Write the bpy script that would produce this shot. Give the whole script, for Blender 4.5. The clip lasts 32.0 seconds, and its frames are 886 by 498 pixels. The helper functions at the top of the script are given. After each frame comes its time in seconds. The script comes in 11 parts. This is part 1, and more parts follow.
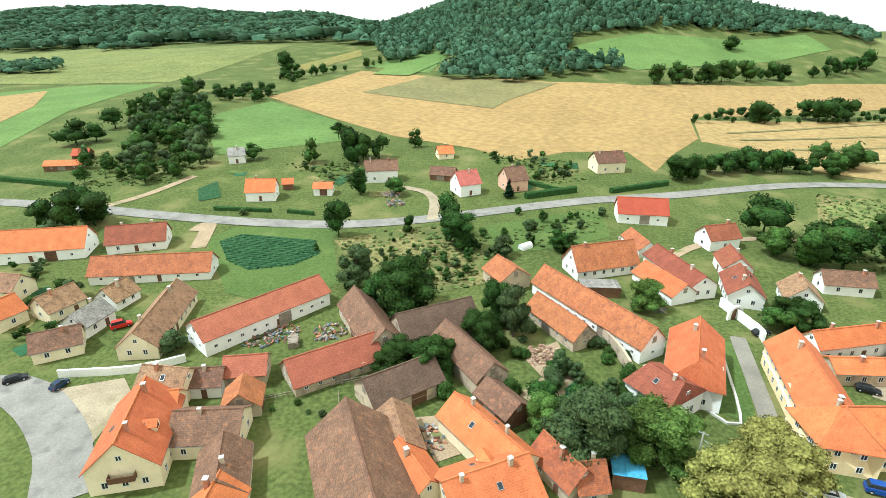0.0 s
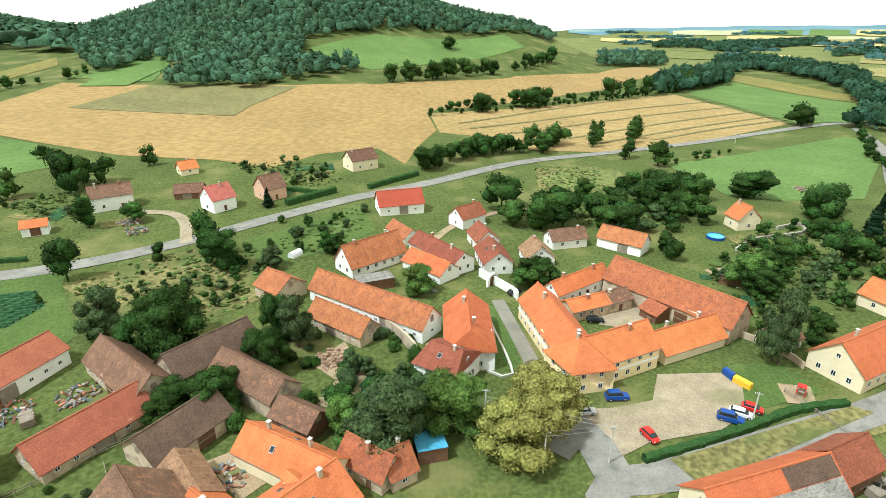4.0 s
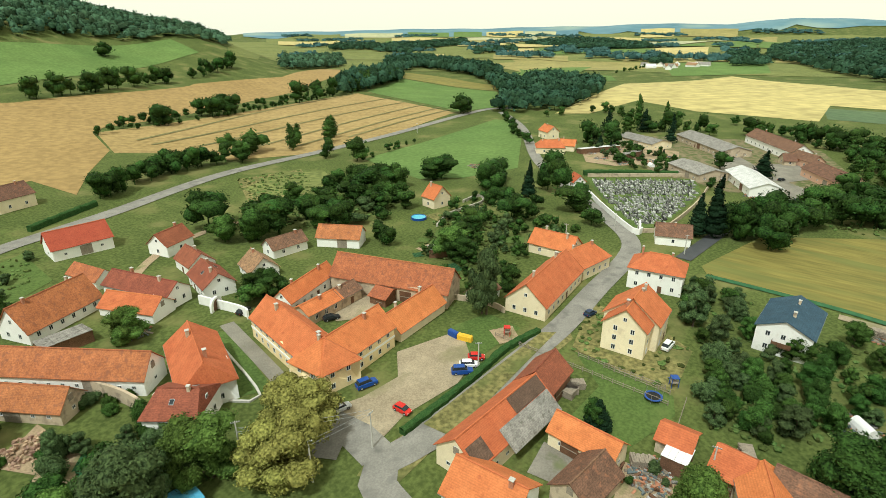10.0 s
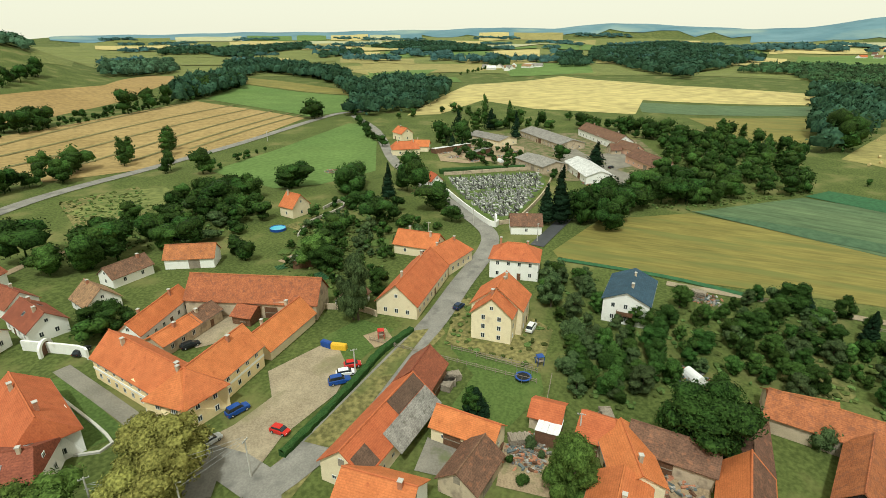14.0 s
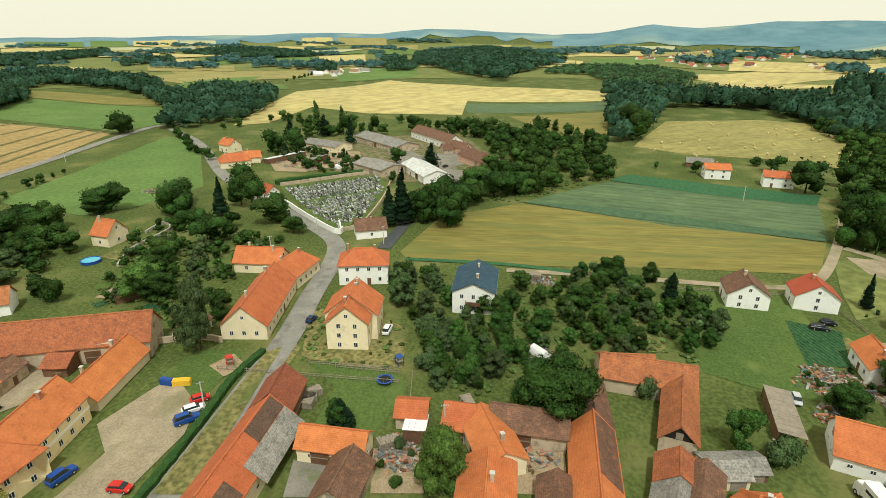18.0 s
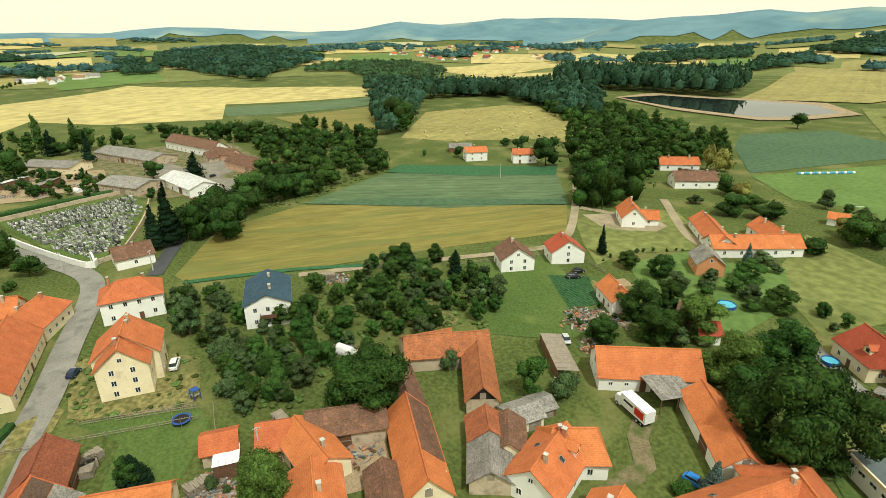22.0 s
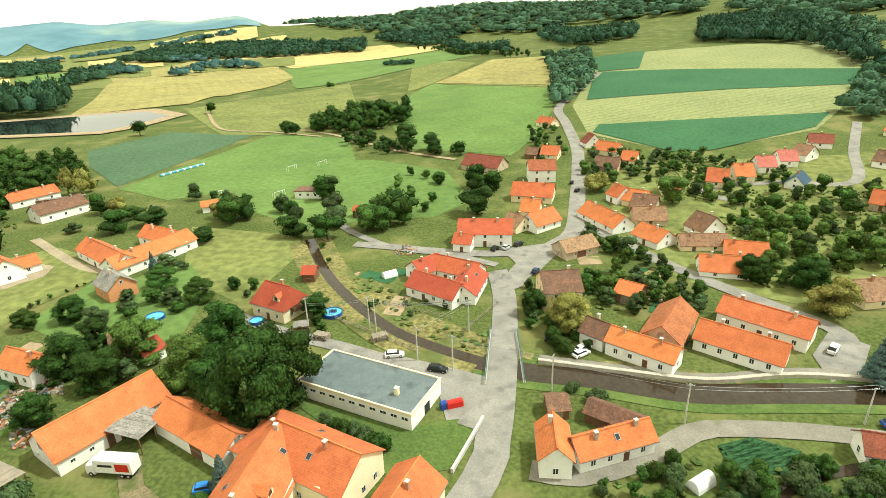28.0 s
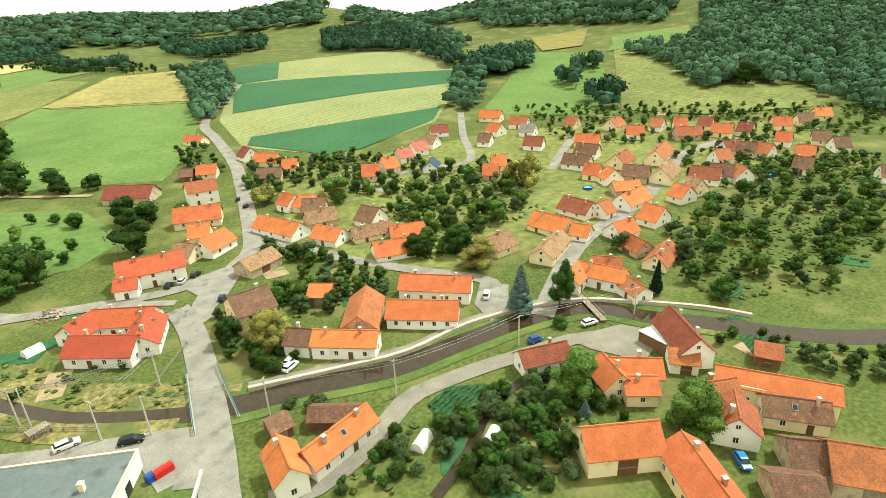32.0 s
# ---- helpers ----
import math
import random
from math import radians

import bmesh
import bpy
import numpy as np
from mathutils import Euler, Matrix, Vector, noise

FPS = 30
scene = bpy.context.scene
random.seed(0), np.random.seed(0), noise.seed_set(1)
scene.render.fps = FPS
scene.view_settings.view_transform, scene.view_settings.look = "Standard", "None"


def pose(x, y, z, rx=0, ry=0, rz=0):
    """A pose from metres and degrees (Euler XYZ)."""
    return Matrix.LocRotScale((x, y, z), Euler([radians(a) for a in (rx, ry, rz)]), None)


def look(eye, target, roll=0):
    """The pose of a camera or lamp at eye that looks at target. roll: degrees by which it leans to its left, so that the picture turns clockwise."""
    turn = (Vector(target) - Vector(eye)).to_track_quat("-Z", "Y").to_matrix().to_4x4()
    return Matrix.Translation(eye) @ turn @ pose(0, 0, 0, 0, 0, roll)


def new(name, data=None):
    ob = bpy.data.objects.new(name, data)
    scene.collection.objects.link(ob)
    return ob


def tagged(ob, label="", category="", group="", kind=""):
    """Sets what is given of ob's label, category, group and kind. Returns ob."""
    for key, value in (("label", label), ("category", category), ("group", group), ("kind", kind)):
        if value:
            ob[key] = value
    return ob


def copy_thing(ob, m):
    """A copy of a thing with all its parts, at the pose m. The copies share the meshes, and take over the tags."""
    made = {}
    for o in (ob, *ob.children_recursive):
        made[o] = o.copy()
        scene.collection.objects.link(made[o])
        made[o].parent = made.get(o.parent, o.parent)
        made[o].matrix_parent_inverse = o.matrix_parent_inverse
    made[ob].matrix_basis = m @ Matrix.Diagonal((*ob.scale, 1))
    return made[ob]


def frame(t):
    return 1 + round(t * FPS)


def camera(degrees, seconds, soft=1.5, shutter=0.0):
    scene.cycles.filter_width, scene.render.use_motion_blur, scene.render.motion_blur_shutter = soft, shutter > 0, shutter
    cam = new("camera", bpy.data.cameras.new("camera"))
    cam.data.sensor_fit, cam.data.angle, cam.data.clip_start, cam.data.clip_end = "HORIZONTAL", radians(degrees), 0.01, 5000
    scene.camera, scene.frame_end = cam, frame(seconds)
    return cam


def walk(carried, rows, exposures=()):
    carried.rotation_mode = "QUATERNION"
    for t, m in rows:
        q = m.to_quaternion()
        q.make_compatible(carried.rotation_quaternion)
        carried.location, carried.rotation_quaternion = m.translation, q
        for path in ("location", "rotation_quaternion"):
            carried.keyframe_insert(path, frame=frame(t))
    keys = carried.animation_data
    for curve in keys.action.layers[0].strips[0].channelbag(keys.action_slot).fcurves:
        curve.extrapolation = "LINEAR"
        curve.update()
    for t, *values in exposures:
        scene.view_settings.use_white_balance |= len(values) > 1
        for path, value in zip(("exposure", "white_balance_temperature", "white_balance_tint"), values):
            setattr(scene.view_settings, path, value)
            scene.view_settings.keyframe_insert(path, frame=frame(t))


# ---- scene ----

EYE = 70.0


def bump(x, y, az, r, waz, wr, h):
    """One smooth hill, az degrees clockwise from +y and r metres out."""
    a = np.degrees(np.arctan2(x, y)) % 360.0
    d = (a - az + 180.0) % 360.0 - 180.0
    q = np.hypot(x, y)
    return h * np.exp(-(d / waz) ** 2 - ((q - r) / wr) ** 2)


def ramp(q, start, soft):
    return soft * np.logaddexp(0.0, (q - start) / soft)


def terrain(x, y):
    """Height of the ground."""
    x, y = np.asarray(x, float), np.asarray(y, float)
    q = np.hypot(x, y)
    a = np.degrees(np.arctan2(x, y)) % 360.0
    b = (a + 180.0) % 360.0 - 180.0
    north = np.exp(-(np.abs(b + 4) / 34.0) ** 4)
    south = np.exp(-(np.abs(a - 215) / 42.0) ** 4)
    z = north * 0.05 * ramp(q, 150.0, 30.0) * np.exp(-(q / 1500.0) ** 4)
    z = z + south * 0.085 * ramp(q, 225.0, 30.0) * np.exp(-(q / 1400.0) ** 4)
    z = z + bump(x, y, 14, 1050, 15, 330, 125) + bump(x, y, 34, 1000, 6, 230, 40)
    z = z + bump(x, y, -28, 3000, 16, 700, 118) + bump(x, y, -12, 2400, 7, 500, 62)
    crest = np.interp(a, (38, 47, 53, 60, 72, 78, 83, 88, 92, 100, 104, 109, 113, 119, 126, 134), (36, 40, 52, 56, 72, 86, 78, 116, 104, 74, 84, 138, 116, 150, 152, 120))
    z = z + crest * np.exp(-((q - 4250.0) / 480.0) ** 2) * np.exp(-(np.maximum(0.0, np.abs(a - 87.0) - 46.0) / 6.0) ** 2)
    crest = np.interp(a, (130, 138, 142, 145, 149, 152, 156, 162), (110, 134, 150, 132, 144, 130, 148, 100))
    z = z + crest * np.exp(-((q - 3300.0) / 450.0) ** 2) * np.exp(-(np.maximum(0.0, np.abs(a - 144.0) - 12.0) / 5.0) ** 2)
    z = z + bump(x, y, 112, 1900, 22, 500, 22) + 8.0 * np.sin(a * 0.55) * np.exp(-((q - 2700.0) / 500.0) ** 2) * np.exp(-((a - 90.0) / 45.0) ** 4)
    z = z + bump(x, y, 160, 2500, 13, 600, 96) + bump(x, y, 180, 2100, 13, 500, 125) + bump(x, y, 199, 1900, 10, 450, 120)
    z = z + bump(x, y, 224, 1500, 14, 400, 112) + bump(x, y, 247, 1250, 16, 380, 100)
    z = z + 1.2 * np.sin(x * 0.011 + 1.3) * np.sin(y * 0.013) * np.clip((q - 330.0) / 400.0, 0, 1) * 3.0
    return z


# ---- camera: seconds, yaw, pitch, roll; it turns on the spot high over the village ----
ROWS = [
    (0, 0.00, -22.73, 0.07), (0.5, -3.49, -22.70, -0.04), (1, -7.07, -22.69, -0.04), (1.5, -10.20, -22.63, -0.03),
    (2, -13.64, -22.60, -0.08), (2.5, -16.95, -22.59, -0.12), (3, -20.46, -22.57, -0.14), (3.5, -23.43, -22.55, -0.10),
    (5.5, -32.61, -22.47, -0.12), (6, -35.58, -22.43, -0.12), (6.5, -38.81, -22.40, -0.23), (7, -42.27, -22.36, -0.19),
    (7.5, -45.10, -22.34, -0.22), (8, -47.71, -22.36, -0.24), (8.5, -49.75, -22.34, -0.26), (9, -51.81, -22.33, -0.24),
    (9.5, -54.09, -22.30, -0.20), (10, -56.87, -22.27, -0.17), (10.5, -58.94, -22.23, -0.17), (11, -61.12, -22.19, -0.17),
    (11.5, -63.04, -22.17, -0.09), (12, -64.75, -22.15, -0.07), (12.5, -66.02, -22.11, -0.05), (13, -67.86, -22.05, -0.00),
    (13.5, -69.95, -22.00, 0.05), (14, -72.10, -21.97, 0.01), (14.5, -73.67, -21.91, 0.07), (16.5, -82.65, -21.65, 0.15),
    (17, -85.16, -21.60, 0.13), (17.5, -87.16, -21.54, 0.09), (18, -89.33, -21.48, 0.05), (18.5, -91.62, -21.42, -0.00),
    (19, -94.29, -21.37, -0.14), (19.5, -97.34, -21.34, -0.20), (20, -101.38, -21.27, -0.34), (20.5, -103.26, -21.39, -0.35),
    (21, -104.73, -21.86, -0.34), (21.5, -108.06, -21.86, -0.39), (22, -112.94, -21.82, -0.57), (22.5, -117.34, -21.82, -0.67),
    (23, -122.74, -21.80, -0.83), (23.5, -128.00, -21.81, -1.06), (24, -133.52, -21.82, -1.25), (24.5, -138.44, -21.85, -1.41),
    (25, -143.49, -21.87, -1.49), (25.5, -148.28, -21.89, -1.59), (27.5, -169.45, -22.07, -1.91), (28, -174.51, -22.09, -1.98),
    (28.5, -179.07, -22.09, -1.99), (29, -184.16, -22.13, -2.07), (29.5, -188.95, -22.16, -2.09), (30, -193.88, -22.17, -2.17),
    (30.5, -197.98, -22.18, -2.24), (31, -202.13, -22.22, -2.28), (31.5, -206.01, -22.24, -2.32), (32, -209.67, -22.28, -2.32),
]
cam = camera(78.52, 32.0, soft=0.7)
walk(cam, [(t, pose(0, 0, EYE, 0, 0, yaw) @ pose(0, 0, 0, 90 + pitch) @ pose(0, 0, 0, 0, 0, roll)) for t, yaw, pitch, roll in ROWS],
     exposures=[(0, 0.77, 5390, 5.5), (3, 0.63, 5490, 5.5), (6, 0.5, 5690, 4.5), (9, 0.24, 5940, 2.5), (13, -0.02, 6040, 2.5), (19, -0.02, 6240, 4.5), (22, 0.12, 6340, 2.5), (25, 0.42, 6490, 0.5), (28, 0.72, 6290, 1.5), (30, 0.81, 6290, 1.5), (32, 0.8, 6340, 0.5)])


# ---- light ----
SUN_EL, SUN_AZ = 58.0, 265.0
world = bpy.data.worlds.new("world")
scene.world = world
world.use_nodes = True
wn, wl = world.node_tree.nodes, world.node_tree.links
sky = wn.new("ShaderNodeTexSky")
sky.sky_type, sky.sun_disc = "NISHITA", False
sky.sun_elevation, sky.sun_rotation = radians(SUN_EL), radians(SUN_AZ)
sky.air_density, sky.dust_density, sky.ozone_density = 1.0, 1.0, 1.0
cloud = wn.new("ShaderNodeMix")  # thin bright overcast over the clear sky
cloud.data_type = "RGBA"
cloud.inputs[0].default_value = 0.86
cloud.inputs[7].default_value = (11.6, 10.7, 8.1, 1)
wl.new(sky.outputs["Color"], cloud.inputs[6])
wl.new(cloud.outputs[2], wn["Background"].inputs["Color"])
wn["Background"].inputs["Strength"].default_value = 0.092
sun_data = bpy.data.lights.new("sun", "SUN")
sun_data.energy, sun_data.angle, sun_data.color = 2.8, radians(4), (1.0, 0.985, 0.9)
sun = new("sun", sun_data)
sun.matrix_world = look((0, 0, 0), (-math.sin(radians(SUN_AZ)) * math.cos(radians(SUN_EL)),
                                    -math.cos(radians(SUN_AZ)) * math.cos(radians(SUN_EL)), -math.sin(radians(SUN_EL))))


# ---- materials ----
MATS = {}


def shade(name, low, high, rough=0.85, scale=0.4, fine=6.0, bump=0.3, spread=0.0, metal=0.0, patch=None, patch_at=0.6,
          patch_scale=0.25, bands=None, band_dark=0.75, island=0.0, stretch=None, grit=0.3, mottle=0.0, mottle_scale=0.22, gloss=0.25):
    """A surface between two colours, varied at a coarse and a fine scale, with optional patches, courses and per-object spread."""
    m = bpy.data.materials.new(name)
    m.use_nodes = True
    n, l = m.node_tree.nodes, m.node_tree.links
    b = n["Principled BSDF"]
    b.inputs["Roughness"].default_value, b.inputs["Metallic"].default_value = rough, metal
    b.inputs["Specular IOR Level"].default_value = gloss
    tc = n.new("ShaderNodeTexCoord")
    src = tc.outputs["Object"]
    if stretch:
        mp = n.new("ShaderNodeMapping")
        mp.inputs["Scale"].default_value, mp.inputs["Rotation"].default_value = stretch[:3], (0, 0, radians(stretch[3]))
        if stretch[0] != stretch[1]:
            mp.vector_type = "TEXTURE"
            mp.inputs["Scale"].default_value = tuple(1 / v for v in stretch[:3])
        l.new(src, mp.inputs["Vector"])
        src = mp.outputs["Vector"]

    def tex(s, detail=4.0):
        t = n.new("ShaderNodeTexNoise")
        t.inputs["Scale"].default_value, t.inputs["Detail"].default_value = s, detail
        l.new(src, t.inputs["Vector"])
        return t.outputs["Fac"]

    def ramped(fac, lo, hi):
        r = n.new("ShaderNodeMapRange")
        r.inputs["From Min"].default_value, r.inputs["From Max"].default_value = lo, hi
        l.new(fac, r.inputs["Value"])
        return r.outputs["Result"]

    def mix(fac, a, c, kind="MIX"):
        x = n.new("ShaderNodeMix")
        x.data_type, x.blend_type = "RGBA", kind
        for sock, v in ((x.inputs[0], fac), (x.inputs[6], a), (x.inputs[7], c)):
            if isinstance(v, (int, float)):
                sock.default_value = v
            elif isinstance(v, tuple):
                sock.default_value = (*v, 1)
            else:
                l.new(v, sock)
        return x.outputs[2]

    coarse, grain = tex(scale), tex(fine, 6.0)
    col = mix(ramped(coarse, 0.3, 0.7), low, high)
    col = mix(grit, col, mix(ramped(grain, 0.36, 0.64), tuple(0.48 * v for v in low), tuple(min(1, 1.32 * v) for v in high)))
    if patch:
        col = mix(ramped(tex(patch_scale, 5.0), patch_at - 0.06, patch_at + 0.08), col, patch)
    if mottle:
        mt = n.new("ShaderNodeMapRange")
        mt.inputs["From Min"].default_value, mt.inputs["From Max"].default_value = 0.38, 0.64
        mt.inputs["To Min"].default_value, mt.inputs["To Max"].default_value = 1 - mottle, 1 + mottle * 0.6
        l.new(tex(mottle_scale, 7.0), mt.inputs["Value"])
        mh = n.new("ShaderNodeHueSaturation")
        l.new(mt.outputs["Result"], mh.inputs["Value"])
        l.new(col, mh.inputs["Color"])
        col = mh.outputs["Color"]
    height = grain
    if bands:
        w = n.new("ShaderNodeTexWave")
        w.bands_direction, w.wave_profile = bands[0], "SAW"
        w.inputs["Scale"].default_value, w.inputs["Distortion"].default_value = bands[1], bands[2]
        w.inputs["Detail Scale"].default_value = 1.5
        l.new(src, w.inputs["Vector"])
        dark = mix(ramped(w.outputs["Fac"], 0.0, 0.55), (band_dark,) * 3, (1.0, 1.0, 1.0))
        col = mix(1.0, col, dark, "MULTIPLY")
        height = w.outputs["Fac"]
    if spread or island:
        info = n.new("ShaderNodeObjectInfo" if spread else "ShaderNodeNewGeometry")
        rnd = info.outputs["Random" if spread else "Random Per Island"]
        amount = spread or island
        hsv = n.new("ShaderNodeHueSaturation")
        for key, k, mid in (("Value", amount, 1.0), ("Hue", amount * 0.05, 0.5)):
            r = n.new("ShaderNodeMapRange")
            r.inputs["To Min"].default_value, r.inputs["To Max"].default_value = mid - k, mid + k
            l.new(rnd, r.inputs["Value"])
            l.new(r.outputs["Result"], hsv.inputs[key])
        l.new(col, hsv.inputs["Color"])
        col = hsv.outputs["Color"]
    l.new(col, b.inputs["Base Color"])
    if bump:
        bp = n.new("ShaderNodeBump")
        bp.inputs["Strength"].default_value, bp.inputs["Distance"].default_value = bump, 0.05
        l.new(height, bp.inputs["Height"])
        l.new(bp.outputs["Normal"], b.inputs["Normal"])
    MATS[name] = m
    return m


def roof(name, low, high, patch=None, at=0.6, dark=0.84, grit=0.4, mottle=0.14):
    return shade("roof_" + name, low, high, rough=0.8, scale=0.3, fine=3.2, bump=0.5, spread=0.12, patch=patch, patch_at=at,
                 patch_scale=1.1, bands=("Z", 1.5, 0.5), band_dark=dark, grit=grit, mottle=mottle, mottle_scale=0.5)


roof("orange", (0.455, 0.130, 0.045), (0.57, 0.180, 0.066), patch=(0.39, 0.106, 0.040), at=0.66, grit=0.2, mottle=0.09)
roof("brick", (0.30, 0.092, 0.054), (0.38, 0.122, 0.068), grit=0.3, mottle=0.08)
roof("terracotta", (0.30, 0.10, 0.043), (0.44, 0.155, 0.062), patch=(0.26, 0.098, 0.05), at=0.58, grit=0.35, mottle=0.12)
roof("tan", (0.25, 0.15, 0.085), (0.36, 0.21, 0.115), patch=(0.17, 0.10, 0.06), at=0.58)
roof("brown", (0.125, 0.07, 0.047), (0.20, 0.108, 0.068), patch=(0.27, 0.125, 0.07), at=0.62)
roof("darkbrown", (0.10, 0.065, 0.045), (0.15, 0.095, 0.065))
roof("red", (0.37, 0.078, 0.036), (0.45, 0.108, 0.05), grit=0.25, mottle=0.06)
roof("darkred", (0.200, 0.060, 0.036), (0.285, 0.086, 0.047))
roof("pink", (0.45, 0.14, 0.10), (0.55, 0.18, 0.13))
roof("grey", (0.20, 0.19, 0.17), (0.32, 0.30, 0.27), patch=(0.15, 0.14, 0.12))
roof("blue", (0.030, 0.066, 0.105), (0.05, 0.095, 0.135))
roof("white", (0.6, 0.6, 0.58), (0.75, 0.75, 0.72))


def plaster(name, low, high, patch=None, at=0.66):
    return shade("wall_" + name, low, high, rough=0.9, scale=0.35, fine=5.0, bump=0.15, spread=0.05, patch=patch, patch_at=at, patch_scale=0.5, grit=0.1)


plaster("white", (0.80, 0.79, 0.74), (0.88, 0.87, 0.82), (0.68, 0.66, 0.60))
plaster("cream", (0.74, 0.63, 0.42), (0.84, 0.73, 0.51), (0.64, 0.53, 0.36))
plaster("yellow", (0.78, 0.62, 0.34), (0.86, 0.70, 0.41), (0.68, 0.53, 0.30))
plaster("pink", (0.62, 0.38, 0.26), (0.72, 0.46, 0.33))
plaster("orangewall", (0.60, 0.27, 0.12), (0.68, 0.33, 0.15))
plaster("tanwall", (0.42, 0.34, 0.24), (0.56, 0.46, 0.33), (0.30, 0.24, 0.18), 0.58)
shade("wall_wood", (0.13, 0.07, 0.04), (0.22, 0.12, 0.07), rough=0.8, scale=0.8, fine=4.0, bump=0.4, bands=("X", 2.2, 0.3), spread=0.1)
shade("wood_old", (0.20, 0.17, 0.13), (0.32, 0.27, 0.21), rough=0.85, scale=0.8, fine=8.0, bump=0.4)
shade("wood_door", (0.10, 0.05, 0.03), (0.17, 0.09, 0.05), rough=0.7, scale=1.0, fine=6.0, bump=0.3)
shade("frame_white", (0.70, 0.70, 0.66), (0.80, 0.80, 0.76), rough=0.5, bump=0.0)
shade("stone", (0.34, 0.31, 0.26), (0.48, 0.44, 0.37), rough=0.9, scale=0.8, fine=5.0, bump=0.5)
shade("brick", (0.34, 0.15, 0.09), (0.46, 0.22, 0.13), rough=0.9, scale=1.5, fine=9.0, bump=0.4)
shade("glass", (0.02, 0.025, 0.03), (0.04, 0.05, 0.055), rough=0.12, bump=0.0)
shade("metal_grey", (0.25, 0.26, 0.26), (0.36, 0.37, 0.37), rough=0.45, metal=0.6, bump=0.1)
shade("concrete", (0.42, 0.41, 0.37), (0.55, 0.53, 0.48), rough=0.9, scale=0.6, fine=6.0, bump=0.25, grit=0.15)
shade("bitumen", (0.10, 0.125, 0.13), (0.14, 0.17, 0.172), rough=0.85, scale=0.15, fine=2.0, bump=0.2, patch=(0.08, 0.095, 0.10), grit=0.15)
# near-black colour for the shade inside an open loft
shade("opening_shade", (0.015, 0.012, 0.01), (0.025, 0.02, 0.016), rough=0.9, bump=0.0)

shade("grass", (0.060, 0.084, 0.022), (0.120, 0.146, 0.042), rough=0.95, scale=0.05, fine=1.1, bump=0.2, patch=(0.17, 0.165, 0.062), patch_at=0.6, patch_scale=0.05, grit=0.38, mottle=0.08, mottle_scale=0.5, gloss=0.1)
shade("lawn", (0.066, 0.108, 0.028), (0.104, 0.150, 0.040), rough=0.95, scale=0.04, fine=1.6, bump=0.3, patch=(0.13, 0.17, 0.05), patch_at=0.62, patch_scale=0.07, grit=0.3, mottle=0.07, mottle_scale=0.5, gloss=0.1)
shade("hayfield", (0.185, 0.21, 0.08), (0.26, 0.28, 0.115), rough=0.95, scale=0.02, fine=0.5, bump=0.4, bands=("Y", 0.05, 1.2), band_dark=0.8, stretch=(1, 1, 1, -28))
shade("meadow", (0.098, 0.165, 0.046), (0.140, 0.212, 0.060), rough=0.95, scale=0.012, fine=0.4, bump=0.3, grit=0.25, mottle=0.1, mottle_scale=0.04, gloss=0.1)
shade("pasture", (0.13, 0.155, 0.05), (0.195, 0.21, 0.068), rough=0.95, scale=0.012, fine=0.3, bump=0.3, grit=0.4, mottle=0.12, mottle_scale=0.04, gloss=0.1)
shade("rough_grass", (0.14, 0.135, 0.05), (0.23, 0.205, 0.08), rough=0.95, scale=0.08, fine=0.9, bump=0.5, patch=(0.105, 0.125, 0.04), patch_at=0.55, patch_scale=0.07, grit=0.6, mottle=0.12, gloss=0.1)
shade("wheat", (0.275, 0.182, 0.066), (0.345, 0.234, 0.09), rough=0.95, scale=0.012, fine=0.25, bump=0.3, bands=("X", 0.035, 1.0), band_dark=0.96, stretch=(1, 1, 1, 25), mottle=0.05, mottle_scale=0.05)
shade("wheat_dull", (0.15, 0.14, 0.055), (0.20, 0.18, 0.07), rough=0.95, scale=0.012, fine=0.3, bump=0.3, mottle=0.1, mottle_scale=0.05)
shade("hay_olive", (0.235, 0.215, 0.072), (0.33, 0.285, 0.098), rough=0.95, scale=0.008, fine=0.2, bump=0.3, bands=("Y", 0.02, 0.6), band_dark=0.9, stretch=(1, 1, 1, 60), mottle=0.12, mottle_scale=0.03)
shade("stubble", (0.275, 0.192, 0.07), (0.37, 0.265, 0.108), rough=0.95, scale=0.02, fine=0.3, bump=0.3, bands=("Y", 0.025, 0.4), band_dark=0.92, stretch=(1, 1, 1, 40))
shade("barley", (0.16, 0.142, 0.036), (0.235, 0.20, 0.052), rough=0.95, scale=0.05, fine=0.5, bump=0.4, patch=(0.15, 0.155, 0.042), patch_at=0.56, patch_scale=0.08, stretch=(0.22, 1.5, 1, -95), grit=0.3, mottle=0.1, mottle_scale=0.2)
shade("golden", (0.41, 0.345, 0.135), (0.53, 0.44, 0.176), rough=0.95, scale=0.004, fine=0.08, bump=0.2, bands=("Y", 0.012, 0.5), band_dark=0.9, stretch=(1, 1, 1, 35), mottle=0.1, mottle_scale=0.03)
shade("crop_green", (0.026, 0.078, 0.032), (0.05, 0.115, 0.046), rough=0.95, scale=0.1, fine=1.2, bump=0.4, bands=("Y", 0.3, 1.2), band_dark=0.45, stretch=(1, 1, 1, -8), grit=0.5, gloss=0.1)
shade("crop_pale", (0.08, 0.132, 0.062), (0.12, 0.172, 0.08), rough=0.95, scale=0.05, fine=0.5, bump=0.4, bands=("Y", 0.05, 0.3), band_dark=0.8, stretch=(0.3, 1.2, 1, -110), mottle=0.15, mottle_scale=0.15)
shade("crop_dark", (0.0246, 0.0902, 0.0369), (0.041, 0.123, 0.0492), rough=0.95, scale=0.02, fine=0.6, bump=0.4)
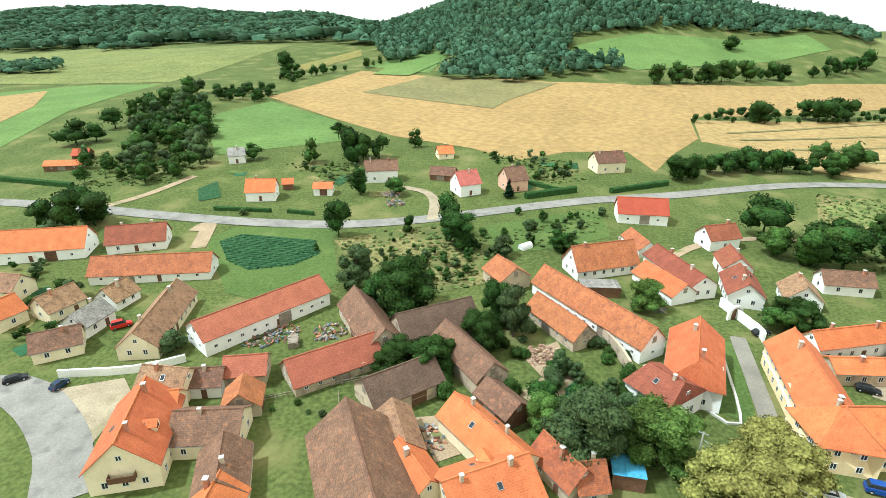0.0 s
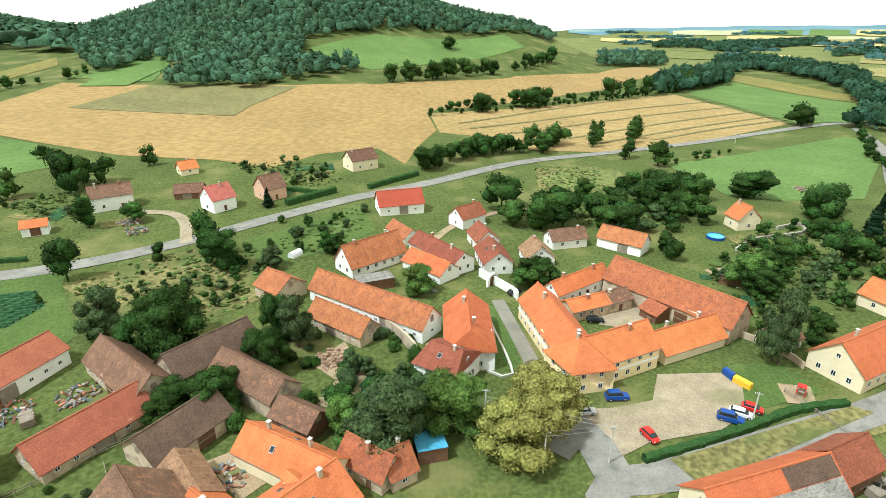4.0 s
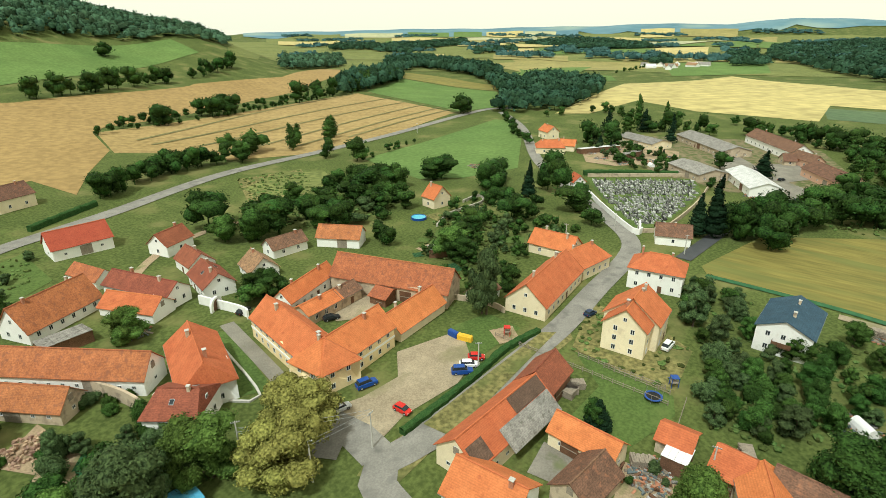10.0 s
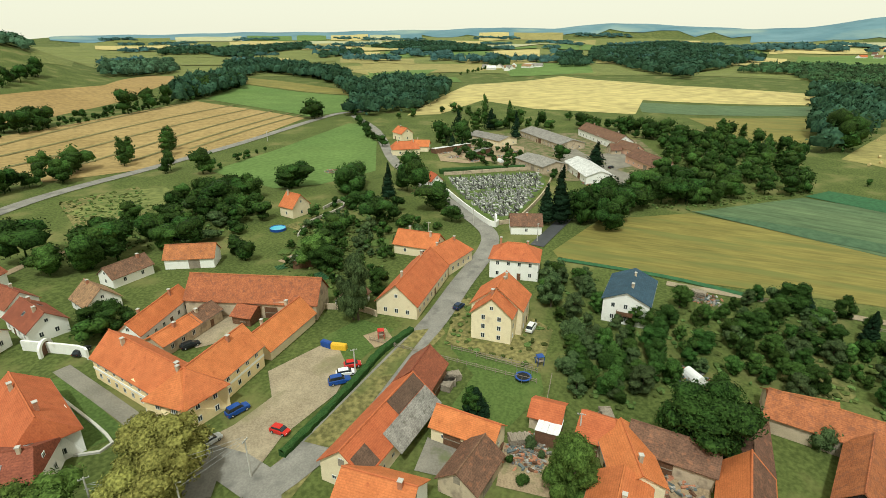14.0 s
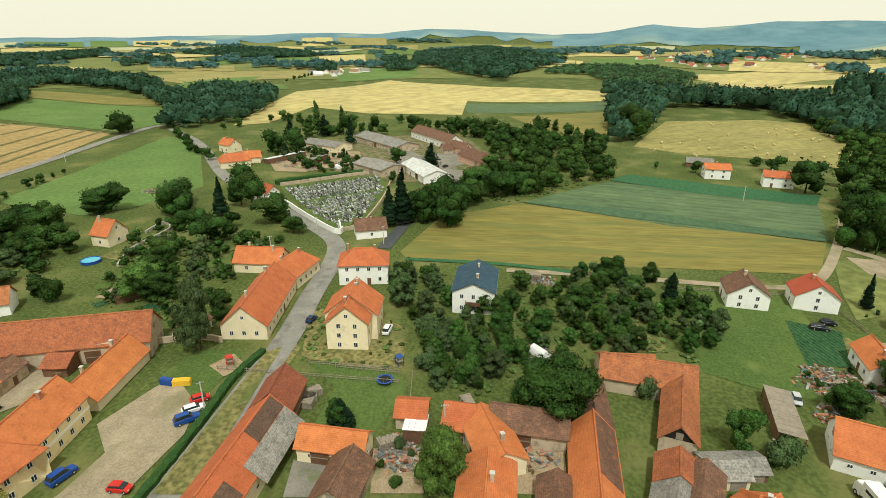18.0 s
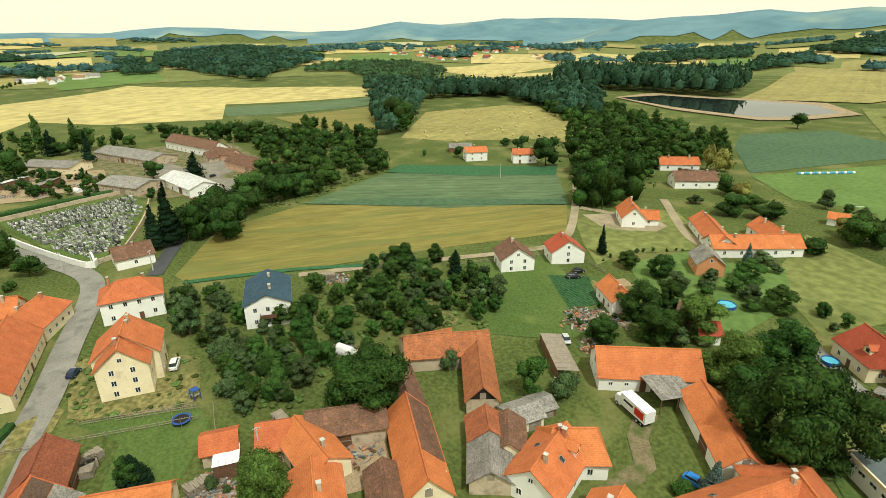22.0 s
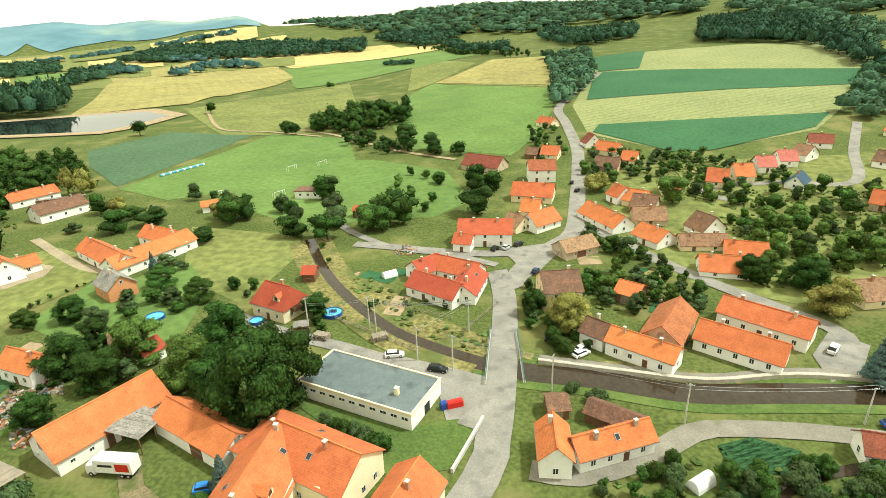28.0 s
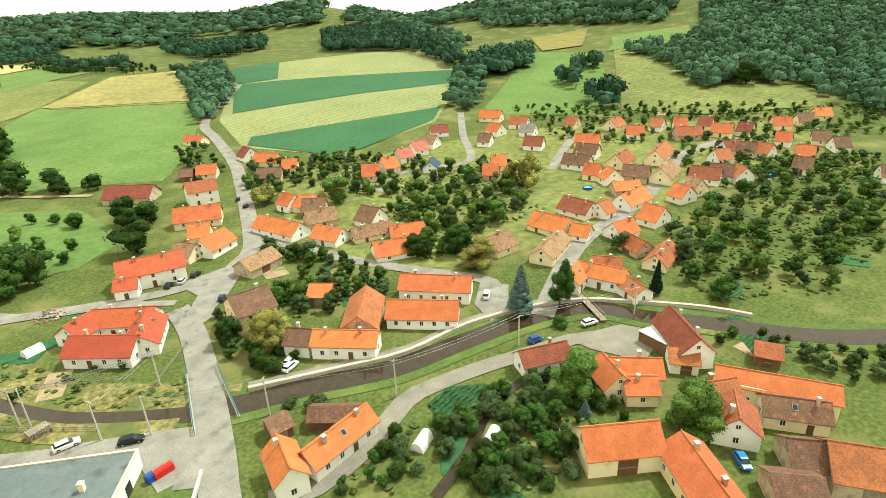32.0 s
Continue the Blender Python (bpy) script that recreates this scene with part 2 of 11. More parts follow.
shade("crop_blue", (0.0492, 0.0984, 0.0492), (0.0738, 0.1312, 0.0656), rough=0.95, scale=0.02, fine=0.4, bump=0.4)
shade("asphalt", (0.20, 0.19, 0.168), (0.27, 0.256, 0.226), rough=0.9, scale=0.12, fine=3.0, bump=0.15, patch=(0.165, 0.158, 0.142), patch_at=0.6, patch_scale=0.3, grit=0.2, mottle=0.12)
shade("asphalt_new", (0.055, 0.058, 0.062), (0.08, 0.083, 0.086), rough=0.8, scale=0.2, fine=4.0, bump=0.15, grit=0.15)
shade("gravel_grey", (0.175, 0.162, 0.132), (0.26, 0.24, 0.198), rough=0.95, scale=0.12, fine=3.0, bump=0.3, patch=(0.15, 0.16, 0.085), patch_at=0.64, patch_scale=0.2, grit=0.2, mottle=0.12)
shade("gravel", (0.265, 0.215, 0.142), (0.375, 0.312, 0.212), rough=0.95, scale=0.12, fine=3.0, bump=0.4, patch=(0.20, 0.185, 0.095), patch_at=0.6, patch_scale=0.1, grit=0.25, mottle=0.12, mottle_scale=0.3)
shade("worn_earth", (0.155, 0.125, 0.07), (0.225, 0.185, 0.105), rough=0.95, scale=0.2, fine=2.5, bump=0.4, patch=(0.085, 0.105, 0.032), patch_at=0.5, patch_scale=0.25, grit=0.35)
shade("dirt", (0.26, 0.19, 0.12), (0.38, 0.29, 0.18), rough=0.95, scale=0.25, fine=3.0, bump=0.5, patch=(0.15, 0.17, 0.06), patch_at=0.62, patch_scale=0.2)
shade("water", (0.030, 0.022, 0.013), (0.045, 0.032, 0.02), rough=0.08, scale=0.3, bump=0.06, fine=1.0)
shade("pond", (0.015, 0.022, 0.02), (0.022, 0.03, 0.028), rough=0.03, scale=0.1, bump=0.0, fine=0.5)
shade("bark", (0.07, 0.05, 0.035), (0.13, 0.10, 0.07), rough=0.95, scale=2.0, fine=10.0, bump=0.5)


def leaf(name, low, high, spread=0.22):
    """Two leaf surfaces: for single trees, and for many trees in one sheet, varied from crown to crown."""
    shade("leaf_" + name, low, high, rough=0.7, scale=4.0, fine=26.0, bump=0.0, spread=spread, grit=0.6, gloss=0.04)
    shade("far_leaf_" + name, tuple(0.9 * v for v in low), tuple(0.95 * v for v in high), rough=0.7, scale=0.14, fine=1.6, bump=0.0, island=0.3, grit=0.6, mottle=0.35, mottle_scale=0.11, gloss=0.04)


# near-black lows paint the shade inside crowns as a random mottle
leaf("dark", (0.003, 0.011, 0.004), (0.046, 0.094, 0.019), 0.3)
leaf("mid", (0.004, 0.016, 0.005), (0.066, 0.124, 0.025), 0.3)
leaf("light", (0.018, 0.044, 0.010), (0.112, 0.180, 0.038), 0.25)
leaf("linden", (0.075, 0.085, 0.018), (0.275, 0.262, 0.072))
leaf("silver", (0.016, 0.034, 0.014), (0.085, 0.125, 0.046), 0.25)
leaf("needle", (0.0072, 0.0216, 0.0108), (0.01584, 0.036, 0.01584))
leaf("blue", (0.06, 0.11, 0.10), (0.11, 0.17, 0.15))
shade("leaf_valley", (0.010, 0.032, 0.020), (0.040, 0.082, 0.042), rough=0.85, scale=0.02, fine=0.5, bump=0.0, island=0.5, grit=0.5, gloss=0.04)
# hill woods: leaf green lifted and blued to carry haze in the colour
shade("leaf_wood", (0.026, 0.064, 0.036), (0.066, 0.12, 0.062), rough=0.85, scale=0.02, fine=0.5, bump=0.0, island=0.5, grit=0.5, gloss=0.04)
shade("leaf_belt", (0.024, 0.052, 0.024), (0.06, 0.105, 0.042), rough=0.85, scale=0.02, fine=0.5, bump=0.0, island=0.5, grit=0.5, gloss=0.04)
shade("weeds", (0.04, 0.075, 0.02), (0.12, 0.15, 0.045), rough=0.9, scale=0.15, fine=1.5, bump=0.0, island=0.55, grit=0.4, gloss=0.04)
# haze of the distance is mixed into this blue-green wood colour
shade("far_wood_hazed", (0.09, 0.185, 0.225), (0.145, 0.25, 0.285), rough=0.95, scale=0.003, fine=0.012, bump=0.0, grit=0.12, patch=(0.24, 0.32, 0.28), patch_at=0.63, patch_scale=0.0022)
# washed-out field colour with the haze put in, for the farthest fields
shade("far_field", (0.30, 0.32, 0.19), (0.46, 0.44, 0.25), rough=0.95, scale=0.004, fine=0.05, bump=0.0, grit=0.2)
# leaf colour turned bluer and paler, haze painted onto the far tree belts
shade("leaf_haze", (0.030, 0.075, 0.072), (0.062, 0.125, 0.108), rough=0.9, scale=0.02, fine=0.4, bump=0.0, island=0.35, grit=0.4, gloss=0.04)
shade("hedge", (0.022, 0.06, 0.018), (0.045, 0.095, 0.027), rough=0.85, scale=1.0, fine=4.0, bump=0.6, gloss=0.04)


# ---- mesh helpers ----
def mesh_of(name, verts, faces, mats, ids=None, smooth=False):
    me = bpy.data.meshes.new(name)
    me.from_pydata(verts, [], faces)
    for m in mats:
        me.materials.append(MATS[m])
    if ids is not None:
        me.polygons.foreach_set("material_index", ids)
    if smooth:
        me.polygons.foreach_set("use_smooth", [True] * len(me.polygons))
    me.update()
    return me


def piece(name, me, parent=None, m=None, label=""):
    ob = new(name, me)
    if parent is not None:
        ob.parent = parent
    if m is not None:
        ob.matrix_basis = m
    if label:
        tagged(ob, label)
    return ob


def box_data(x0, y0, z0, x1, y1, z1):
    v = [(x0, y0, z0), (x1, y0, z0), (x1, y1, z0), (x0, y1, z0), (x0, y0, z1), (x1, y0, z1), (x1, y1, z1), (x0, y1, z1)]
    return v, [(3, 2, 1, 0), (4, 5, 6, 7), (0, 1, 5, 4), (1, 2, 6, 5), (2, 3, 7, 6), (3, 0, 4, 7)]


def joined(parts):
    """Vertices and faces of several pieces as one."""
    vs, fs = [], []
    for v, f in parts:
        k = len(vs)
        vs += v
        fs += [tuple(i + k for i in q) for q in f]
    return vs, fs


def box(name, x0, y0, z0, x1, y1, z1, mat, parent=None, m=None, label=""):
    v, f = box_data(x0, y0, z0, x1, y1, z1)
    return piece(name, mesh_of(name, v, f, [mat]), parent, m, label)


def ground_at(x, y):
    return float(terrain(x, y))


# ---- ground ----
def make_ground():
    radii = np.concatenate([[0.0], np.linspace(14, 400, 130), np.geomspace(404, 4750, 150)])
    na = 300
    ang = np.linspace(0, 2 * math.pi, na, endpoint=False)
    R, A = np.meshgrid(radii[1:], ang, indexing="ij")
    X, Y = (R * np.sin(A)).ravel(), (R * np.cos(A)).ravel()
    V = [(0.0, 0.0, ground_at(0, 0))] + list(zip(X.tolist(), Y.tolist(), terrain(X, Y).tolist()))
    F = [(0, 1 + (j + 1) % na, 1 + j) for j in range(na)]
    for i in range(len(radii) - 2):
        a, b = 1 + i * na, 1 + (i + 1) * na
        F += [(a + j, a + (j + 1) % na, b + (j + 1) % na, b + j) for j in range(na)]
    ob = piece("ground", mesh_of("ground", V, F, ["grass"], smooth=True))
    return tagged(ob, "grassy village ground rising to wooded hills", "ground", kind="structure")


from mathutils.geometry import delaunay_2d_cdt


def lift_at(x, y):
    return np.clip(np.hypot(x, y) * 0.0003, 0.0, 1.2)


def drape(name, pts, mat, up=0.05, label="", category="", kind="structure", step=None):
    """A flat patch of ground cover that follows the terrain."""
    xs, ys = [p[0] for p in pts], [p[1] for p in pts]
    ext = max(max(xs) - min(xs), max(ys) - min(ys))
    step = step or min(20.0, max(4.0, ext / 40))
    inner = [Vector((x, y)) for x in np.arange(min(xs), max(xs), step) for y in np.arange(min(ys), max(ys), step)]
    edge = []
    for (ax, ay), (bx, by) in zip(pts, pts[1:] + pts[:1]):
        k = max(1, int(math.hypot(bx - ax, by - ay) / step))
        edge += [Vector((ax + (bx - ax) * i / k, ay + (by - ay) * i / k)) for i in range(k)]
    out = delaunay_2d_cdt(edge + inner, [], [list(range(len(edge)))], 1, 1e-4)
    P = np.array([tuple(v) for v in out[0]])
    Z = terrain(P[:, 0], P[:, 1]) + up + lift_at(P[:, 0], P[:, 1])
    V = np.column_stack([P, Z]).tolist()
    F = []
    for f in out[2]:
        a, b, c = (P[i] for i in f[:3])
        F.append(tuple(f) if (b[0] - a[0]) * (c[1] - a[1]) - (b[1] - a[1]) * (c[0] - a[0]) > 0 else tuple(reversed(f)))
    ob = piece(name, mesh_of(name, V, F, [mat], smooth=True))
    if mat == "rough_grass" and name != "verge":
        weedy(pts, 5.0, len(pts))
    return tagged(ob, label, category, kind=kind)


def smooth_line(pts, step=3.0):
    """Points along a rounded line."""
    P = [Vector(p) for p in pts]
    P = [P[0] * 2 - P[1]] + P + [P[-1] * 2 - P[-2]]
    out = []
    for i in range(1, len(P) - 2):
        a, b, c, d = P[i - 1:i + 3]
        k = max(2, int((c - b).length / step))
        for j in range(k):
            t = j / k
            out.append(0.5 * ((2 * b) + (c - a) * t + (2 * a - 5 * b + 4 * c - d) * t * t + (3 * b - a - 3 * c + d) * t ** 3))
    return out + [P[-2]]


def ribbon(name, pts, width, mat, up=0.08, label="", category="road", kind="structure", height=0.0):
    """A road, path, stream or low wall along a line."""
    rough = 0.16 if mat == "hedge" else 0.0
    r = random.Random(int(width * 100 + pts[0][0] * 10))
    L = smooth_line(pts, 1.0 if rough else 4.0)
    if category in ("road", "stream"):
        for a, b in zip(L, L[1:]):
            CLEAR.extend(((a.x + (b.x - a.x) * k / 3, a.y + (b.y - a.y) * k / 3, width / 2) for k in range(3)))
    V, F = [], []
    cols = (-0.5, -0.25, 0, 0.25, 0.5)
    for i, p in enumerate(L):
        d = (L[min(i + 1, len(L) - 1)] - L[max(i - 1, 0)]).normalized()
        for s in cols:
            x, y = p.x - d.y * s * width, p.y + d.x * s * width
            z = ground_at(x, y) + up + float(lift_at(x, y)) + height
            V.append((x + r.uniform(-rough, rough), y + r.uniform(-rough, rough), z + r.uniform(-rough, rough) - (0.18 * height * rough * 6 if rough and abs(s) == 0.5 else 0.0)))
    k = len(cols)
    F += [(i * k + j + 1, i * k + j, (i + 1) * k + j, (i + 1) * k + j + 1) for i in range(len(L) - 1) for j in range(k - 1)]
    if height:
        n = len(V)
        V += [(x, y, z - height - 0.5) for x, y, z in V]
        F += [(i * k, (i + 1) * k, n + (i + 1) * k, n + i * k)[::-1] for i in range(len(L) - 1)]
        F += [(i * k + k - 1, (i + 1) * k + k - 1, n + (i + 1) * k + k - 1, n + i * k + k - 1) for i in range(len(L) - 1)]
        e = (len(L) - 1) * k
        F += [(0, k - 1, n + k - 1, n), (e + k - 1, e, n + e, n + e + k - 1)]
    ob = piece(name, mesh_of(name, V, F, [mat], smooth=not height))
    return tagged(ob, label, category, kind=kind)


CLEAR, FOOTPRINTS = [], []


def is_clear(P, margin=0.6):
    """Which of the places lie on no road, water or house."""
    P = np.array(P)
    C = np.array(CLEAR)
    ok = np.ones(len(P), bool)
    for i in range(0, len(P), 500):
        q = P[i:i + 500]
        d = np.hypot(q[:, None, 0] - C[None, :, 0], q[:, None, 1] - C[None, :, 1])
        ok[i:i + 500] = ~(d < C[None, :, 2] + margin).any(axis=1)
    for x, y, deg, l, w in FOOTPRINTS:
        c, s = math.cos(radians(deg)), math.sin(radians(deg))
        u, v = (P[:, 0] - x) * c + (P[:, 1] - y) * s, (P[:, 1] - y) * c - (P[:, 0] - x) * s
        ok &= ~((np.abs(u) < l / 2 + margin) & (np.abs(v) < w / 2 + margin))
    return ok


# ---- houses ----
rng = random.Random(7)
WINDOWS = {}


def window_meshes(w, h):
    """Frame with two openings, its glazing, and the two as one for far houses."""
    key = (w, h)
    if key not in WINDOWS:
        t, c = 0.09, 0.035
        xs, zs = (-w / 2, -w / 2 + t, -c, c, w / 2 - t, w / 2), (-h / 2, -h / 2 + t, h / 2 - t, h / 2)
        V = [(x, y, z) for y in (-0.05, 0.06) for z in zs for x in xs]
        at = lambda k, j, i: k * 24 + j * 6 + i
        solid = lambda i, j: 0 <= i < 5 and 0 <= j < 3 and not (j == 1 and i in (1, 3))
        F, G = [], []
        for j in range(3):
            for i in range(5):
                q = [at(1, j, i + 1), at(1, j, i), at(1, j + 1, i), at(1, j + 1, i + 1)]
                if not solid(i, j):
                    G.append(tuple(q))
                    continue
                F += [tuple(q), tuple(v - 24 for v in reversed(q))]
                for di, dj, e in ((-1, 0, ((0, 0), (1, 0))), (1, 0, ((1, 1), (0, 1))), (0, -1, ((0, 1), (0, 0))), (0, 1, ((1, 0), (1, 1)))):
                    if not solid(i + di, j + dj):
                        (ja, ia), (jb, ib) = e
                        F.append((at(0, j + ja, i + ia), at(0, j + jb, i + ib), at(1, j + jb, i + ib), at(1, j + ja, i + ia)))
        gv, gf = box_data(-w / 2 + t, -0.04, -h / 2 + t, w / 2 - t, 0.02, h / 2 - t)
        WINDOWS[key] = (mesh_of("window", V, F, ["frame_white"]), mesh_of("pane", gv, gf, ["glass"]),
                        mesh_of("window", V, F + G, ["frame_white", "glass"], [0] * len(F) + [1] * len(G)))
    return WINDOWS[key]


def add_window(parent, x, y, z, turn, w, h, fine):
    fr, pane, both = window_meshes(w, h)
    m = pose(x, y, z, 0, 0, turn)
    if fine:
        ob = piece("window", fr, parent, m)
        piece("pane", pane, ob)
    else:
        piece("window", both, parent, m)


def gable_wall(l, w, e, h, hip):
    """Closed prism of walls with gables (or level tops under a hip)."""
    a, b = l / 2, w / 2
    h0, h1 = hip if isinstance(hip, tuple) else (hip, hip)
    if min(h0, h1) > 0.45:
        return box_data(-a, -b, -0.6, a, b, e)
    v = [(-a, -b, -0.6), (a, -b, -0.6), (a, b, -0.6), (-a, b, -0.6), (-a, -b, e), (a, -b, e), (a, b, e), (-a, b, e)]
    top = h - 0.12
    v += [(-a + h0 * w * 0.5, 0, top), (a - h1 * w * 0.5, 0, top)]
    return v, [(3, 2, 1, 0), (0, 1, 5, 4), (2, 3, 7, 6), (1, 2, 6, 9, 5), (3, 0, 4, 8, 7), (4, 5, 9, 8), (6, 7, 8, 9)]


def roof_slab(l, w, e, h, hip, over=0.45, thick=0.16):
    """Two or four pitched planes with thickness, slightly uneven along the ridge."""
    slope = (h - e) / (w / 2)
    h0, h1 = hip if isinstance(hip, tuple) else (hip, hip)
    a, b = l / 2 + over, w / 2 + over
    low = e - over * slope + 0.05
    c0, c1 = max(a - h0 * (w / 2 + over), 0.3), max(a - h1 * (w / 2 + over), 0.3)
    n = max(2, int(l / 4))
    V, F = [], []
    rows = []
    for side in (-1, 1):
        for k, (xx, yy, zz) in enumerate(((a, b, low), (None, 0.0, h + 0.05))):
            row = []
            for i in range(n + 1):
                u = -1 + 2 * i / n
                sag = 0.0 if i in (0, n) else rng.uniform(-0.06, 0.03)
                row.append(len(V))
                px = u * xx if xx else (-c0 + (c0 + c1) * i / n)
                V.append((px, side * yy, zz + sag))
            rows.append(row)
    for s, (lo, hi) in enumerate(((rows[0], rows[1]), (rows[2], rows[3]))):
        for i in range(n):
            q = (lo[i], lo[i + 1], hi[i + 1], hi[i])
            F.append(q if s == 0 else q[::-1])
    if h0:
        F.append((rows[2][0], rows[0][0], rows[1][0]))
    if h1:
        F.append((rows[0][n], rows[2][n], rows[3][n]))
    k = len(V)
    V += [(x, y, z - thick) for x, y, z in V]
    F2 = [tuple(i + k for i in reversed(f)) for f in F]
    side = []
    for lo in (rows[0], rows[2]):
        for i in range(n):
            q = (lo[i + 1], lo[i], lo[i] + k, lo[i + 1] + k)
            side.append(q if lo is rows[0] else q[::-1])
    if True:
        for s, (lo, hi) in enumerate(((rows[0], rows[1]), (rows[2], rows[3]))):
            for i, flip in ((0, s == 1), (n, s == 0)):
                if (h0, h1)[i > 0]:
                    continue
                q = (lo[i], hi[i], hi[i] + k, lo[i] + k)
                side.append(q[::-1] if flip else q)
    return V, F + F2 + side, (c0, c1)


ROOF_WORD = {"orange": "bright orange tiled", "terracotta": "patchy old terracotta tiled", "tan": "weathered tan tiled", "brown": "weathered brown tiled",
             "darkbrown": "dark brown tiled", "red": "red tiled", "brick": "brick-red ribbed", "darkred": "dark red tiled", "pink": "pale red tiled", "grey": "grey sheet",
             "blue": "dark blue-grey", "white": "white metal"}
WALL_WORD = {"white": "white plastered", "cream": "cream plastered", "yellow": "yellow plastered", "pink": "pink plastered",
             "orangewall": "orange plastered", "tanwall": "bare tan rendered", "wood": "dark boarded"}


def add_sheet(root, s, y0, y1, x0, x1, h, slope, skin):
    """A part of one roof slope in another covering."""
    pts = [(x, s * y, h - slope * y + up) for up in (0.05, 0.13) for y in (y0, y1) for x in (x0, x1)]
    F = [(0, 1, 3, 2), (4, 6, 7, 5), (0, 4, 5, 1), (2, 3, 7, 6), (0, 2, 6, 4), (1, 5, 7, 3)]
    if s > 0:
        F = [q[::-1] for q in F]
    word = {"grey": "weathered grey slate part of the roof", "darkbrown": "dark mossy old tiles", "brown": "old brown tiles on one slope", "orange": "newer orange tiles"}[skin]
    piece("roof_patch", mesh_of("roof_patch", pts, [tuple(q) for q in F], ["roof_" + skin]), root, label=word)


def add_dormer(root, s, xx, w, h, slope, tiles, wall, half=1.0):
    """A gabled dormer with one window, set into a roof slope."""
    y0 = w * 0.37
    z0 = h - slope * y0
    ze, zr = z0 + 1.25, min(z0 + 2.0, h - 0.25)
    yb = (h - zr) / slope
    m = pose(xx, 0, 0, 0, 0, 0 if s > 0 else 180)
    v = [(-half, y0, z0 - 0.2), (half, y0, z0 - 0.2), (half, y0, ze), (0, y0, zr - 0.05), (-half, y0, ze)]
    v += [(a, max(0.2, (h - c) / slope), c) for a, b, c in v]
    f = [(4, 3, 2, 1, 0), (0, 1, 6, 5), (1, 2, 7, 6), (4, 0, 5, 9), (2, 3, 8, 7), (3, 4, 9, 8)]
    dm = piece("dormer", mesh_of("dormer", v, f, ["wall_" + wall]), root, m)
    o, k = 0.25, (zr - ze) / half
    v = []
    for up in (0.0, 0.12):
        v += [(-half - o, y0 + 0.3, ze - o * k + up), (0, y0 + 0.3, zr + up), (half + o, y0 + 0.3, ze - o * k + up),
              (-half - o, (h - ze + o * k) / slope, ze - o * k + up), (0, max(0.1, yb - 0.1), zr + up), (half + o, (h - ze + o * k) / slope, ze - o * k + up)]
    f = [(0, 3, 4, 1), (1, 4, 5, 2), (6, 7, 10, 9), (7, 8, 11, 10), (0, 1, 7, 6), (1, 2, 8, 7), (3, 0, 6, 9), (2, 5, 11, 8)]
    piece("dormer_roof", mesh_of("dormer_roof", v, f, ["roof_" + tiles]), dm)
    box("pane", -0.5, y0 - 0.02, z0 + 0.25, 0.5, y0 + 0.04, ze - 0.05, "glass", dm)


def add_balcony(root, x0, s, z):
    """A wooden balcony on a gable end."""
    slab = box("balcony", min(x0, x0 + s * 1.2), -2.0, z - 0.15, max(x0, x0 + s * 1.2), 2.0, z, "wood_door", root, label="brown wooden balcony")
    for a, b, c, d in ((x0 + s * 1.12, -2.0, x0 + s * 1.2, 2.0), (x0, -2.0, x0 + s * 1.2, -1.92), (x0, 1.92, x0 + s * 1.2, 2.0)):
        box("balcony_rail", min(a, c), b, z + 0.1, max(a, c), d, z + 1.0, "wood_door", slab)


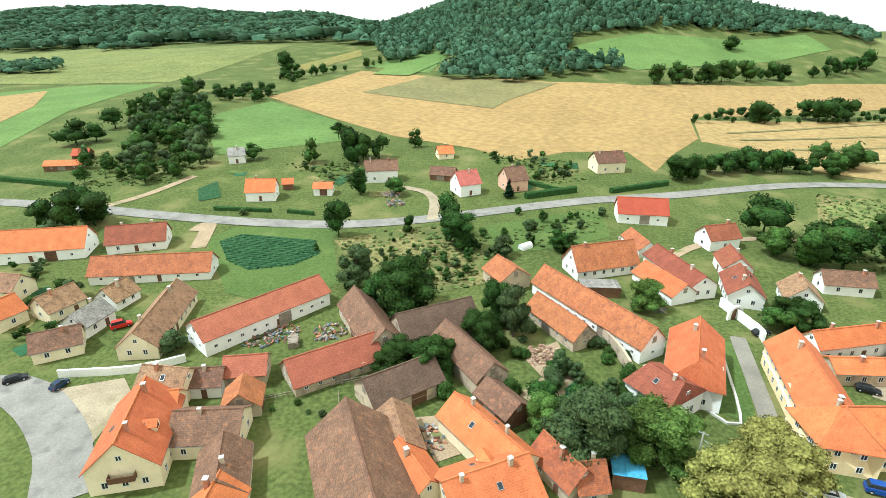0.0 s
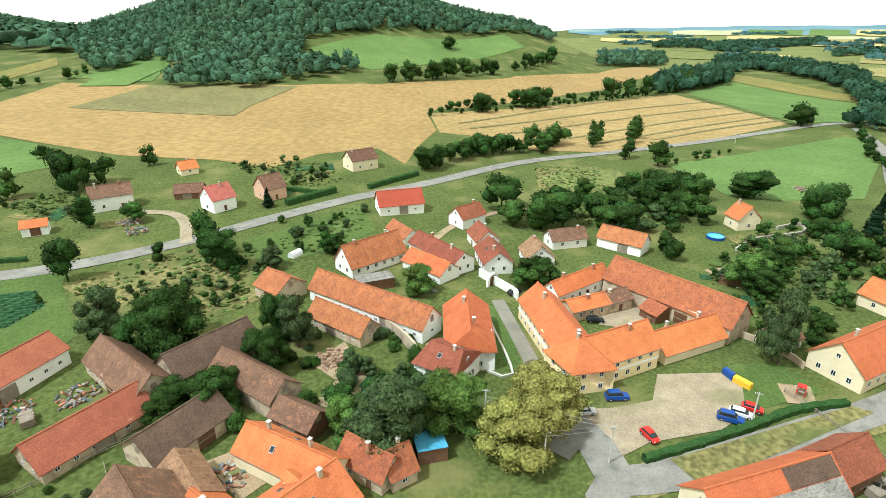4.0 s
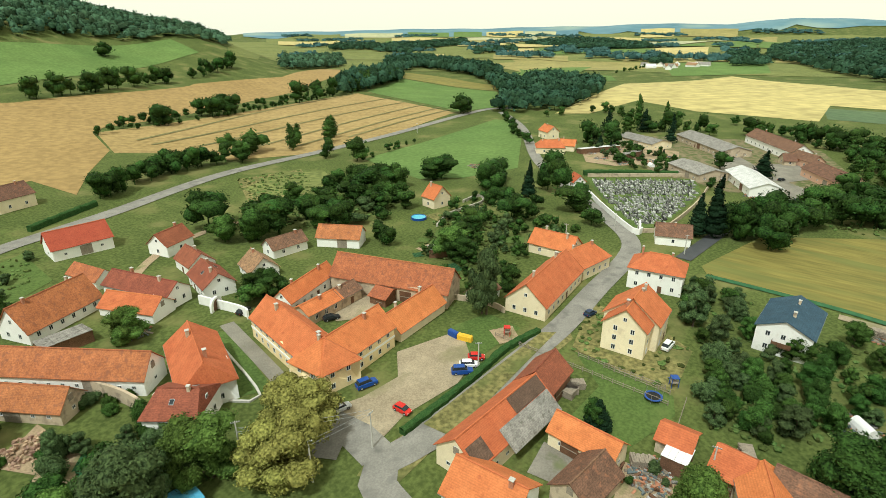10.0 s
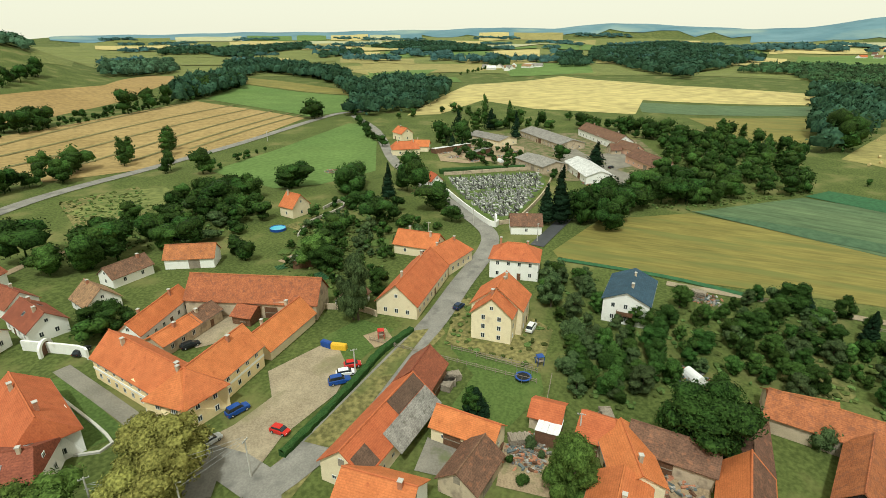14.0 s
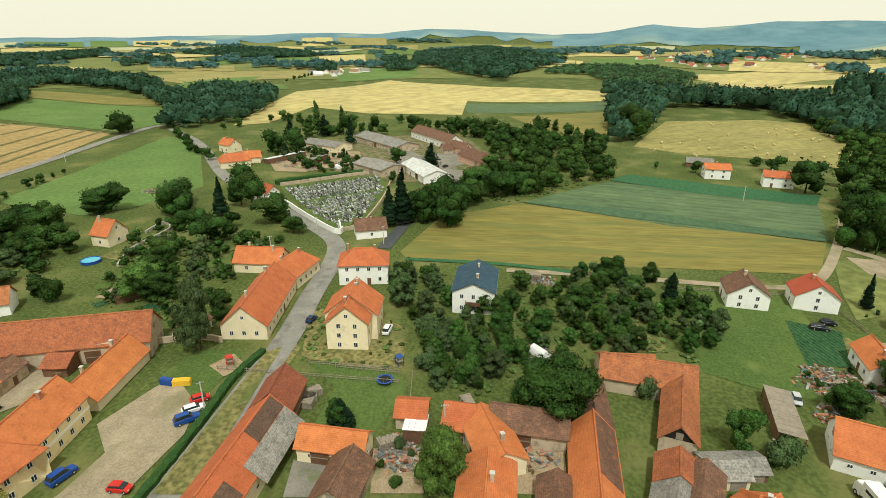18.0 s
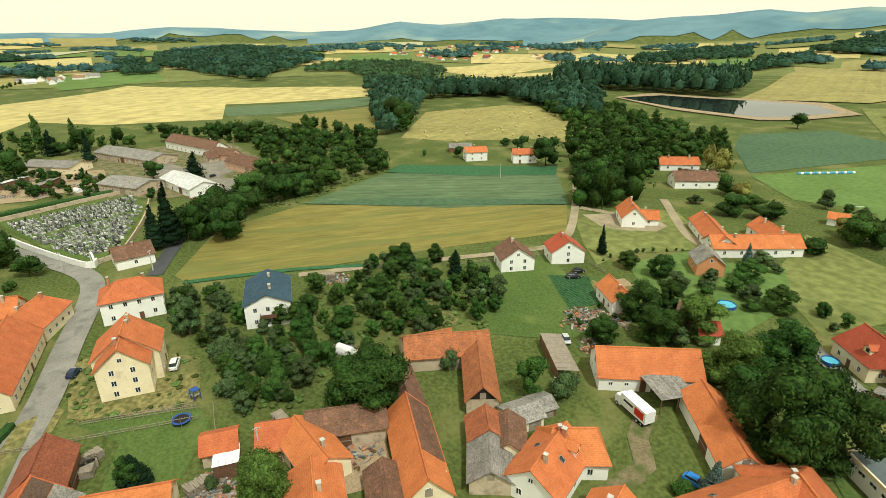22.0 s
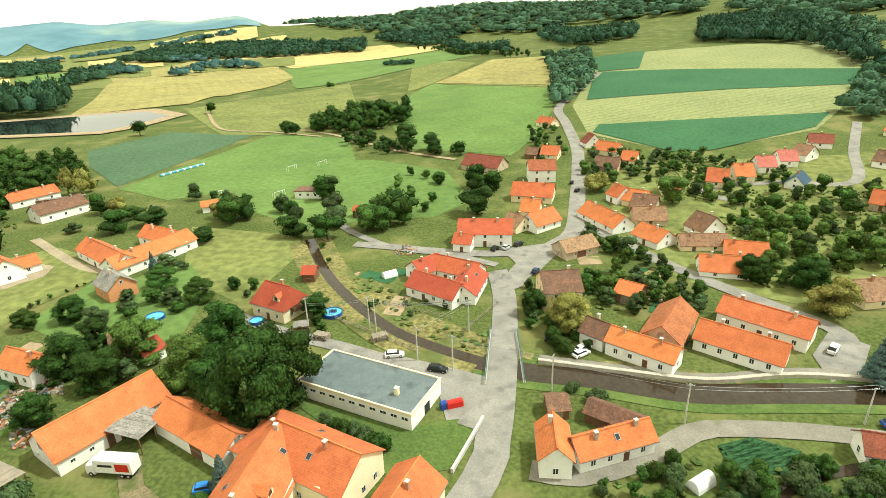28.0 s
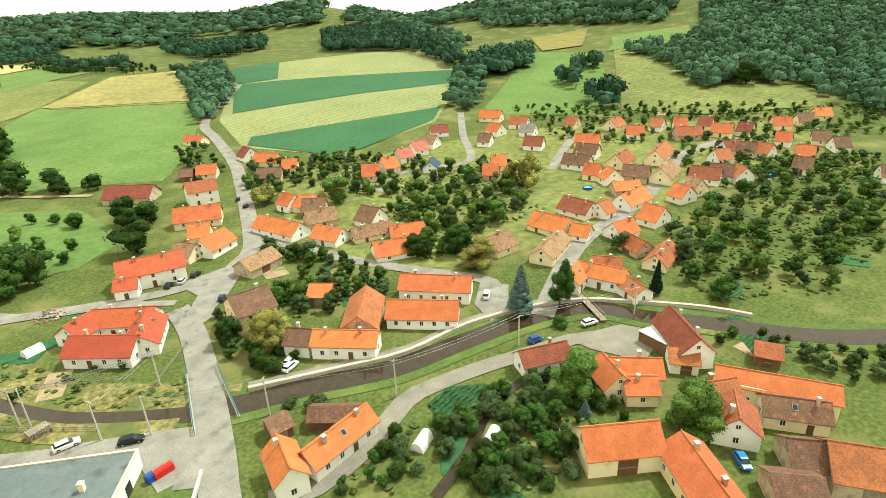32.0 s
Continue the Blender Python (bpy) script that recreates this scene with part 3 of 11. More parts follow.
def house(x, y, deg, l, w, e, h, tiles, wall, hip=0.0, kind="house", rows=1, sheets=(), dormers=(), balconies=()):
    """A house or barn: centre, direction of the ridge, length, width, eaves and ridge height."""
    root = new(kind)
    root.matrix_basis = pose(x, y, ground_at(x, y), 0, 0, deg)
    FOOTPRINTS.append((x, y, deg, l, w))
    far = math.hypot(x, y) > 165
    tagged(root, f"{WALL_WORD[wall]} {kind} with a {ROOF_WORD[tiles]} {'hipped' if hip and max(hip if isinstance(hip, tuple) else (hip,)) > 0.3 else 'gable'} roof", kind,
           {"house": "village houses", "barn": "farm barns", "shed": "small sheds"}.get(kind, ""))
    v, f = gable_wall(l, w, e, h, hip)
    piece("wall", mesh_of("wall", v, f, ["wall_" + wall]), root)
    v, f, c = roof_slab(l, w, e, h, hip)
    piece("roof", mesh_of("roof", v, f, ["roof_" + tiles]), root)
    if kind != "shed" and tiles not in ("grey", "white", "blue"):
        v = [(u, y, h + z) for u in (-c[0], c[1]) for y, z in ((-0.2, -0.02), (-0.1, 0.16), (0.1, 0.16), (0.2, -0.02))]
        f = [(0, 4, 5, 1), (1, 5, 6, 2), (2, 6, 7, 3), (0, 1, 2, 3), (7, 6, 5, 4)]
        piece("ridge_cap", mesh_of("ridge_cap", v, f, ["roof_" + tiles]), root)
    slope = (h - e) / (w / 2)
    for s, u0, u1, x0, x1, skin in sheets:
        add_sheet(root, s, u0 * w / 2, u1 * w / 2, x0, x1, h, slope, skin)
    for s, xx in dormers:
        add_dormer(root, s, xx, w, h, slope, tiles, wall)
    for s, z in balconies:
        add_balcony(root, s * l / 2, s, z)
    if kind == "manor":
        for z0, z1 in ((e * 0.5 - 0.1, e * 0.5 + 0.45), (e - 0.55, e - 0.1)):
            for s in (-1, 1):
                box("cornice", -l / 2 - 0.1, min(s * w / 2, s * (w / 2 + 0.1)), z0, l / 2 + 0.1, max(s * w / 2, s * (w / 2 + 0.1)), z1, "wall_white", root, label="white plaster cornice")
    if kind in ("house", "manor") and not far and w < 14 and rng.random() < 0.2:
        tilt = math.degrees(math.atan(slope))
        v, f = box_data(-0.45, -0.6, -0.05, 0.45, 0.6, 0.12)
        for s in (-1, 1):
            for xx in ((-0.18 * l, 0.12 * l) if kind == "manor" else (rng.uniform(-0.2, 0.2) * l,)):
                yy = s * w * 0.24
                ob = piece("skylight", mesh_of("skylight", v, f, ["metal_grey"]), root, pose(xx, yy, h + 0.02 - slope * abs(yy), -s * tilt))
                box("pane", -0.36, -0.5, 0.12, 0.36, 0.5, 0.14, "glass", ob)
    if kind in ("house", "manor"):
        for i in range(1 if l < 13 else 2):
            cx = l * (rng.uniform(-0.32, 0.32) if l < 13 else (-0.28, 0.26)[i] + rng.uniform(-0.05, 0.05))
            cy = rng.choice((-1, 1)) * rng.uniform(0.4, 1.0)
            s = rng.uniform(0.26, 0.36)
            mat = rng.choice(("wall_tanwall", "brick", "wall_tanwall", "brick", "wall_tanwall"))
            st = box("chimney", cx - s, cy - s, h - slope * (abs(cy) + s) - 0.3, cx + s, cy + s, h + rng.uniform(0.6, 1.1), mat, root)
            top = max(p.co.z for p in st.data.vertices)
            box("chimney_cap", cx - s - 0.08, cy - s - 0.08, top, cx + s + 0.08, cy + s + 0.08, top + 0.12, "concrete", st)
        if not far:
            for s in (-1, 1):
                yy = s * (w / 2 + 0.5)
                zz = e - 0.45 * slope - 0.06
                box("gutter", -l / 2 - 0.4, min(yy, yy - s * 0.13), zz - 0.1, l / 2 + 0.4, max(yy, yy - s * 0.13), zz, "metal_grey", root)
    if rows:
        ww, wh = (1.0, 1.3) if kind in ("house", "manor") else (0.9, 0.8)
        gap = 3.0 if not far else 5.0
        n = max(1, int((l - 1.6) / gap))
        storey = e / rows
        for r in range(rows):
            z = storey * r + min(1.75, storey * 0.56)
            for s in (-1, 1):
                for i in range(n):
                    xx = (i - (n - 1) / 2) * (l - 1.6) / n
                    if r == 0 and s == (1 if deg % 2 > 1 else -1) and i == n // 2:
                        continue
                    add_window(root, xx, s * w / 2, z, 180 if s < 0 else 0, ww, wh, not far)
            k = max(1, int((w - 2) / (3.0 if not far else 4.5)))
            for s in (-1, 1):
                for i in range(k):
                    yy = (i - (k - 1) / 2) * (w - 2) / k
                    add_window(root, s * l / 2, yy, z, 90 if s < 0 else -90, ww, wh, not far)
        if (hip if isinstance(hip, float) else 0.5) < 0.3 and h - e > 2.6:
            for s in (-1, 1):
                add_window(root, s * l / 2, 0, e + (h - e) * 0.36, 90 if s < 0 else -90, 0.9, 1.0, not far)
        s = 1 if deg % 2 > 1 else -1
        xx = 0.0 if n % 2 else -(l - 1.6) / n / 2 + (l - 1.6) / n
        xx = (n // 2 - (n - 1) / 2) * (l - 1.6) / n
        box("door", xx - 0.55, min(s * w / 2 - 0.05, s * w / 2 + 0.06), 0.0, xx + 0.55, max(s * w / 2 - 0.05, s * w / 2 + 0.06), 2.1, "wood_door", root)
    if kind in ("barn", "garage", "shed"):
        big = min(3.4, l * 0.4), min(3.2, e - 0.3)
        for s in (-1, 1):
            xx = rng.uniform(-0.2, 0.2) * l
            y0 = s * w / 2
            door = box("barn_door", xx - big[0] / 2, min(y0, y0 + s * 0.08), 0, xx + big[0] / 2, max(y0, y0 + s * 0.08), big[1],
                       "wood_door" if rng.random() < 0.6 else "wood_old", root)
            if not far:
                box("brace", xx - big[0] / 2 + 0.1, min(y0 + s * 0.08, y0 + s * 0.13), big[1] * 0.5 - 0.08, xx + big[0] / 2 - 0.1,
                    max(y0 + s * 0.08, y0 + s * 0.13), big[1] * 0.5 + 0.08, "wood_old", door)
        for s in (-1, 1):
            if h - e > 2 and not far:
                x0 = s * l / 2
                box("hatch", min(x0, x0 + s * 0.07), -0.6, e + 0.2, max(x0, x0 + s * 0.07), 0.6, e + 1.6, "wood_old", root)
    return root


def far_house(x, y, deg, l, tiles):
    """A small house of the far town: walls and gable roof only."""
    w, e, h = min(12.0, l * 0.75), 1.8, 7.6
    root = new("house")
    root.matrix_basis = pose(x, y, ground_at(x, y) + 0.6, 0, 0, deg)
    tagged(root, f"pale far house with a {ROOF_WORD[tiles]} roof", "house", "houses of the far town")
    v, f = gable_wall(l, w, e + 1.5, h, 0.0)
    piece("wall", mesh_of("wall", v, f, ["wall_white"]), root)
    v, f, c = roof_slab(l, w, e + 1.5, h, 0.0)
    piece("roof", mesh_of("roof", v, f, ["roof_" + tiles]), root)


# ---- trees ----
def blob(nv, seed, jitter=0.25):
    bm = bmesh.new()
    bmesh.ops.create_icosphere(bm, subdivisions=nv, radius=1.0)
    r = random.Random(seed)
    off = Vector((r.uniform(0, 50), r.uniform(0, 50), r.uniform(0, 50)))
    for q in bm.verts:
        q.co *= 1 + jitter * noise.noise(q.co * 1.7 + off) * 1.6 + r.uniform(-jitter, jitter) * 0.35
    v = np.array([tuple(q.co) for q in bm.verts])
    f = [tuple(q.index for q in face.verts) for face in bm.faces]
    bm.free()
    return v, f


def tree_proto(name, seed, leafm, shape, leaves=1500, size=0.05, trunk=True):
    """A unit tree, 1 high and 1 wide: tapered trunk with limbs, crown of small leaf clumps with gaps."""
    r = random.Random(seed)
    root = new(name)
    lobes = []
    if shape == "spruce":
        for i in range(16):
            z = 0.12 + 0.84 * i / 15
            for k in range(6):
                a = r.uniform(0, 6.283)
                rad = 0.40 * (1 - z) + 0.02
                lobes.append((math.cos(a) * rad * 0.75, math.sin(a) * rad * 0.75, z, 0.20 * (1 - z) + 0.035, 0.05))
    elif shape == "poplar":
        for i in range(14):
            z = 0.16 + 0.8 * i / 13
            rad = 0.30 * math.sin(min(1, (1.05 - z) * 1.5) * 1.57)
            a = r.uniform(0, 6.283)
            lobes.append((math.cos(a) * rad * 0.5, math.sin(a) * rad * 0.5, z, max(0.08, rad * 0.75), 0.09))
    elif shape == "bush":
        for i in range(9):
            a, q = r.uniform(0, 6.283), r.uniform(0, 0.30)
            lobes.append((math.cos(a) * q, math.sin(a) * q, r.uniform(0.25, 0.62), r.uniform(0.2, 0.32), r.uniform(0.2, 0.34)))
    else:
        base = 0.13 if shape == "round" else 0.22
        for i in range(27):
            a, q = r.uniform(0, 6.283), 0.38 * math.sqrt(r.random())
            z = base + (0.92 - base) * r.random()
            keep = 1 - abs((z - 0.48) / 0.52) ** 2.4
            q *= max(0.25, keep)
            lobes.append((math.cos(a) * q, math.sin(a) * q, z, r.uniform(0.12, 0.20), r.uniform(0.09, 0.15)))
    if trunk:
        bm = bmesh.new()
        top = 0.85 if shape in ("spruce", "poplar") else 0.6
        base_r = 0.035
        bmesh.ops.create_cone(bm, cap_ends=True, segments=8, radius1=base_r, radius2=0.012, depth=top + 0.03, matrix=Matrix.Translation((0, 0, top / 2 - 0.015)))
        for lx, ly, lz, *_ in lobes[::3]:
            a, b = Vector((0, 0, max(0.15, lz - 0.28))), Vector((lx, ly, lz))
            d = b - a
            m = Matrix.Translation((a + b) / 2) @ d.to_track_quat("Z", "Y").to_matrix().to_4x4()
            bmesh.ops.create_cone(bm, cap_ends=False, segments=5, radius1=0.014, radius2=0.005, depth=d.length, matrix=m)
        me = bpy.data.meshes.new("trunk")
        bm.to_mesh(me)
        bm.free()
        me.materials.append(MATS["bark"])
        piece("trunk", me, root)
    V, F = [], []
    for i, (lx, ly, lz, rw, rh) in enumerate(lobes):
        v, f = blob(2, seed * 31 + i, 0.3)
        k = len(V)
        V += (v * (rw * 0.80, rw * 0.80, rh * 0.80) + (lx, ly, lz)).tolist()
        F += [tuple(j + k for j in q) for q in f]
    per = leaves // len(lobes)
    for lx, ly, lz, rw, rh in lobes:
        for _ in range(per):
            d = Vector((r.gauss(0, 1), r.gauss(0, 1), r.gauss(0.15, 1))).normalized()
            rad = r.uniform(0.78, 1.14)
            c = Vector((lx + d.x * rw * rad, ly + d.y * rw * rad, lz + d.z * rh * rad))
            nrm = (d + Vector((r.uniform(-.7, .7), r.uniform(-.7, .7), r.uniform(-.4, .9)))).normalized()
            t = nrm.orthogonal().normalized()
            t = (t * math.cos(r.uniform(0, 6.28)) + nrm.cross(t) * math.sin(r.uniform(0, 6.28))).normalized()
            u = nrm.cross(t)
            s = size * r.uniform(0.6, 1.25)
            k = len(V)
            V += [tuple(c - t * s), tuple(c + u * s * 1.1), tuple(c + t * s + nrm * s * 0.3)]
            F.append((k, k + 1, k + 2))
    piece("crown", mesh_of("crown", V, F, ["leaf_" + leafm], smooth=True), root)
    root.matrix_basis = pose(0, 0, -400)
    return root


PROTO = {}
WORDS = {"oak": ("broad dark green deciduous tree", "tree"), "ash": ("tall green deciduous tree with loose crown", "tree"), "maple": ("bright green rounded tree", "tree"),
         "linden": ("large linden in pale yellow bloom", "tree"), "apple": ("small green orchard fruit tree", "tree"), "willow": ("grey-green silvery willow tree", "tree"),
         "spruce": ("dark green conical spruce tree", "tree"), "blue_spruce": ("blue-grey conical spruce tree", "tree"), "poplar": ("slim upright green poplar tree", "tree"),
         "bush": ("rounded green garden shrub", "shrub"), "thicket": ("dense dark green shrub", "shrub")}


def protos():
    for key, args in {"oak": (3, "dark", "round", 7600, 0.021), "oak2": (13, "dark", "round", 7600, 0.021), "ash": (4, "mid", "tall", 6000, 0.022), "ash2": (14, "mid", "round", 7600, 0.021),
                      "maple": (5, "light", "round", 7600, 0.021), "linden": (6, "linden", "round", 6500, 0.022),
                      "apple": (7, "mid", "round", 3600, 0.03), "apple2": (17, "silver", "round", 3600, 0.03), "willow": (8, "silver", "tall", 6000, 0.022),
                      "spruce": (9, "needle", "spruce", 2600, 0.030), "blue_spruce": (10, "blue", "spruce", 2600, 0.030),
                      "poplar": (11, "mid", "poplar", 2400, 0.03), "bush": (12, "mid", "bush", 1300, 0.055), "bush2": (22, "silver", "bush", 1300, 0.055), "thicket": (15, "dark", "bush", 1300, 0.055)}.items():
        PROTO[key] = args


USED, WAITING = {}, []
TREES_KEPT, SHRUBS_KEPT = 300, 130


def tree(kind, x, y, h, w):
    """One tree or shrub of that height and width; all are set out at the end, the near ones as things."""
    if w > 19.5 and math.hypot(x, y) < 330:
        a = rng.uniform(0, 6.283)
        for k in range(3):  # a broad crown is three trees grown together
            b = a + k * 2.094
            tree(kind, x + math.cos(b) * w * 0.27, y + math.sin(b) * w * 0.27, h * rng.uniform(0.62, 0.86), w * rng.uniform(0.46, 0.6))
        return
    WAITING.append((math.hypot(x, y), kind, x, y, h, w, rng.random(), rng.uniform(0, 6.283)))


def far_crown(kind, r, fine=1):
    """A light crown for trees seen only from far off: lobes with a fringe of leaf clumps."""
    seed, leafm, shape, *_ = PROTO[kind]
    V, F = [], []
    n = 10 if shape in ("spruce", "poplar") else 7
    for i in range(n):
        if shape == "spruce":
            z = 0.14 + 0.8 * i / (n - 1)
            c, s = (r.uniform(-.04, .04), r.uniform(-.04, .04), z), (0.42 * (1.02 - z), 0.42 * (1.02 - z), 0.09)
        elif shape == "poplar":
            z = 0.18 + 0.74 * i / (n - 1)
            c, s = (r.uniform(-.08, .08), r.uniform(-.08, .08), z), (0.26 * math.sin((1.08 - z) * 2.4), 0.26 * math.sin((1.08 - z) * 2.4), 0.1)
        else:
            a, q = r.uniform(0, 6.283), r.uniform(0.0, 0.28)
            low = 0.22 if shape == "bush" else 0.24
            c, s = (math.cos(a) * q, math.sin(a) * q, r.uniform(low, 0.76)), (r.uniform(0.19, 0.31),) * 2 + (r.uniform(0.15, 0.24),)
        v, f = blob(fine, r.randrange(10 ** 6), 0.32)
        k = len(V)
        V += (v * (0.88 * s[0], 0.88 * s[1], 0.88 * s[2]) + c).tolist()
        F += [tuple(j + k for j in q) for q in f]
        for _ in range(80 if fine == 2 else 26):
            d = Vector((r.gauss(0, 1), r.gauss(0, 1), r.gauss(0.2, 1))).normalized()
            p = Vector((c[0] + d.x * s[0] * 1.06, c[1] + d.y * s[1] * 1.06, c[2] + d.z * s[2] * 1.06))
            t = Vector((r.gauss(0, 1), r.gauss(0, 1), r.gauss(0, 1))).normalized()
            u = t.orthogonal().normalized()
            e = (0.036 if fine == 2 else 0.05) * r.uniform(0.6, 1.3)
            k = len(V)
            V += [tuple(p - t * e), tuple(p + u * e), tuple(p + t * e)]
            F.append((k, k + 1, k + 2))
    if shape != "bush":
        k = len(V)
        V += [(0.03, 0, -0.02), (-0.015, 0.026, -0.02), (-0.015, -0.026, -0.02), (0, 0, 0.6)]
        F += [(k, k + 1, k + 3), (k + 1, k + 2, k + 3), (k + 2, k, k + 3)]
    return np.array(V), F


def plant_all():
    grow_weeds()
    spots = [(q[2], q[3]) for q in WAITING]
    tall, low = is_clear(spots, -1.6), is_clear(spots, 0.3)
    good = [a if q[4] > 4.5 else b for q, a, b in zip(WAITING, tall, low)]
    WAITING[:] = sorted(q for q, ok in zip(WAITING, good) if ok)
    kept = {"tree": 0, "shrub": 0}
    rest = {}
    for dist, kind, x, y, h, w, pick, turn in WAITING:
        word, cat = WORDS[kind]
        alt = kind + "2"
        key = alt if alt in PROTO and pick < 0.45 else kind
        m = Matrix.Translation((x, y, ground_at(x, y) - 0.05)) @ Matrix.Rotation(turn, 4, "Z") @ Matrix.Diagonal((w, w, h, 1))
        if kept[cat] >= (TREES_KEPT if cat == "tree" else SHRUBS_KEPT):
            rest.setdefault((cat, key, 2 if dist < 270 and cat == "tree" else 1), []).append(m)
            continue
        kept[cat] += 1
        if key not in USED:
            a = PROTO[key]
            ob = tree_proto(cat, a[0], a[1], a[2], a[3], a[4], cat == "tree")
            tagged(ob, word, cat, "village trees" if cat == "tree" else "garden shrubs")
            USED[key] = ob
        else:
            ob = copy_thing(USED[key], Matrix.Identity(4))
        ob.matrix_basis = m
    r = random.Random(5)
    for (cat, key, fine), ms in rest.items():
        shapes = [far_crown(key, r, fine) for _ in range(5)]
        V, F, k = [], [], 0
        for m in ms:
            v, f = r.choice(shapes)
            M = np.array(m)
            q = v @ M[:3, :3].T + M[:3, 3]
            V.append(q)
            F += [tuple(i + k for i in t) for t in f]
            k += len(q)
        name = "distant_trees" if cat == "tree" else "distant_shrubs"
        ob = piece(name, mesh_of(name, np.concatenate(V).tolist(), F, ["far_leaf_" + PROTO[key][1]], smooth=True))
        tagged(ob, f"scattered distant {cat}s among gardens and fields", cat + "s", kind="stuff")


def inside(p, poly):
    x, y = p
    hit = False
    for (ax, ay), (bx, by) in zip(poly, poly[1:] + poly[:1]):
        if (ay > y) != (by > y) and x < (bx - ax) * (y - ay) / (by - ay) + ax:
            hit = not hit
    return hit


CLUMP = [blob(1, s, 0.35) for s in range(8)]
CLUMP_FAR = []
for seed in range(8):
    bm0 = bmesh.new()
    bmesh.ops.create_icosphere(bm0, subdivisions=1, radius=1.0)
    r0 = random.Random(seed)
    V0 = np.array([tuple(q.co * r0.uniform(0.75, 1.2)) for q in bm0.verts])
    CLUMP_FAR.append((V0, [tuple(q.index for q in t.verts) for t in bm0.faces if t.calc_center_median().z > -0.45]))
    bm0.free()


def wood(pts, spacing, h, label="dense dark green mixed woodland", mat="leaf_wood", seed=1, name="woodland"):
    """A wood that is never seen tree by tree: many uneven crowns fringed with leaf clumps, in one sheet."""
    r = random.Random(seed)
    xs, ys = [p[0] for p in pts], [p[1] for p in pts]
    h = h * 1.3 if mat == "leaf_valley" else h
    P = []
    for gx in np.arange(min(xs), max(xs), spacing):
        for gy in np.arange(min(ys), max(ys), spacing):
            p = (gx + r.uniform(-0.5, 0.5) * spacing, gy + r.uniform(-0.5, 0.5) * spacing)
            if inside(p, pts):
                P.append(p)
    if not P:
        return None
    units = []
    for k in range(10):
        v, f = CLUMP_FAR[k % len(CLUMP_FAR)]
        v, f = v.copy(), list(f)
        pointed = k in (2, 6)
        if pointed:
            v[:, :2] *= (1.05 - 0.45 * (v[:, 2:] + 1))
        leaves = []
        for _ in range(18):
            d = Vector((r.gauss(0, 1), r.gauss(0, 1), r.gauss(0.5, 0.9))).normalized()
            t = Vector((r.gauss(0, 1), r.gauss(0, 1), r.gauss(0, 1))).normalized()
            u, e = t.orthogonal().normalized(), 0.26 * r.uniform(0.6, 1.3)
            c = d * r.uniform(0.85, 1.15)
            if pointed:
                c.x *= 1.05 - 0.45 * (c.z + 1)
                c.y *= 1.05 - 0.45 * (c.z + 1)
            leaves += [tuple(c - t * e), tuple(c + u * e), tuple(c + t * e)]
        n = len(v)
        f += [(n + i, n + i + 1, n + i + 2) for i in range(0, len(leaves), 3)]
        units.append((np.vstack([v, np.array(leaves)]), np.array(f)))
    Z = terrain(np.array([p[0] for p in P]), np.array([p[1] for p in P]))
    V, F, k = [], [], 0
    for p, z in zip(P, Z):
        v, f = units[r.randrange(10)]
        a = r.uniform(0, 6.283)
        ca, sa = math.cos(a), math.sin(a)
        hh, rw = h * r.uniform(0.65, 1.2), spacing * r.uniform(0.45, 0.78)
        q = (v @ np.array([[ca, sa, 0], [-sa, ca, 0], [0, 0, 1]])) * (rw, rw, hh * 0.42) + (p[0], p[1], z + hh * 0.55)
        V.append(q)
        F.append(f + k)
        k += len(q)
    V, F = np.concatenate(V), np.concatenate(F)
    me = bpy.data.meshes.new(name)
    me.vertices.add(len(V))
    me.vertices.foreach_set("co", V.ravel())
    me.loops.add(F.size)
    me.loops.foreach_set("vertex_index", F.ravel())
    me.polygons.add(len(F))
    me.polygons.foreach_set("loop_start", np.arange(0, F.size, 3))
    me.update(calc_edges=True)
    me.polygons.foreach_set("use_smooth", np.ones(len(F), bool))
    me.materials.append(MATS[mat])
    return tagged(piece(name, me), label, "woodland", kind="stuff")


WEEDS = []


def weedy(pts, per, seed):
    """Marks where tall herbs and tufts grow inside an outline."""
    r = random.Random(seed)
    xs, ys = [p[0] for p in pts], [p[1] for p in pts]
    if min(math.hypot(*p) for p in pts) > 330:
        return
    for _ in range(int((max(xs) - min(xs)) * (max(ys) - min(ys)) / per)):
        p = (r.uniform(min(xs), max(xs)), r.uniform(min(ys), max(ys)))
        if inside(p, pts) and len(WEEDS) < 22000:
            WEEDS.append(p)


def grow_weeds():
    """All low herbs and grass tufts, too many to count, in one sheet."""
    r = random.Random(77)
    V, F = [], []
    spots = [p for p, ok in zip(WEEDS, is_clear(WEEDS)) if ok]
    for x, y in spots[:9000]:
        z, s, tall = ground_at(x, y) + 0.05, r.uniform(0.35, 1.0), r.uniform(0.25, 0.9)
        k = len(V)
        m = 5
        ring = [(x + math.cos(6.283 * i / m) * s * r.uniform(0.7, 1.2), y + math.sin(6.283 * i / m) * s * r.uniform(0.7, 1.2), z + tall * r.uniform(0.3, 0.8)) for i in range(m)]
        foot = [(x + (a - x) * 0.75, y + (b - y) * 0.75, z - 0.1) for a, b, c in ring]
        V += ring + foot + [(x + r.uniform(-.2, .2), y + r.uniform(-.2, .2), z + tall)]
        for i in range(m):
            j = (i + 1) % m
            F += [(k + i, k + j, k + 2 * m), (k + m + i, k + m + j, k + j, k + i)]
    ob = piece("weeds", mesh_of("weeds", V, F, ["weeds"]))
    tagged(ob, "tall herbs and rough tufts on waste ground and in gardens", "weeds", kind="stuff")


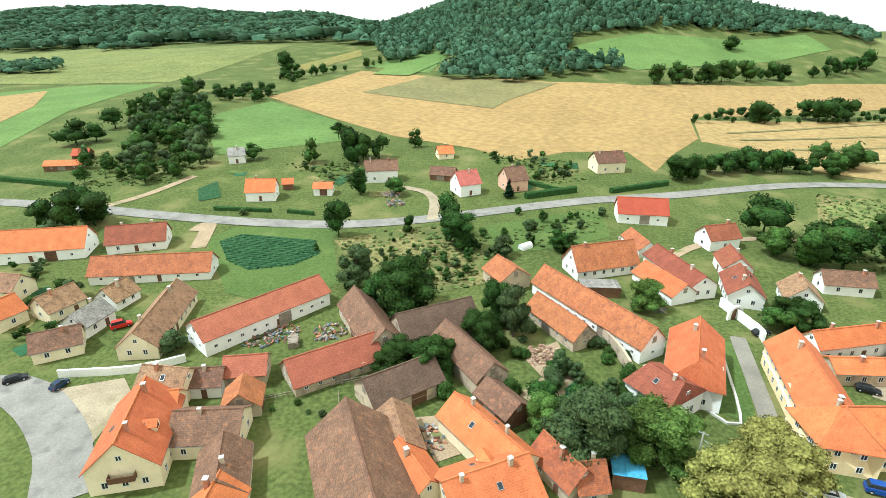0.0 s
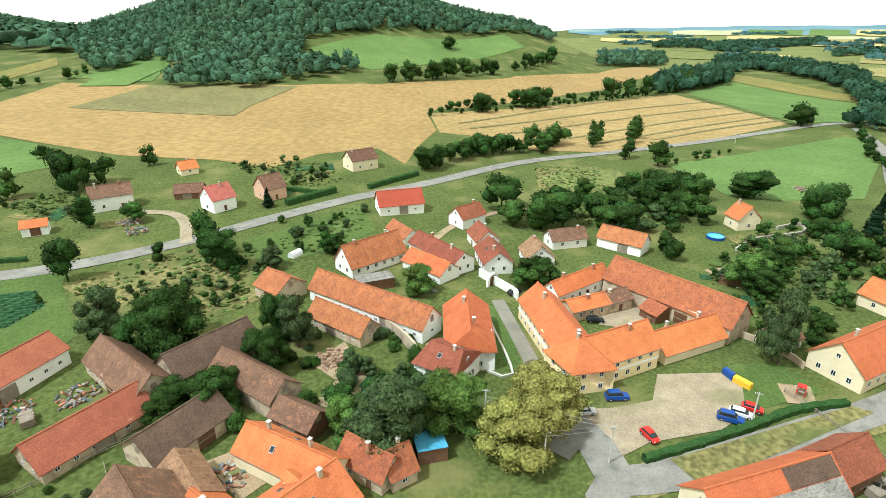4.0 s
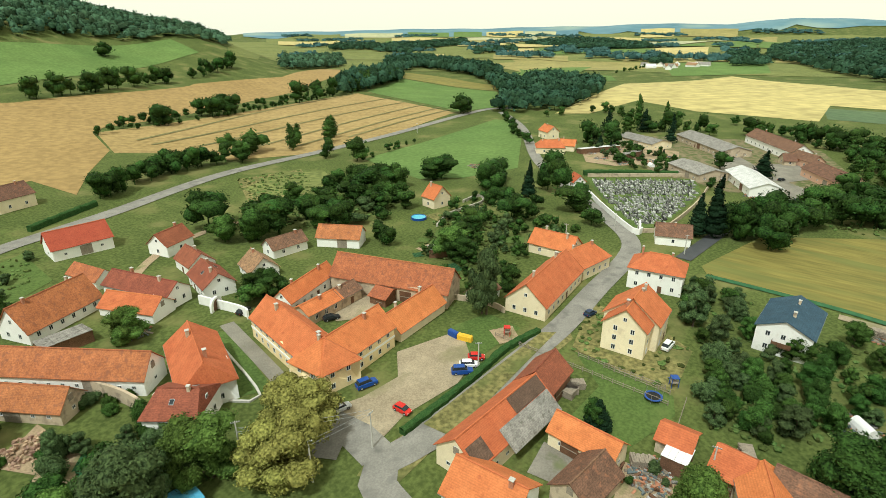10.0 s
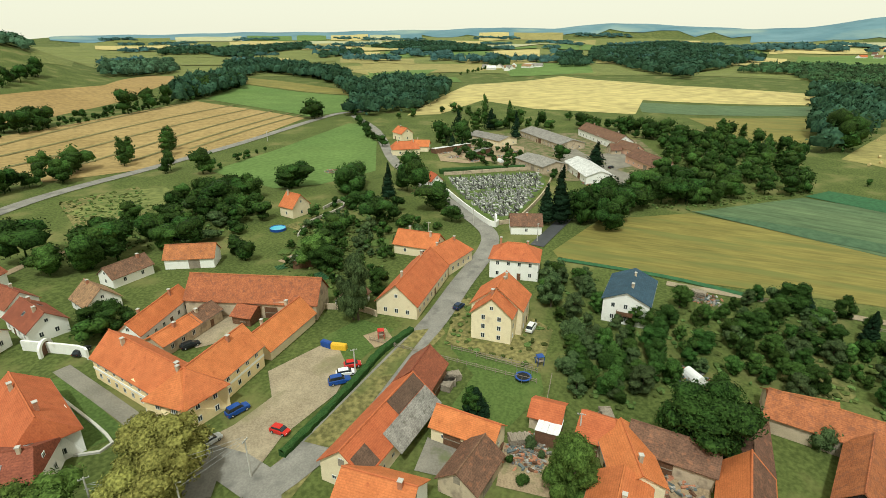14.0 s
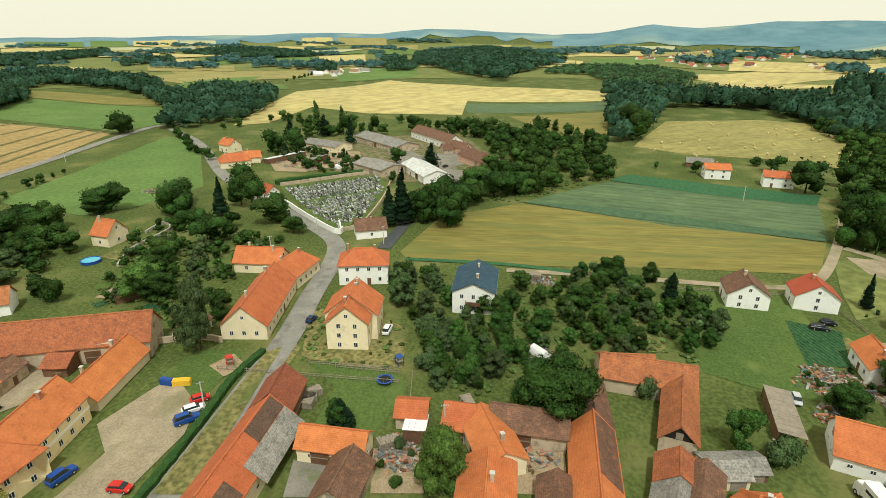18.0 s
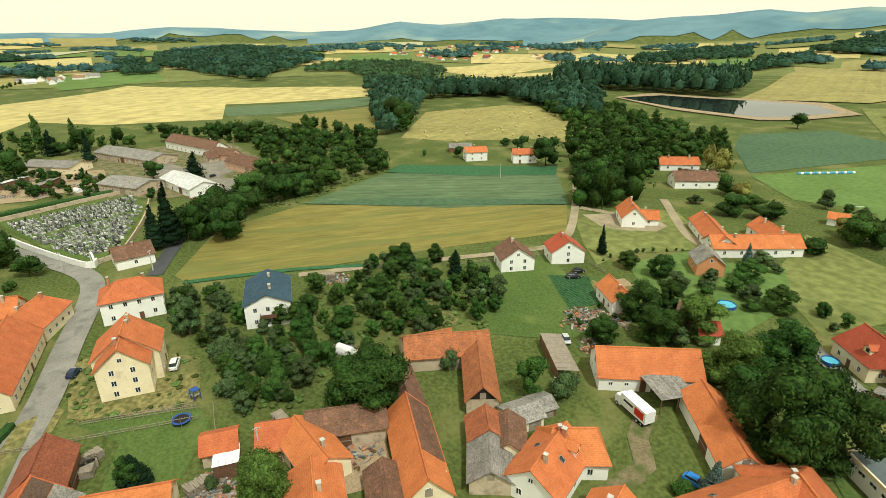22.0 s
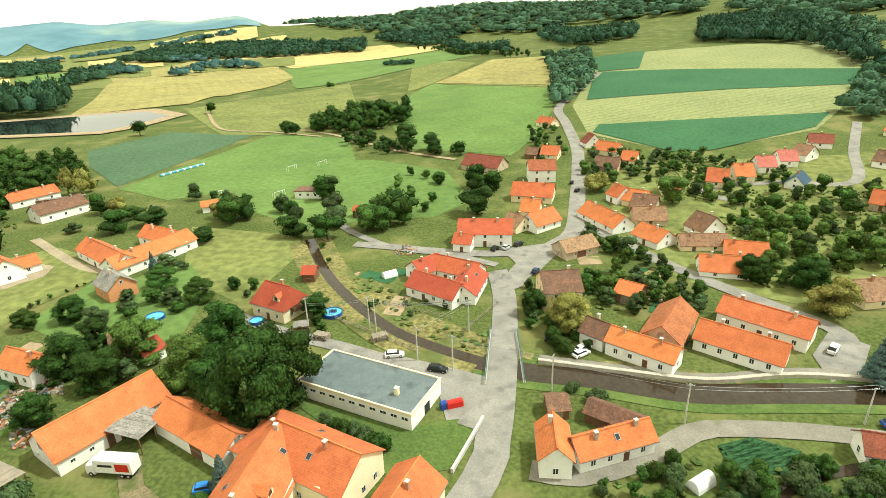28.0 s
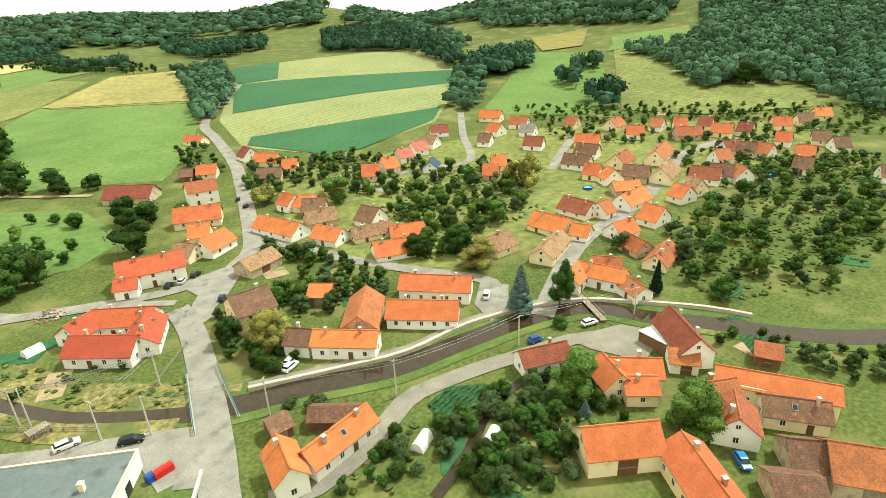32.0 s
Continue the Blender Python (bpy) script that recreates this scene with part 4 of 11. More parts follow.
def grove(kind, pts, spacing, h, seed=1):
    """Trees standing loosely inside an outline, each a thing of its own."""
    r = random.Random(seed)
    weedy(pts, 7.0, seed)
    xs, ys = [p[0] for p in pts], [p[1] for p in pts]
    kinds = kind.split()
    gx = min(xs)
    while gx < max(xs):
        gy = min(ys)
        while gy < max(ys):
            p = (gx + r.uniform(-0.45, 0.45) * spacing, gy + r.uniform(-0.45, 0.45) * spacing)
            if inside(p, pts):
                hh = h * r.uniform(0.7, 1.25)
                tree(r.choice(kinds), p[0], p[1], hh, min(hh * r.uniform(0.8, 1.15), spacing * 1.7))
            gy += spacing
        gx += spacing


def tree_row(kind, pts, spacing, h, seed=1):
    """Trees along a line."""
    r = random.Random(seed)
    kinds = kind.split()
    L = smooth_line(pts, 1.0)
    run = 0.0
    for a, b in zip(L, L[1:]):
        run += (b - a).length
        if run > spacing:
            run = r.uniform(-0.6, 0.5) * spacing
            if r.random() < 0.22:
                continue
            hh = h * r.uniform(0.65, 1.25)
            tree(r.choice(kinds), b.x + r.uniform(-1, 1) * spacing * 0.2, b.y + r.uniform(-1, 1) * spacing * 0.2, hh, hh * r.uniform(0.75, 1.05))


protos()
make_ground()


# ---- land ----
drape("wheat_field", [(-137.8, 440.4), (-82.9, 577.9), (-12.8, 527.3), (94.0, 479.9), (166.4, 473.0), (352.2, 543.7), (224.6, 428.4), (164.9, 366.5), (150.3, 319.6), (120.2, 281.1), (100.3, 250.3), (97.0, 283.2), (63.8, 281.2), (36.8, 265.9), (13.9, 290.6), (-27.7, 315.9), (-72.7, 364.5)], "wheat", 0.06, "ripe golden wheat field below the wooded hill", "field")
drape("grain_field", [(-67.4, 463.0), (-15.5, 528.0), (95.2, 473.6), (49.3, 420.2), (35.1, 392.5)], "wheat_dull", 0.30, "dull green-brown grain patch inside the wheat", "field")
drape("striped_field", [(167.3, 367.5), (290.4, 391.8), (486.9, 435.8), (413.7, 257.4), (304.1, 241.0), (230.8, 238.9), (184.3, 262.5), (175.5, 296.5), (149.2, 312.9)], "stubble", 0.06, "pale straw field with dark tractor stripes", "field")
drape("wheat_field", [(172.2, 384.3), (253.1, 466.1), (359.5, 551.4), (509.3, 584.3), (821.3, 780.3), (637.0, 595.7), (414.4, 474.4), (235.3, 395.8), (176.9, 379.8)], "wheat", 0.06, "narrow golden wheat strip along the hedge", "field")
drape("green_field", [(511.6, 443.4), (654.0, 498.0), (602.8, 314.1), (465.4, 243.1), (422.9, 258.2)], "meadow", 0.06, "green wedge-shaped field beside the road", "field")
drape("barley_strip", [(767.3, 585.8), (664.7, 351.3), (609.8, 316.0), (662.3, 501.5)], "barley", 0.06, "thin yellow barley strip", "field")
drape("hill_meadow", [(135.8, 609.0), (225.0, 665.8), (453.4, 731.3), (455.1, 674.8), (319.8, 613.5), (180.0, 528.9), (152.5, 574.1)], "meadow", 0.20, "grassy clearing on the wooded hill slope", "field")
drape("hill_pasture", [(537.1, 725.3), (1215.8, 1440.9), (560.1, 690.2), (498.7, 673.4)], "pasture", 0.20, "pale pasture on the hillside", "field")
drape("pasture", [(-447.2, 568.4), (-260.0, 536.0), (-250.1, 656.8), (-221.6, 858.2), (-497.0, 949.5), (-905.2, 1174.9)], "pasture", 0.06, "wide pale yellow-green pasture", "field")
drape("meadow", [(-410.6, 518.8), (-343.2, 538.9), (-260.7, 520.6), (-270.5, 398.5), (-250.2, 304.2)], "meadow", 0.06, "green meadow with worn tracks", "field")
drape("grain_strip", [(-393.3, 495.7), (-361.8, 513.4), (-314.8, 426.5), (-300.2, 371.6)], "wheat", 0.30, "small straw-coloured grain strip", "field")
drape("meadow", [(-160.9, 362.5), (-130.2, 421.6), (-69.6, 357.7), (-57.0, 305.0), (-117.3, 275.3), (-138.5, 323.9)], "meadow", 0.06, "light green meadow behind the gardens", "field")
drape("barley_strip", [(-167.4, 639.1), (-108.5, 766.9), (-99.1, 697.2), (-144.8, 596.2)], "barley", 0.20, "yellow strip at the foot of the hill", "field")
drape("hill_meadow", [(-80.8, 606.8), (-26.5, 685.3), (9.8, 644.8), (-13.2, 543.2), (-47.5, 566.2)], "meadow", 0.20, "meadow on the flank of the hill", "field")
drape("meadow", [(232.2, 205.6), (289.3, 205.0), (401.5, 210.4), (402.4, 194.4), (335.2, 155.4), (260.6, 122.2), (227.2, 136.0), (213.4, 153.1)], "meadow", 0.06, "bright green mown meadow beside the lane", "field")
drape("grain_field", [(455.9, 180.9), (756.2, 206.8), (974.6, 103.9), (806.5, -57.8), (753.7, -227.5), (660.7, -187.1), (644.4, -20.0), (526.7, -11.8), (525.4, 79.1), (565.4, 140.2), (469.8, 155.0)], "golden", 0.06, "broad golden grain field", "field")
drape("crop_strip", [(621.2, -14.2), (650.3, -184.3), (579.1, -164.7), (546.2, -61.5), (543.8, -17.7)], "crop_pale", 0.06, "pale green crop strip", "field")
drape("barley_field", [(519.0, -55.8), (564.2, -160.6), (405.3, -116.7), (409.1, -80.7)], "barley", 0.06, "yellow barley field by the trees", "field")
drape("barley_field", [(175.0, 17.0), (213.8, 3.6), (233.8, -31.9), (207.6, -89.8), (185.5, -137.0), (157.0, -117.0), (161.7, -71.8), (163.1, -18.9), (169.7, 14.7)], "barley", 0.06, "ripe yellow barley field with lodged streaks", "field")
drape("crop_field", [(236.4, -33.5), (273.4, -82.0), (235.7, -165.1), (187.9, -139.5), (203.3, -88.1)], "crop_pale", 0.12, "pale green crop field in long rows", "field")
drape("crop_strip", [(275.8, -83.3), (288.9, -96.5), (247.3, -174.0), (232.1, -162.5), (249.7, -120.5)], "crop_dark", 0.20, "dark green crop strip", "field")
drape("crop_strip", [(236.6, -31.0), (226.9, -71.5), (192.5, -141.6), (186.1, -137.4), (215.6, -68.2)], "crop_blue", 0.25, "blue-green strip between two crops", "field")
drape("stubble_field", [(367.5, -124.2), (488.9, -190.5), (493.4, -277.0), (473.1, -302.9), (380.9, -282.3), (296.0, -225.1), (322.8, -207.5), (341.7, -149.8)], "hay_olive", 0.06, "cut straw field with round bales", "field")
drape("grain_field", [(1073.7, -445.5), (1189.3, -763.7), (1650.0, -1400.0), (1450.0, -1450.0), (992.9, -1051.3), (795.3, -533.9), (809.9, -412.2)], "golden", 0.06, "far golden grain field", "field")
drape("crop_field", [(280.5, -353.9), (259.9, -424.4), (178.6, -396.7), (192.0, -255.5), (242.5, -303.6)], "crop_blue", 0.06, "blue-green crop field near the pond", "field")
drape("sports_field", [(188.4, -251.0), (163.0, -400.5), (98.0, -367.4), (69.6, -278.1), (97.1, -241.0), (129.5, -243.0), (150.4, -231.0)], "meadow", 0.06, "mown green sports field", "field")
drape("pasture", [(311.6, -542.0), (237.5, -664.8), (189.7, -743.8), (91.2, -391.8), (144.4, -390.8), (207.2, -403.9)], "pasture", 0.12, "pale green pasture by the track", "field")
drape("grain_field", [(662.0, -1601.8), (270.6, -1528.9), (130.2, -1264.1), (390.7, -1102.1)], "golden", 0.40, "sunlit golden grain field", "field")
drape("meadow", [(403.7, -1090.0), (108.6, -1231.4), (15.6, -888.5), (139.3, -819.7), (256.4, -724.2)], "meadow", 0.40, "green strip on the slope", "field")
drape("meadow", [(74.8, -405.4), (62.5, -636.5), (-59.2, -499.9), (-33.0, -351.3), (-10.9, -297.8), (47.9, -325.9)], "meadow", 0.06, "bright green meadow above the village", "field")
drape("pasture", [(56.9, -631.7), (-22.6, -771.7), (-79.8, -630.9), (-57.0, -501.5)], "pasture", 0.40, "pale grain slope", "field")
drape("mown_meadow", [(118.9, -194.6), (74.0, -185.5), (64.7, -174.1), (69.4, -129.8), (97.4, -147.3)], "pasture", 0.06, "yellowish mown meadow beside the stream", "field")
drape("crop_field", [(-100.1, -577.1), (-174.6, -687.7), (-362.6, -681.8), (-308.7, -491.0), (-212.7, -359.5), (-179.2, -318.4), (-98.7, -284.6), (-57.9, -334.2), (-59.3, -415.3)], "hayfield", 0.06, "pale crop field on the slope above the village", "field")
drape("crop_strip", [(-90.0, -516.8), (-108.4, -565.5), (-304.0, -486.8), (-268.7, -434.6), (-179.1, -441.9), (-72.2, -433.3)], "crop_dark", 0.35, "dark green crop stripe", "field")
drape("crop_strip", [(-67.5, -354.2), (-205.4, -355.4), (-181.8, -324.4), (-114.2, -289.3), (-94.0, -289.4), (-61.3, -337.4)], "crop_dark", 0.35, "dark green crop stripe", "field")
drape("crop_strip", [(-114.9, -682.9), (-180.5, -696.9), (-142.5, -565.9), (-105.0, -570.1)], "crop_dark", 0.50, "dark green crop patch", "field")
drape("meadow", [(85.6, -562.6), (68.6, -644.6), (-54.8, -497.3), (-15.5, -305.8), (15.4, -313.3), (60.5, -345.0)], "meadow", 0.06, "bright green meadow", "field")
drape("pasture", [(68.6, -644.6), (15.4, -744.8), (-61.1, -739.2), (-82.3, -604.0), (-56.7, -495.0)], "pasture", 0.06, "pale grain slope", "field")
drape("pasture", [(133.0, -978.7), (20.9, -769.7), (68.6, -644.6), (89.8, -599.1)], "pasture", 0.20, "pale pasture slope", "field")
drape("meadow", [(-217.2, -320.8), (-435.0, -534.3), (-456.9, -447.3), (-283.8, -255.2), (-247.3, -278.8)], "meadow", 0.06, "green hillside meadow", "field")
drape("pasture", [(-289.1, -259.2), (-570.5, -538.7), (-654.0, -487.0), (-493.9, -369.0), (-388.4, -272.6), (-446.1, -216.4), (-378.8, -184.4), (-314.8, -214.2)], "pasture", 0.40, "sunny pale hillside pasture", "field")
drape("barley_strip", [(-525.8, -646.5), (-609.3, -621.8), (-499.0, -517.0), (-442.0, -522.2)], "barley", 1.00, "pale grain patch on the hill", "field")
drape("waste_ground", [(-37.2, 170.7), (-16.8, 179.4), (-1.8, 182.5), (14.0, 140.2), (-2.2, 133.5), (-24.4, 147.5)], "rough_grass", 0.06, "overgrown waste ground with dry grass", "field")
drape("potato_field", [(-75.1, 168.7), (-69.2, 175.0), (-42.8, 170.1), (-39.4, 159.4), (-45.7, 151.1), (-58.3, 147.4), (-67.1, 154.0)], "crop_green", 0.12, "small potato field in dark green rows", "field")
drape("lawn", [(-80.0, 170.1), (-73.5, 181.5), (-37.0, 180.6), (-36.7, 168.3), (-29.9, 140.1), (-39.2, 125.5), (-59.8, 133.1), (-67.4, 147.0)], "lawn", 0.06, "green lawn round the potato field", "field")
drape("vegetable_plot", [(-104.5, 222.8), (-99.8, 232.6), (-90.5, 212.2), (-97.9, 207.7)], "crop_green", 0.14, "small green vegetable plot", "field")
drape("orchard_lawn", [(15.5, 183.5), (60.7, 200.7), (57.5, 173.5), (38.2, 164.0), (15.6, 159.7)], "lawn", 0.06, "orchard lawn below the road", "field")
drape("waste_ground", [(161.9, 226.1), (195.3, 217.3), (176.2, 187.6), (154.9, 175.8), (137.9, 186.9)], "rough_grass", 0.06, "dry rough grass by the road", "field")
drape("garden_lawn", [(108.2, 34.5), (101.9, 10.4), (95.7, 8.8), (80.9, 14.2), (83.3, 26.0), (96.9, 24.2)], "lawn", 0.06, "garden lawn with play things", "field")
drape("house_lawn", [(132.7, 38.1), (128.0, 18.0), (121.5, 10.2), (102.9, 10.5), (107.0, 34.2)], "rough_grass", 0.06, "worn lawn round the cream house", "field")
drape("garden_lawn", [(146.0, -65.7), (143.3, -100.0), (90.3, -83.3), (98.0, -65.0), (103.2, -56.9), (124.8, -60.5)], "lawn", 0.06, "wide green garden lawn", "field")
drape("dry_plot", [(126.3, -42.3), (130.0, -56.2), (111.1, -52.0), (111.7, -38.1)], "rough_grass", 0.12, "dry yellow grass plot", "field")
drape("lawn", [(66.2, 111.2), (68.8, 108.1), (59.2, 80.9), (53.2, 85.0)], "lawn", 0.06, "lawn beside the manor lane", "field")
drape("playground_lawn", [(100.6, 63.5), (111.7, 58.9), (109.7, 48.3), (92.4, 50.6), (88.1, 55.5)], "lawn", 0.10, "playground lawn", "field")
drape("sand_pit", [(104.3, 54.4), (109.4, 50.6), (104.7, 46.2), (100.1, 49.3)], "dirt", 0.16, "sandy playground patch", "field")
drape("gravel_yard", [(59.6, 67.3), (67.1, 63.6), (76.6, 61.7), (84.2, 67.8), (98.5, 61.5), (96.4, 56.5), (90.0, 50.8), (81.6, 49.7), (67.1, 53.1), (55.9, 52.3), (55.3, 59.0)], "gravel", 0.12, "dusty gravel car park before the manor", "field")
drape("courtyard", [(75.3, 27.3), (73.4, 17.9), (67.0, 18.6), (66.9, 26.8)], "gravel_grey", 0.13, "grey trodden barn courtyard", "field")
drape("yard", [(78.3, 13.6), (78.4, 4.9), (68.0, 3.9), (67.9, 12.7)], "dirt", 0.13, "bare cluttered yard behind the shed", "field")
drape("verge", [(110.3, 43.1), (112.3, 40.0), (69.5, 41.7), (67.1, 42.2), (67.1, 48.4)], "rough_grass", 0.27, "dry trodden grass verge along the street", "field")
drape("verge", [(54.9, 51.6), (106.8, 41.1), (116.2, 38.5), (111.9, 35.5), (92.7, 38.3), (66.4, 42.9), (53.3, 43.7), (50.6, 50.5)], "rough_grass", 0.10, "dry grass verge along the street", "field")
drape("courtyard", [(105.2, 109.7), (116.2, 102.7), (107.4, 86.2), (91.8, 85.0), (87.0, 89.6), (92.0, 99.5)], "gravel", 0.12, "gravel courtyard inside the manor farm", "field")
drape("river_bank", [(-11.5, -104.7), (-35.1, -105.5), (-53.6, -98.0), (-38.1, -95.5), (-16.0, -100.6)], "rough_grass", 0.10, "grassy river bank", "field")
drape("river_bank", [(43.4, -124.0), (40.8, -153.1), (16.2, -124.7), (-0.1, -114.0), (1.2, -104.3), (17.8, -113.4), (31.5, -118.5)], "rough_grass", 0.10, "dry grass on the river bank", "field")
drape("vegetable_plot", [(-40.0, -79.4), (-46.7, -81.8), (-53.8, -78.6), (-48.5, -73.2), (-40.0, -72.2)], "crop_green", 0.14, "dark green potato plot", "field")
drape("lawn", [(43.5, -90.4), (15.9, -81.2), (7.5, -84.8), (2.1, -85.0), (5.7, -71.8), (16.9, -68.7), (23.2, -75.0)], "lawn", 0.10, "lawn behind the flat-roofed shop", "field")
drape("car_park", [(25.0, -107.0), (9.9, -101.8), (0.9, -98.3), (1.2, -85.4), (8.6, -83.9), (11.1, -93.6), (22.5, -100.3)], "asphalt", 0.14, "grey asphalt car park by the shop", "field")
drape("village_square", [(-3.0, -170.8), (-11.4, -173.1), (-20.5, -176.1), (-27.9, -186.9), (-30.9, -184.8), (-15.0, -153.6), (-7.3, -143.1), (-8.0, -158.4)], "asphalt", 0.18, "open asphalt village square", "field")
drape("yard", [(-79.5, -82.6), (-95.4, -79.7), (-101.1, -71.0), (-87.4, -65.9), (-81.5, -75.4)], "gravel_grey", 0.14, "gravel yard by the footbridge", "field")
drape("yard", [(-80.2, -119.4), (-85.8, -113.2), (-78.6, -103.7), (-69.7, -98.9), (-71.1, -108.9)], "asphalt", 0.16, "paved yard beside the spruces", "field")
drape("yard", [(-79.5, 91.6), (-67.5, 95.4), (-62.8, 89.8), (-62.9, 75.6), (-70.8, 80.0)], "gravel", 0.10, "bare gravel yard before the corner house", "field")
drape("rubble_yard", [(17.9, 103.5), (27.1, 109.7), (27.6, 96.6), (21.9, 93.9)], "dirt", 0.12, "bare earth farm yard", "field")
drape("yard", [(-5.3, 83.1), (0.7, 83.9), (4.6, 74.3), (-1.3, 71.6)], "dirt", 0.12, "cluttered bare farm yard", "field")
drape("yard", [(78.8, -11.6), (79.6, -21.3), (67.6, -19.6), (68.2, -11.2)], "dirt", 0.12, "cluttered bare farm yard", "field")
drape("clearing", [(152.0, 209.0), (184.0, 222.0), (199.0, 203.8), (185.6, 181.7), (163.7, 182.8), (149.7, 194.1)], "pasture", 0.10, "dry yellowish grass clearing among trees", "field")
drape("house_lawn", [(169.0, -128.7), (172.0, -160.0), (158.0, -172.0), (140.0, -163.5), (124.0, -150.0), (125.6, -141.4), (131.5, -121.7), (127.7, -107.8), (145.2, -115.4)], "pasture", 0.09, "mown garden lawn round the white house", "field")
drape("garden_terrace", [(171.9, -134.8), (166.5, -150.0), (155.0, -157.5), (146.6, -155.5), (143.7, -147.5), (151.2, -135.0), (158.3, -132.6)], "gravel", 0.13, "pale paved terrace round the white house", "terrace")
drape("garden_lawns", [(125.0, -117.0), (124.0, -147.0), (112.0, -146.0), (102.0, -160.0), (84.0, -140.0), (78.0, -112.0), (95.0, -104.0), (110.0, -110.0)], "meadow", 0.07, "green gardens with shrubs between the houses", "field")
drape("vegetable_plot", [(127.4, -88.9), (121.6, -99.7), (105.4, -91.4), (106.1, -81.9)], "crop_green", 0.12, "green vegetable garden", "field")
drape("cemetery_ground", [(260.2, 84.5), (286.7, 38.2), (260.9, 30.9), (208.0, 35.5), (197.6, 42.9), (213.7, 57.0)], "lawn", 0.14, "gravel and trodden grass between the graves of the cemetery", "field")
drape("works_yard", [(285.0, 52.0), (330.0, 100.0), (392.0, 88.0), (412.0, 30.0), (396.0, -14.0), (330.0, -28.0), (288.0, -6.0), (270.0, 20.0)], "worn_earth", 0.07, "bare trodden yard round the works sheds", "yard")
drape("works_yard", [(300.0, 2.0), (340.0, 12.0), (350.0, -4.0), (318.0, -12.0)], "gravel_grey", 0.20, "grey gravel car park of the works", "yard")
for line in (((175.3, 336.7), (304.4, 384.0), (483.4, 432.0)), ((175.7, 321.4), (305.9, 351.7), (469.7, 373.1)), ((193.4, 303.1), (308.0, 324.6), (444.3, 337.0)),
             ((212.8, 279.6), (316.5, 296.8), (441.1, 309.4)), ((227.2, 262.1), (322.4, 275.9), (434.8, 285.8)), ((276.0, 257.1), (349.7, 266.0), (429.4, 270.3))):
    ribbon("tramline", line, 2.6, "wheat_dull", 0.35, "dark wheel track of a tractor through the grain", "track")
ribbon("road", [(-215.3, 218.8), (-164.8, 208.2), (-135.0, 200.5), (-102.5, 192.0), (-68.8, 185.9), (-37.6, 184.3), (-7.1, 189.6), (25.4, 199.9), (60.9, 210.2), (65.6, 211.0), (99.2, 218.8), (166.1, 239.4), (234.6, 240.4), (302.5, 239.7), (403.3, 244.7), (450.4, 242.6), (463.8, 229.6), (505.4, 233.7)], 7, "asphalt", 0.16, "grey asphalt country road past the village")
ribbon("road", [(439.2, 224.2), (376.6, 174.5), (289.6, 124.6), (254.5, 98.5), (223.4, 72.8), (201.4, 53.5), (185.1, 42.0), (168.6, 38.7), (139.8, 39.6), (116.2, 40.0), (95.8, 42.3), (77.8, 44.3), (63.6, 45.9), (51.2, 46.5), (42.0, 16.0), (30.0, -10.0), (16.0, -40.0), (1.8, -69.5), (-0.3, -78.9), (-1.8, -92.2), (-3.2, -114.0), (-3.6, -138.1), (-1.8, -153.4), (-4.7, -141.4), (-11.1, -158.4), (-22.1, -175.0), (-29.5, -187.0), (-35.7, -220.7), (-42.3, -264.3), (-47.3, -307.3), (-48.4, -366.4), (-48.7, -410.3), (-67.8, -469.8), (-103.6, -563.2)], 6.5, "asphalt", 0.20, "grey patched asphalt village street")
ribbon("road", [(3.6, -81.8), (-1.3, -94.0), (-3.0, -109.1)], 6.4, "asphalt", 0.22, "wide asphalt approach to the bridge")
ribbon("road", [(-32.0, -192.8), (-42.4, -180.4), (-52.2, -161.6), (-64.2, -143.4), (-76.0, -128.5), (-82.6, -117.7), (-76.8, -105.0)], 5, "asphalt", 0.20, "narrow asphalt village lane")
ribbon("road", [(-82.1, -93.9), (-101.5, -109.1), (-116.0, -119.5), (-134.9, -129.0), (-165.4, -138.5), (-200.4, -153.8), (-231.5, -169.4), (-255.1, -174.2), (-283.4, -174.3)], 6, "asphalt", 0.20, "asphalt street climbing through the village")
ribbon("road", [(48.3, -175.7), (32.9, -172.5), (20.7, -169.6), (2.1, -166.7), (-10.6, -167.8)], 5, "asphalt", 0.20, "narrow lane behind the red farm")
ribbon("road", [(-6.7, -72.0), (-14.4, -71.0), (-25.2, -74.9), (-33.6, -80.5), (-40.3, -83.7), (-56.0, -83.8), (-70.5, -82.2), (-80.3, -81.4), (-90.9, -77.3)], 4.6, "gravel_grey", 0.18, "grey gravel lane along the river")
ribbon("road", [(-98.8, -214.3), (-89.3, -230.8), (-123.0, -237.9), (-151.1, -234.1), (-175.6, -278.0), (-206.6, -330.0)], 4.5, "asphalt", 0.18, "narrow village lane")
ribbon("road", [(-174.6, -197.3), (-210.6, -224.9), (-225.8, -234.5)], 4.5, "asphalt", 0.18, "narrow village lane")
ribbon("road", [(177.6, 23.0), (207.7, 17.1), (227.2, 13.0), (234.4, -3.9)], 5, "asphalt_new", 0.20, "dark new asphalt road by the cemetery")
ribbon("road", [(159.4, -18.5), (155.0, -50.6), (151.8, -67.9), (147.6, -98.9), (154.3, -115.2), (189.5, -144.3), (231.1, -174.0)], 3.2, "gravel", 0.16, "pale field track")
ribbon("road", [(156.4, -43.7), (164.0, -19.0), (168.2, 14.6)], 2.5, "crop_dark", 0.20, "weedy field margin")
ribbon("road", [(-98.2, 91.7), (-88.8, 91.7), (-79.6, 86.7), (-67.8, 75.6), (-60.4, 63.3)], 9, "asphalt", 0.14, "grey village road")
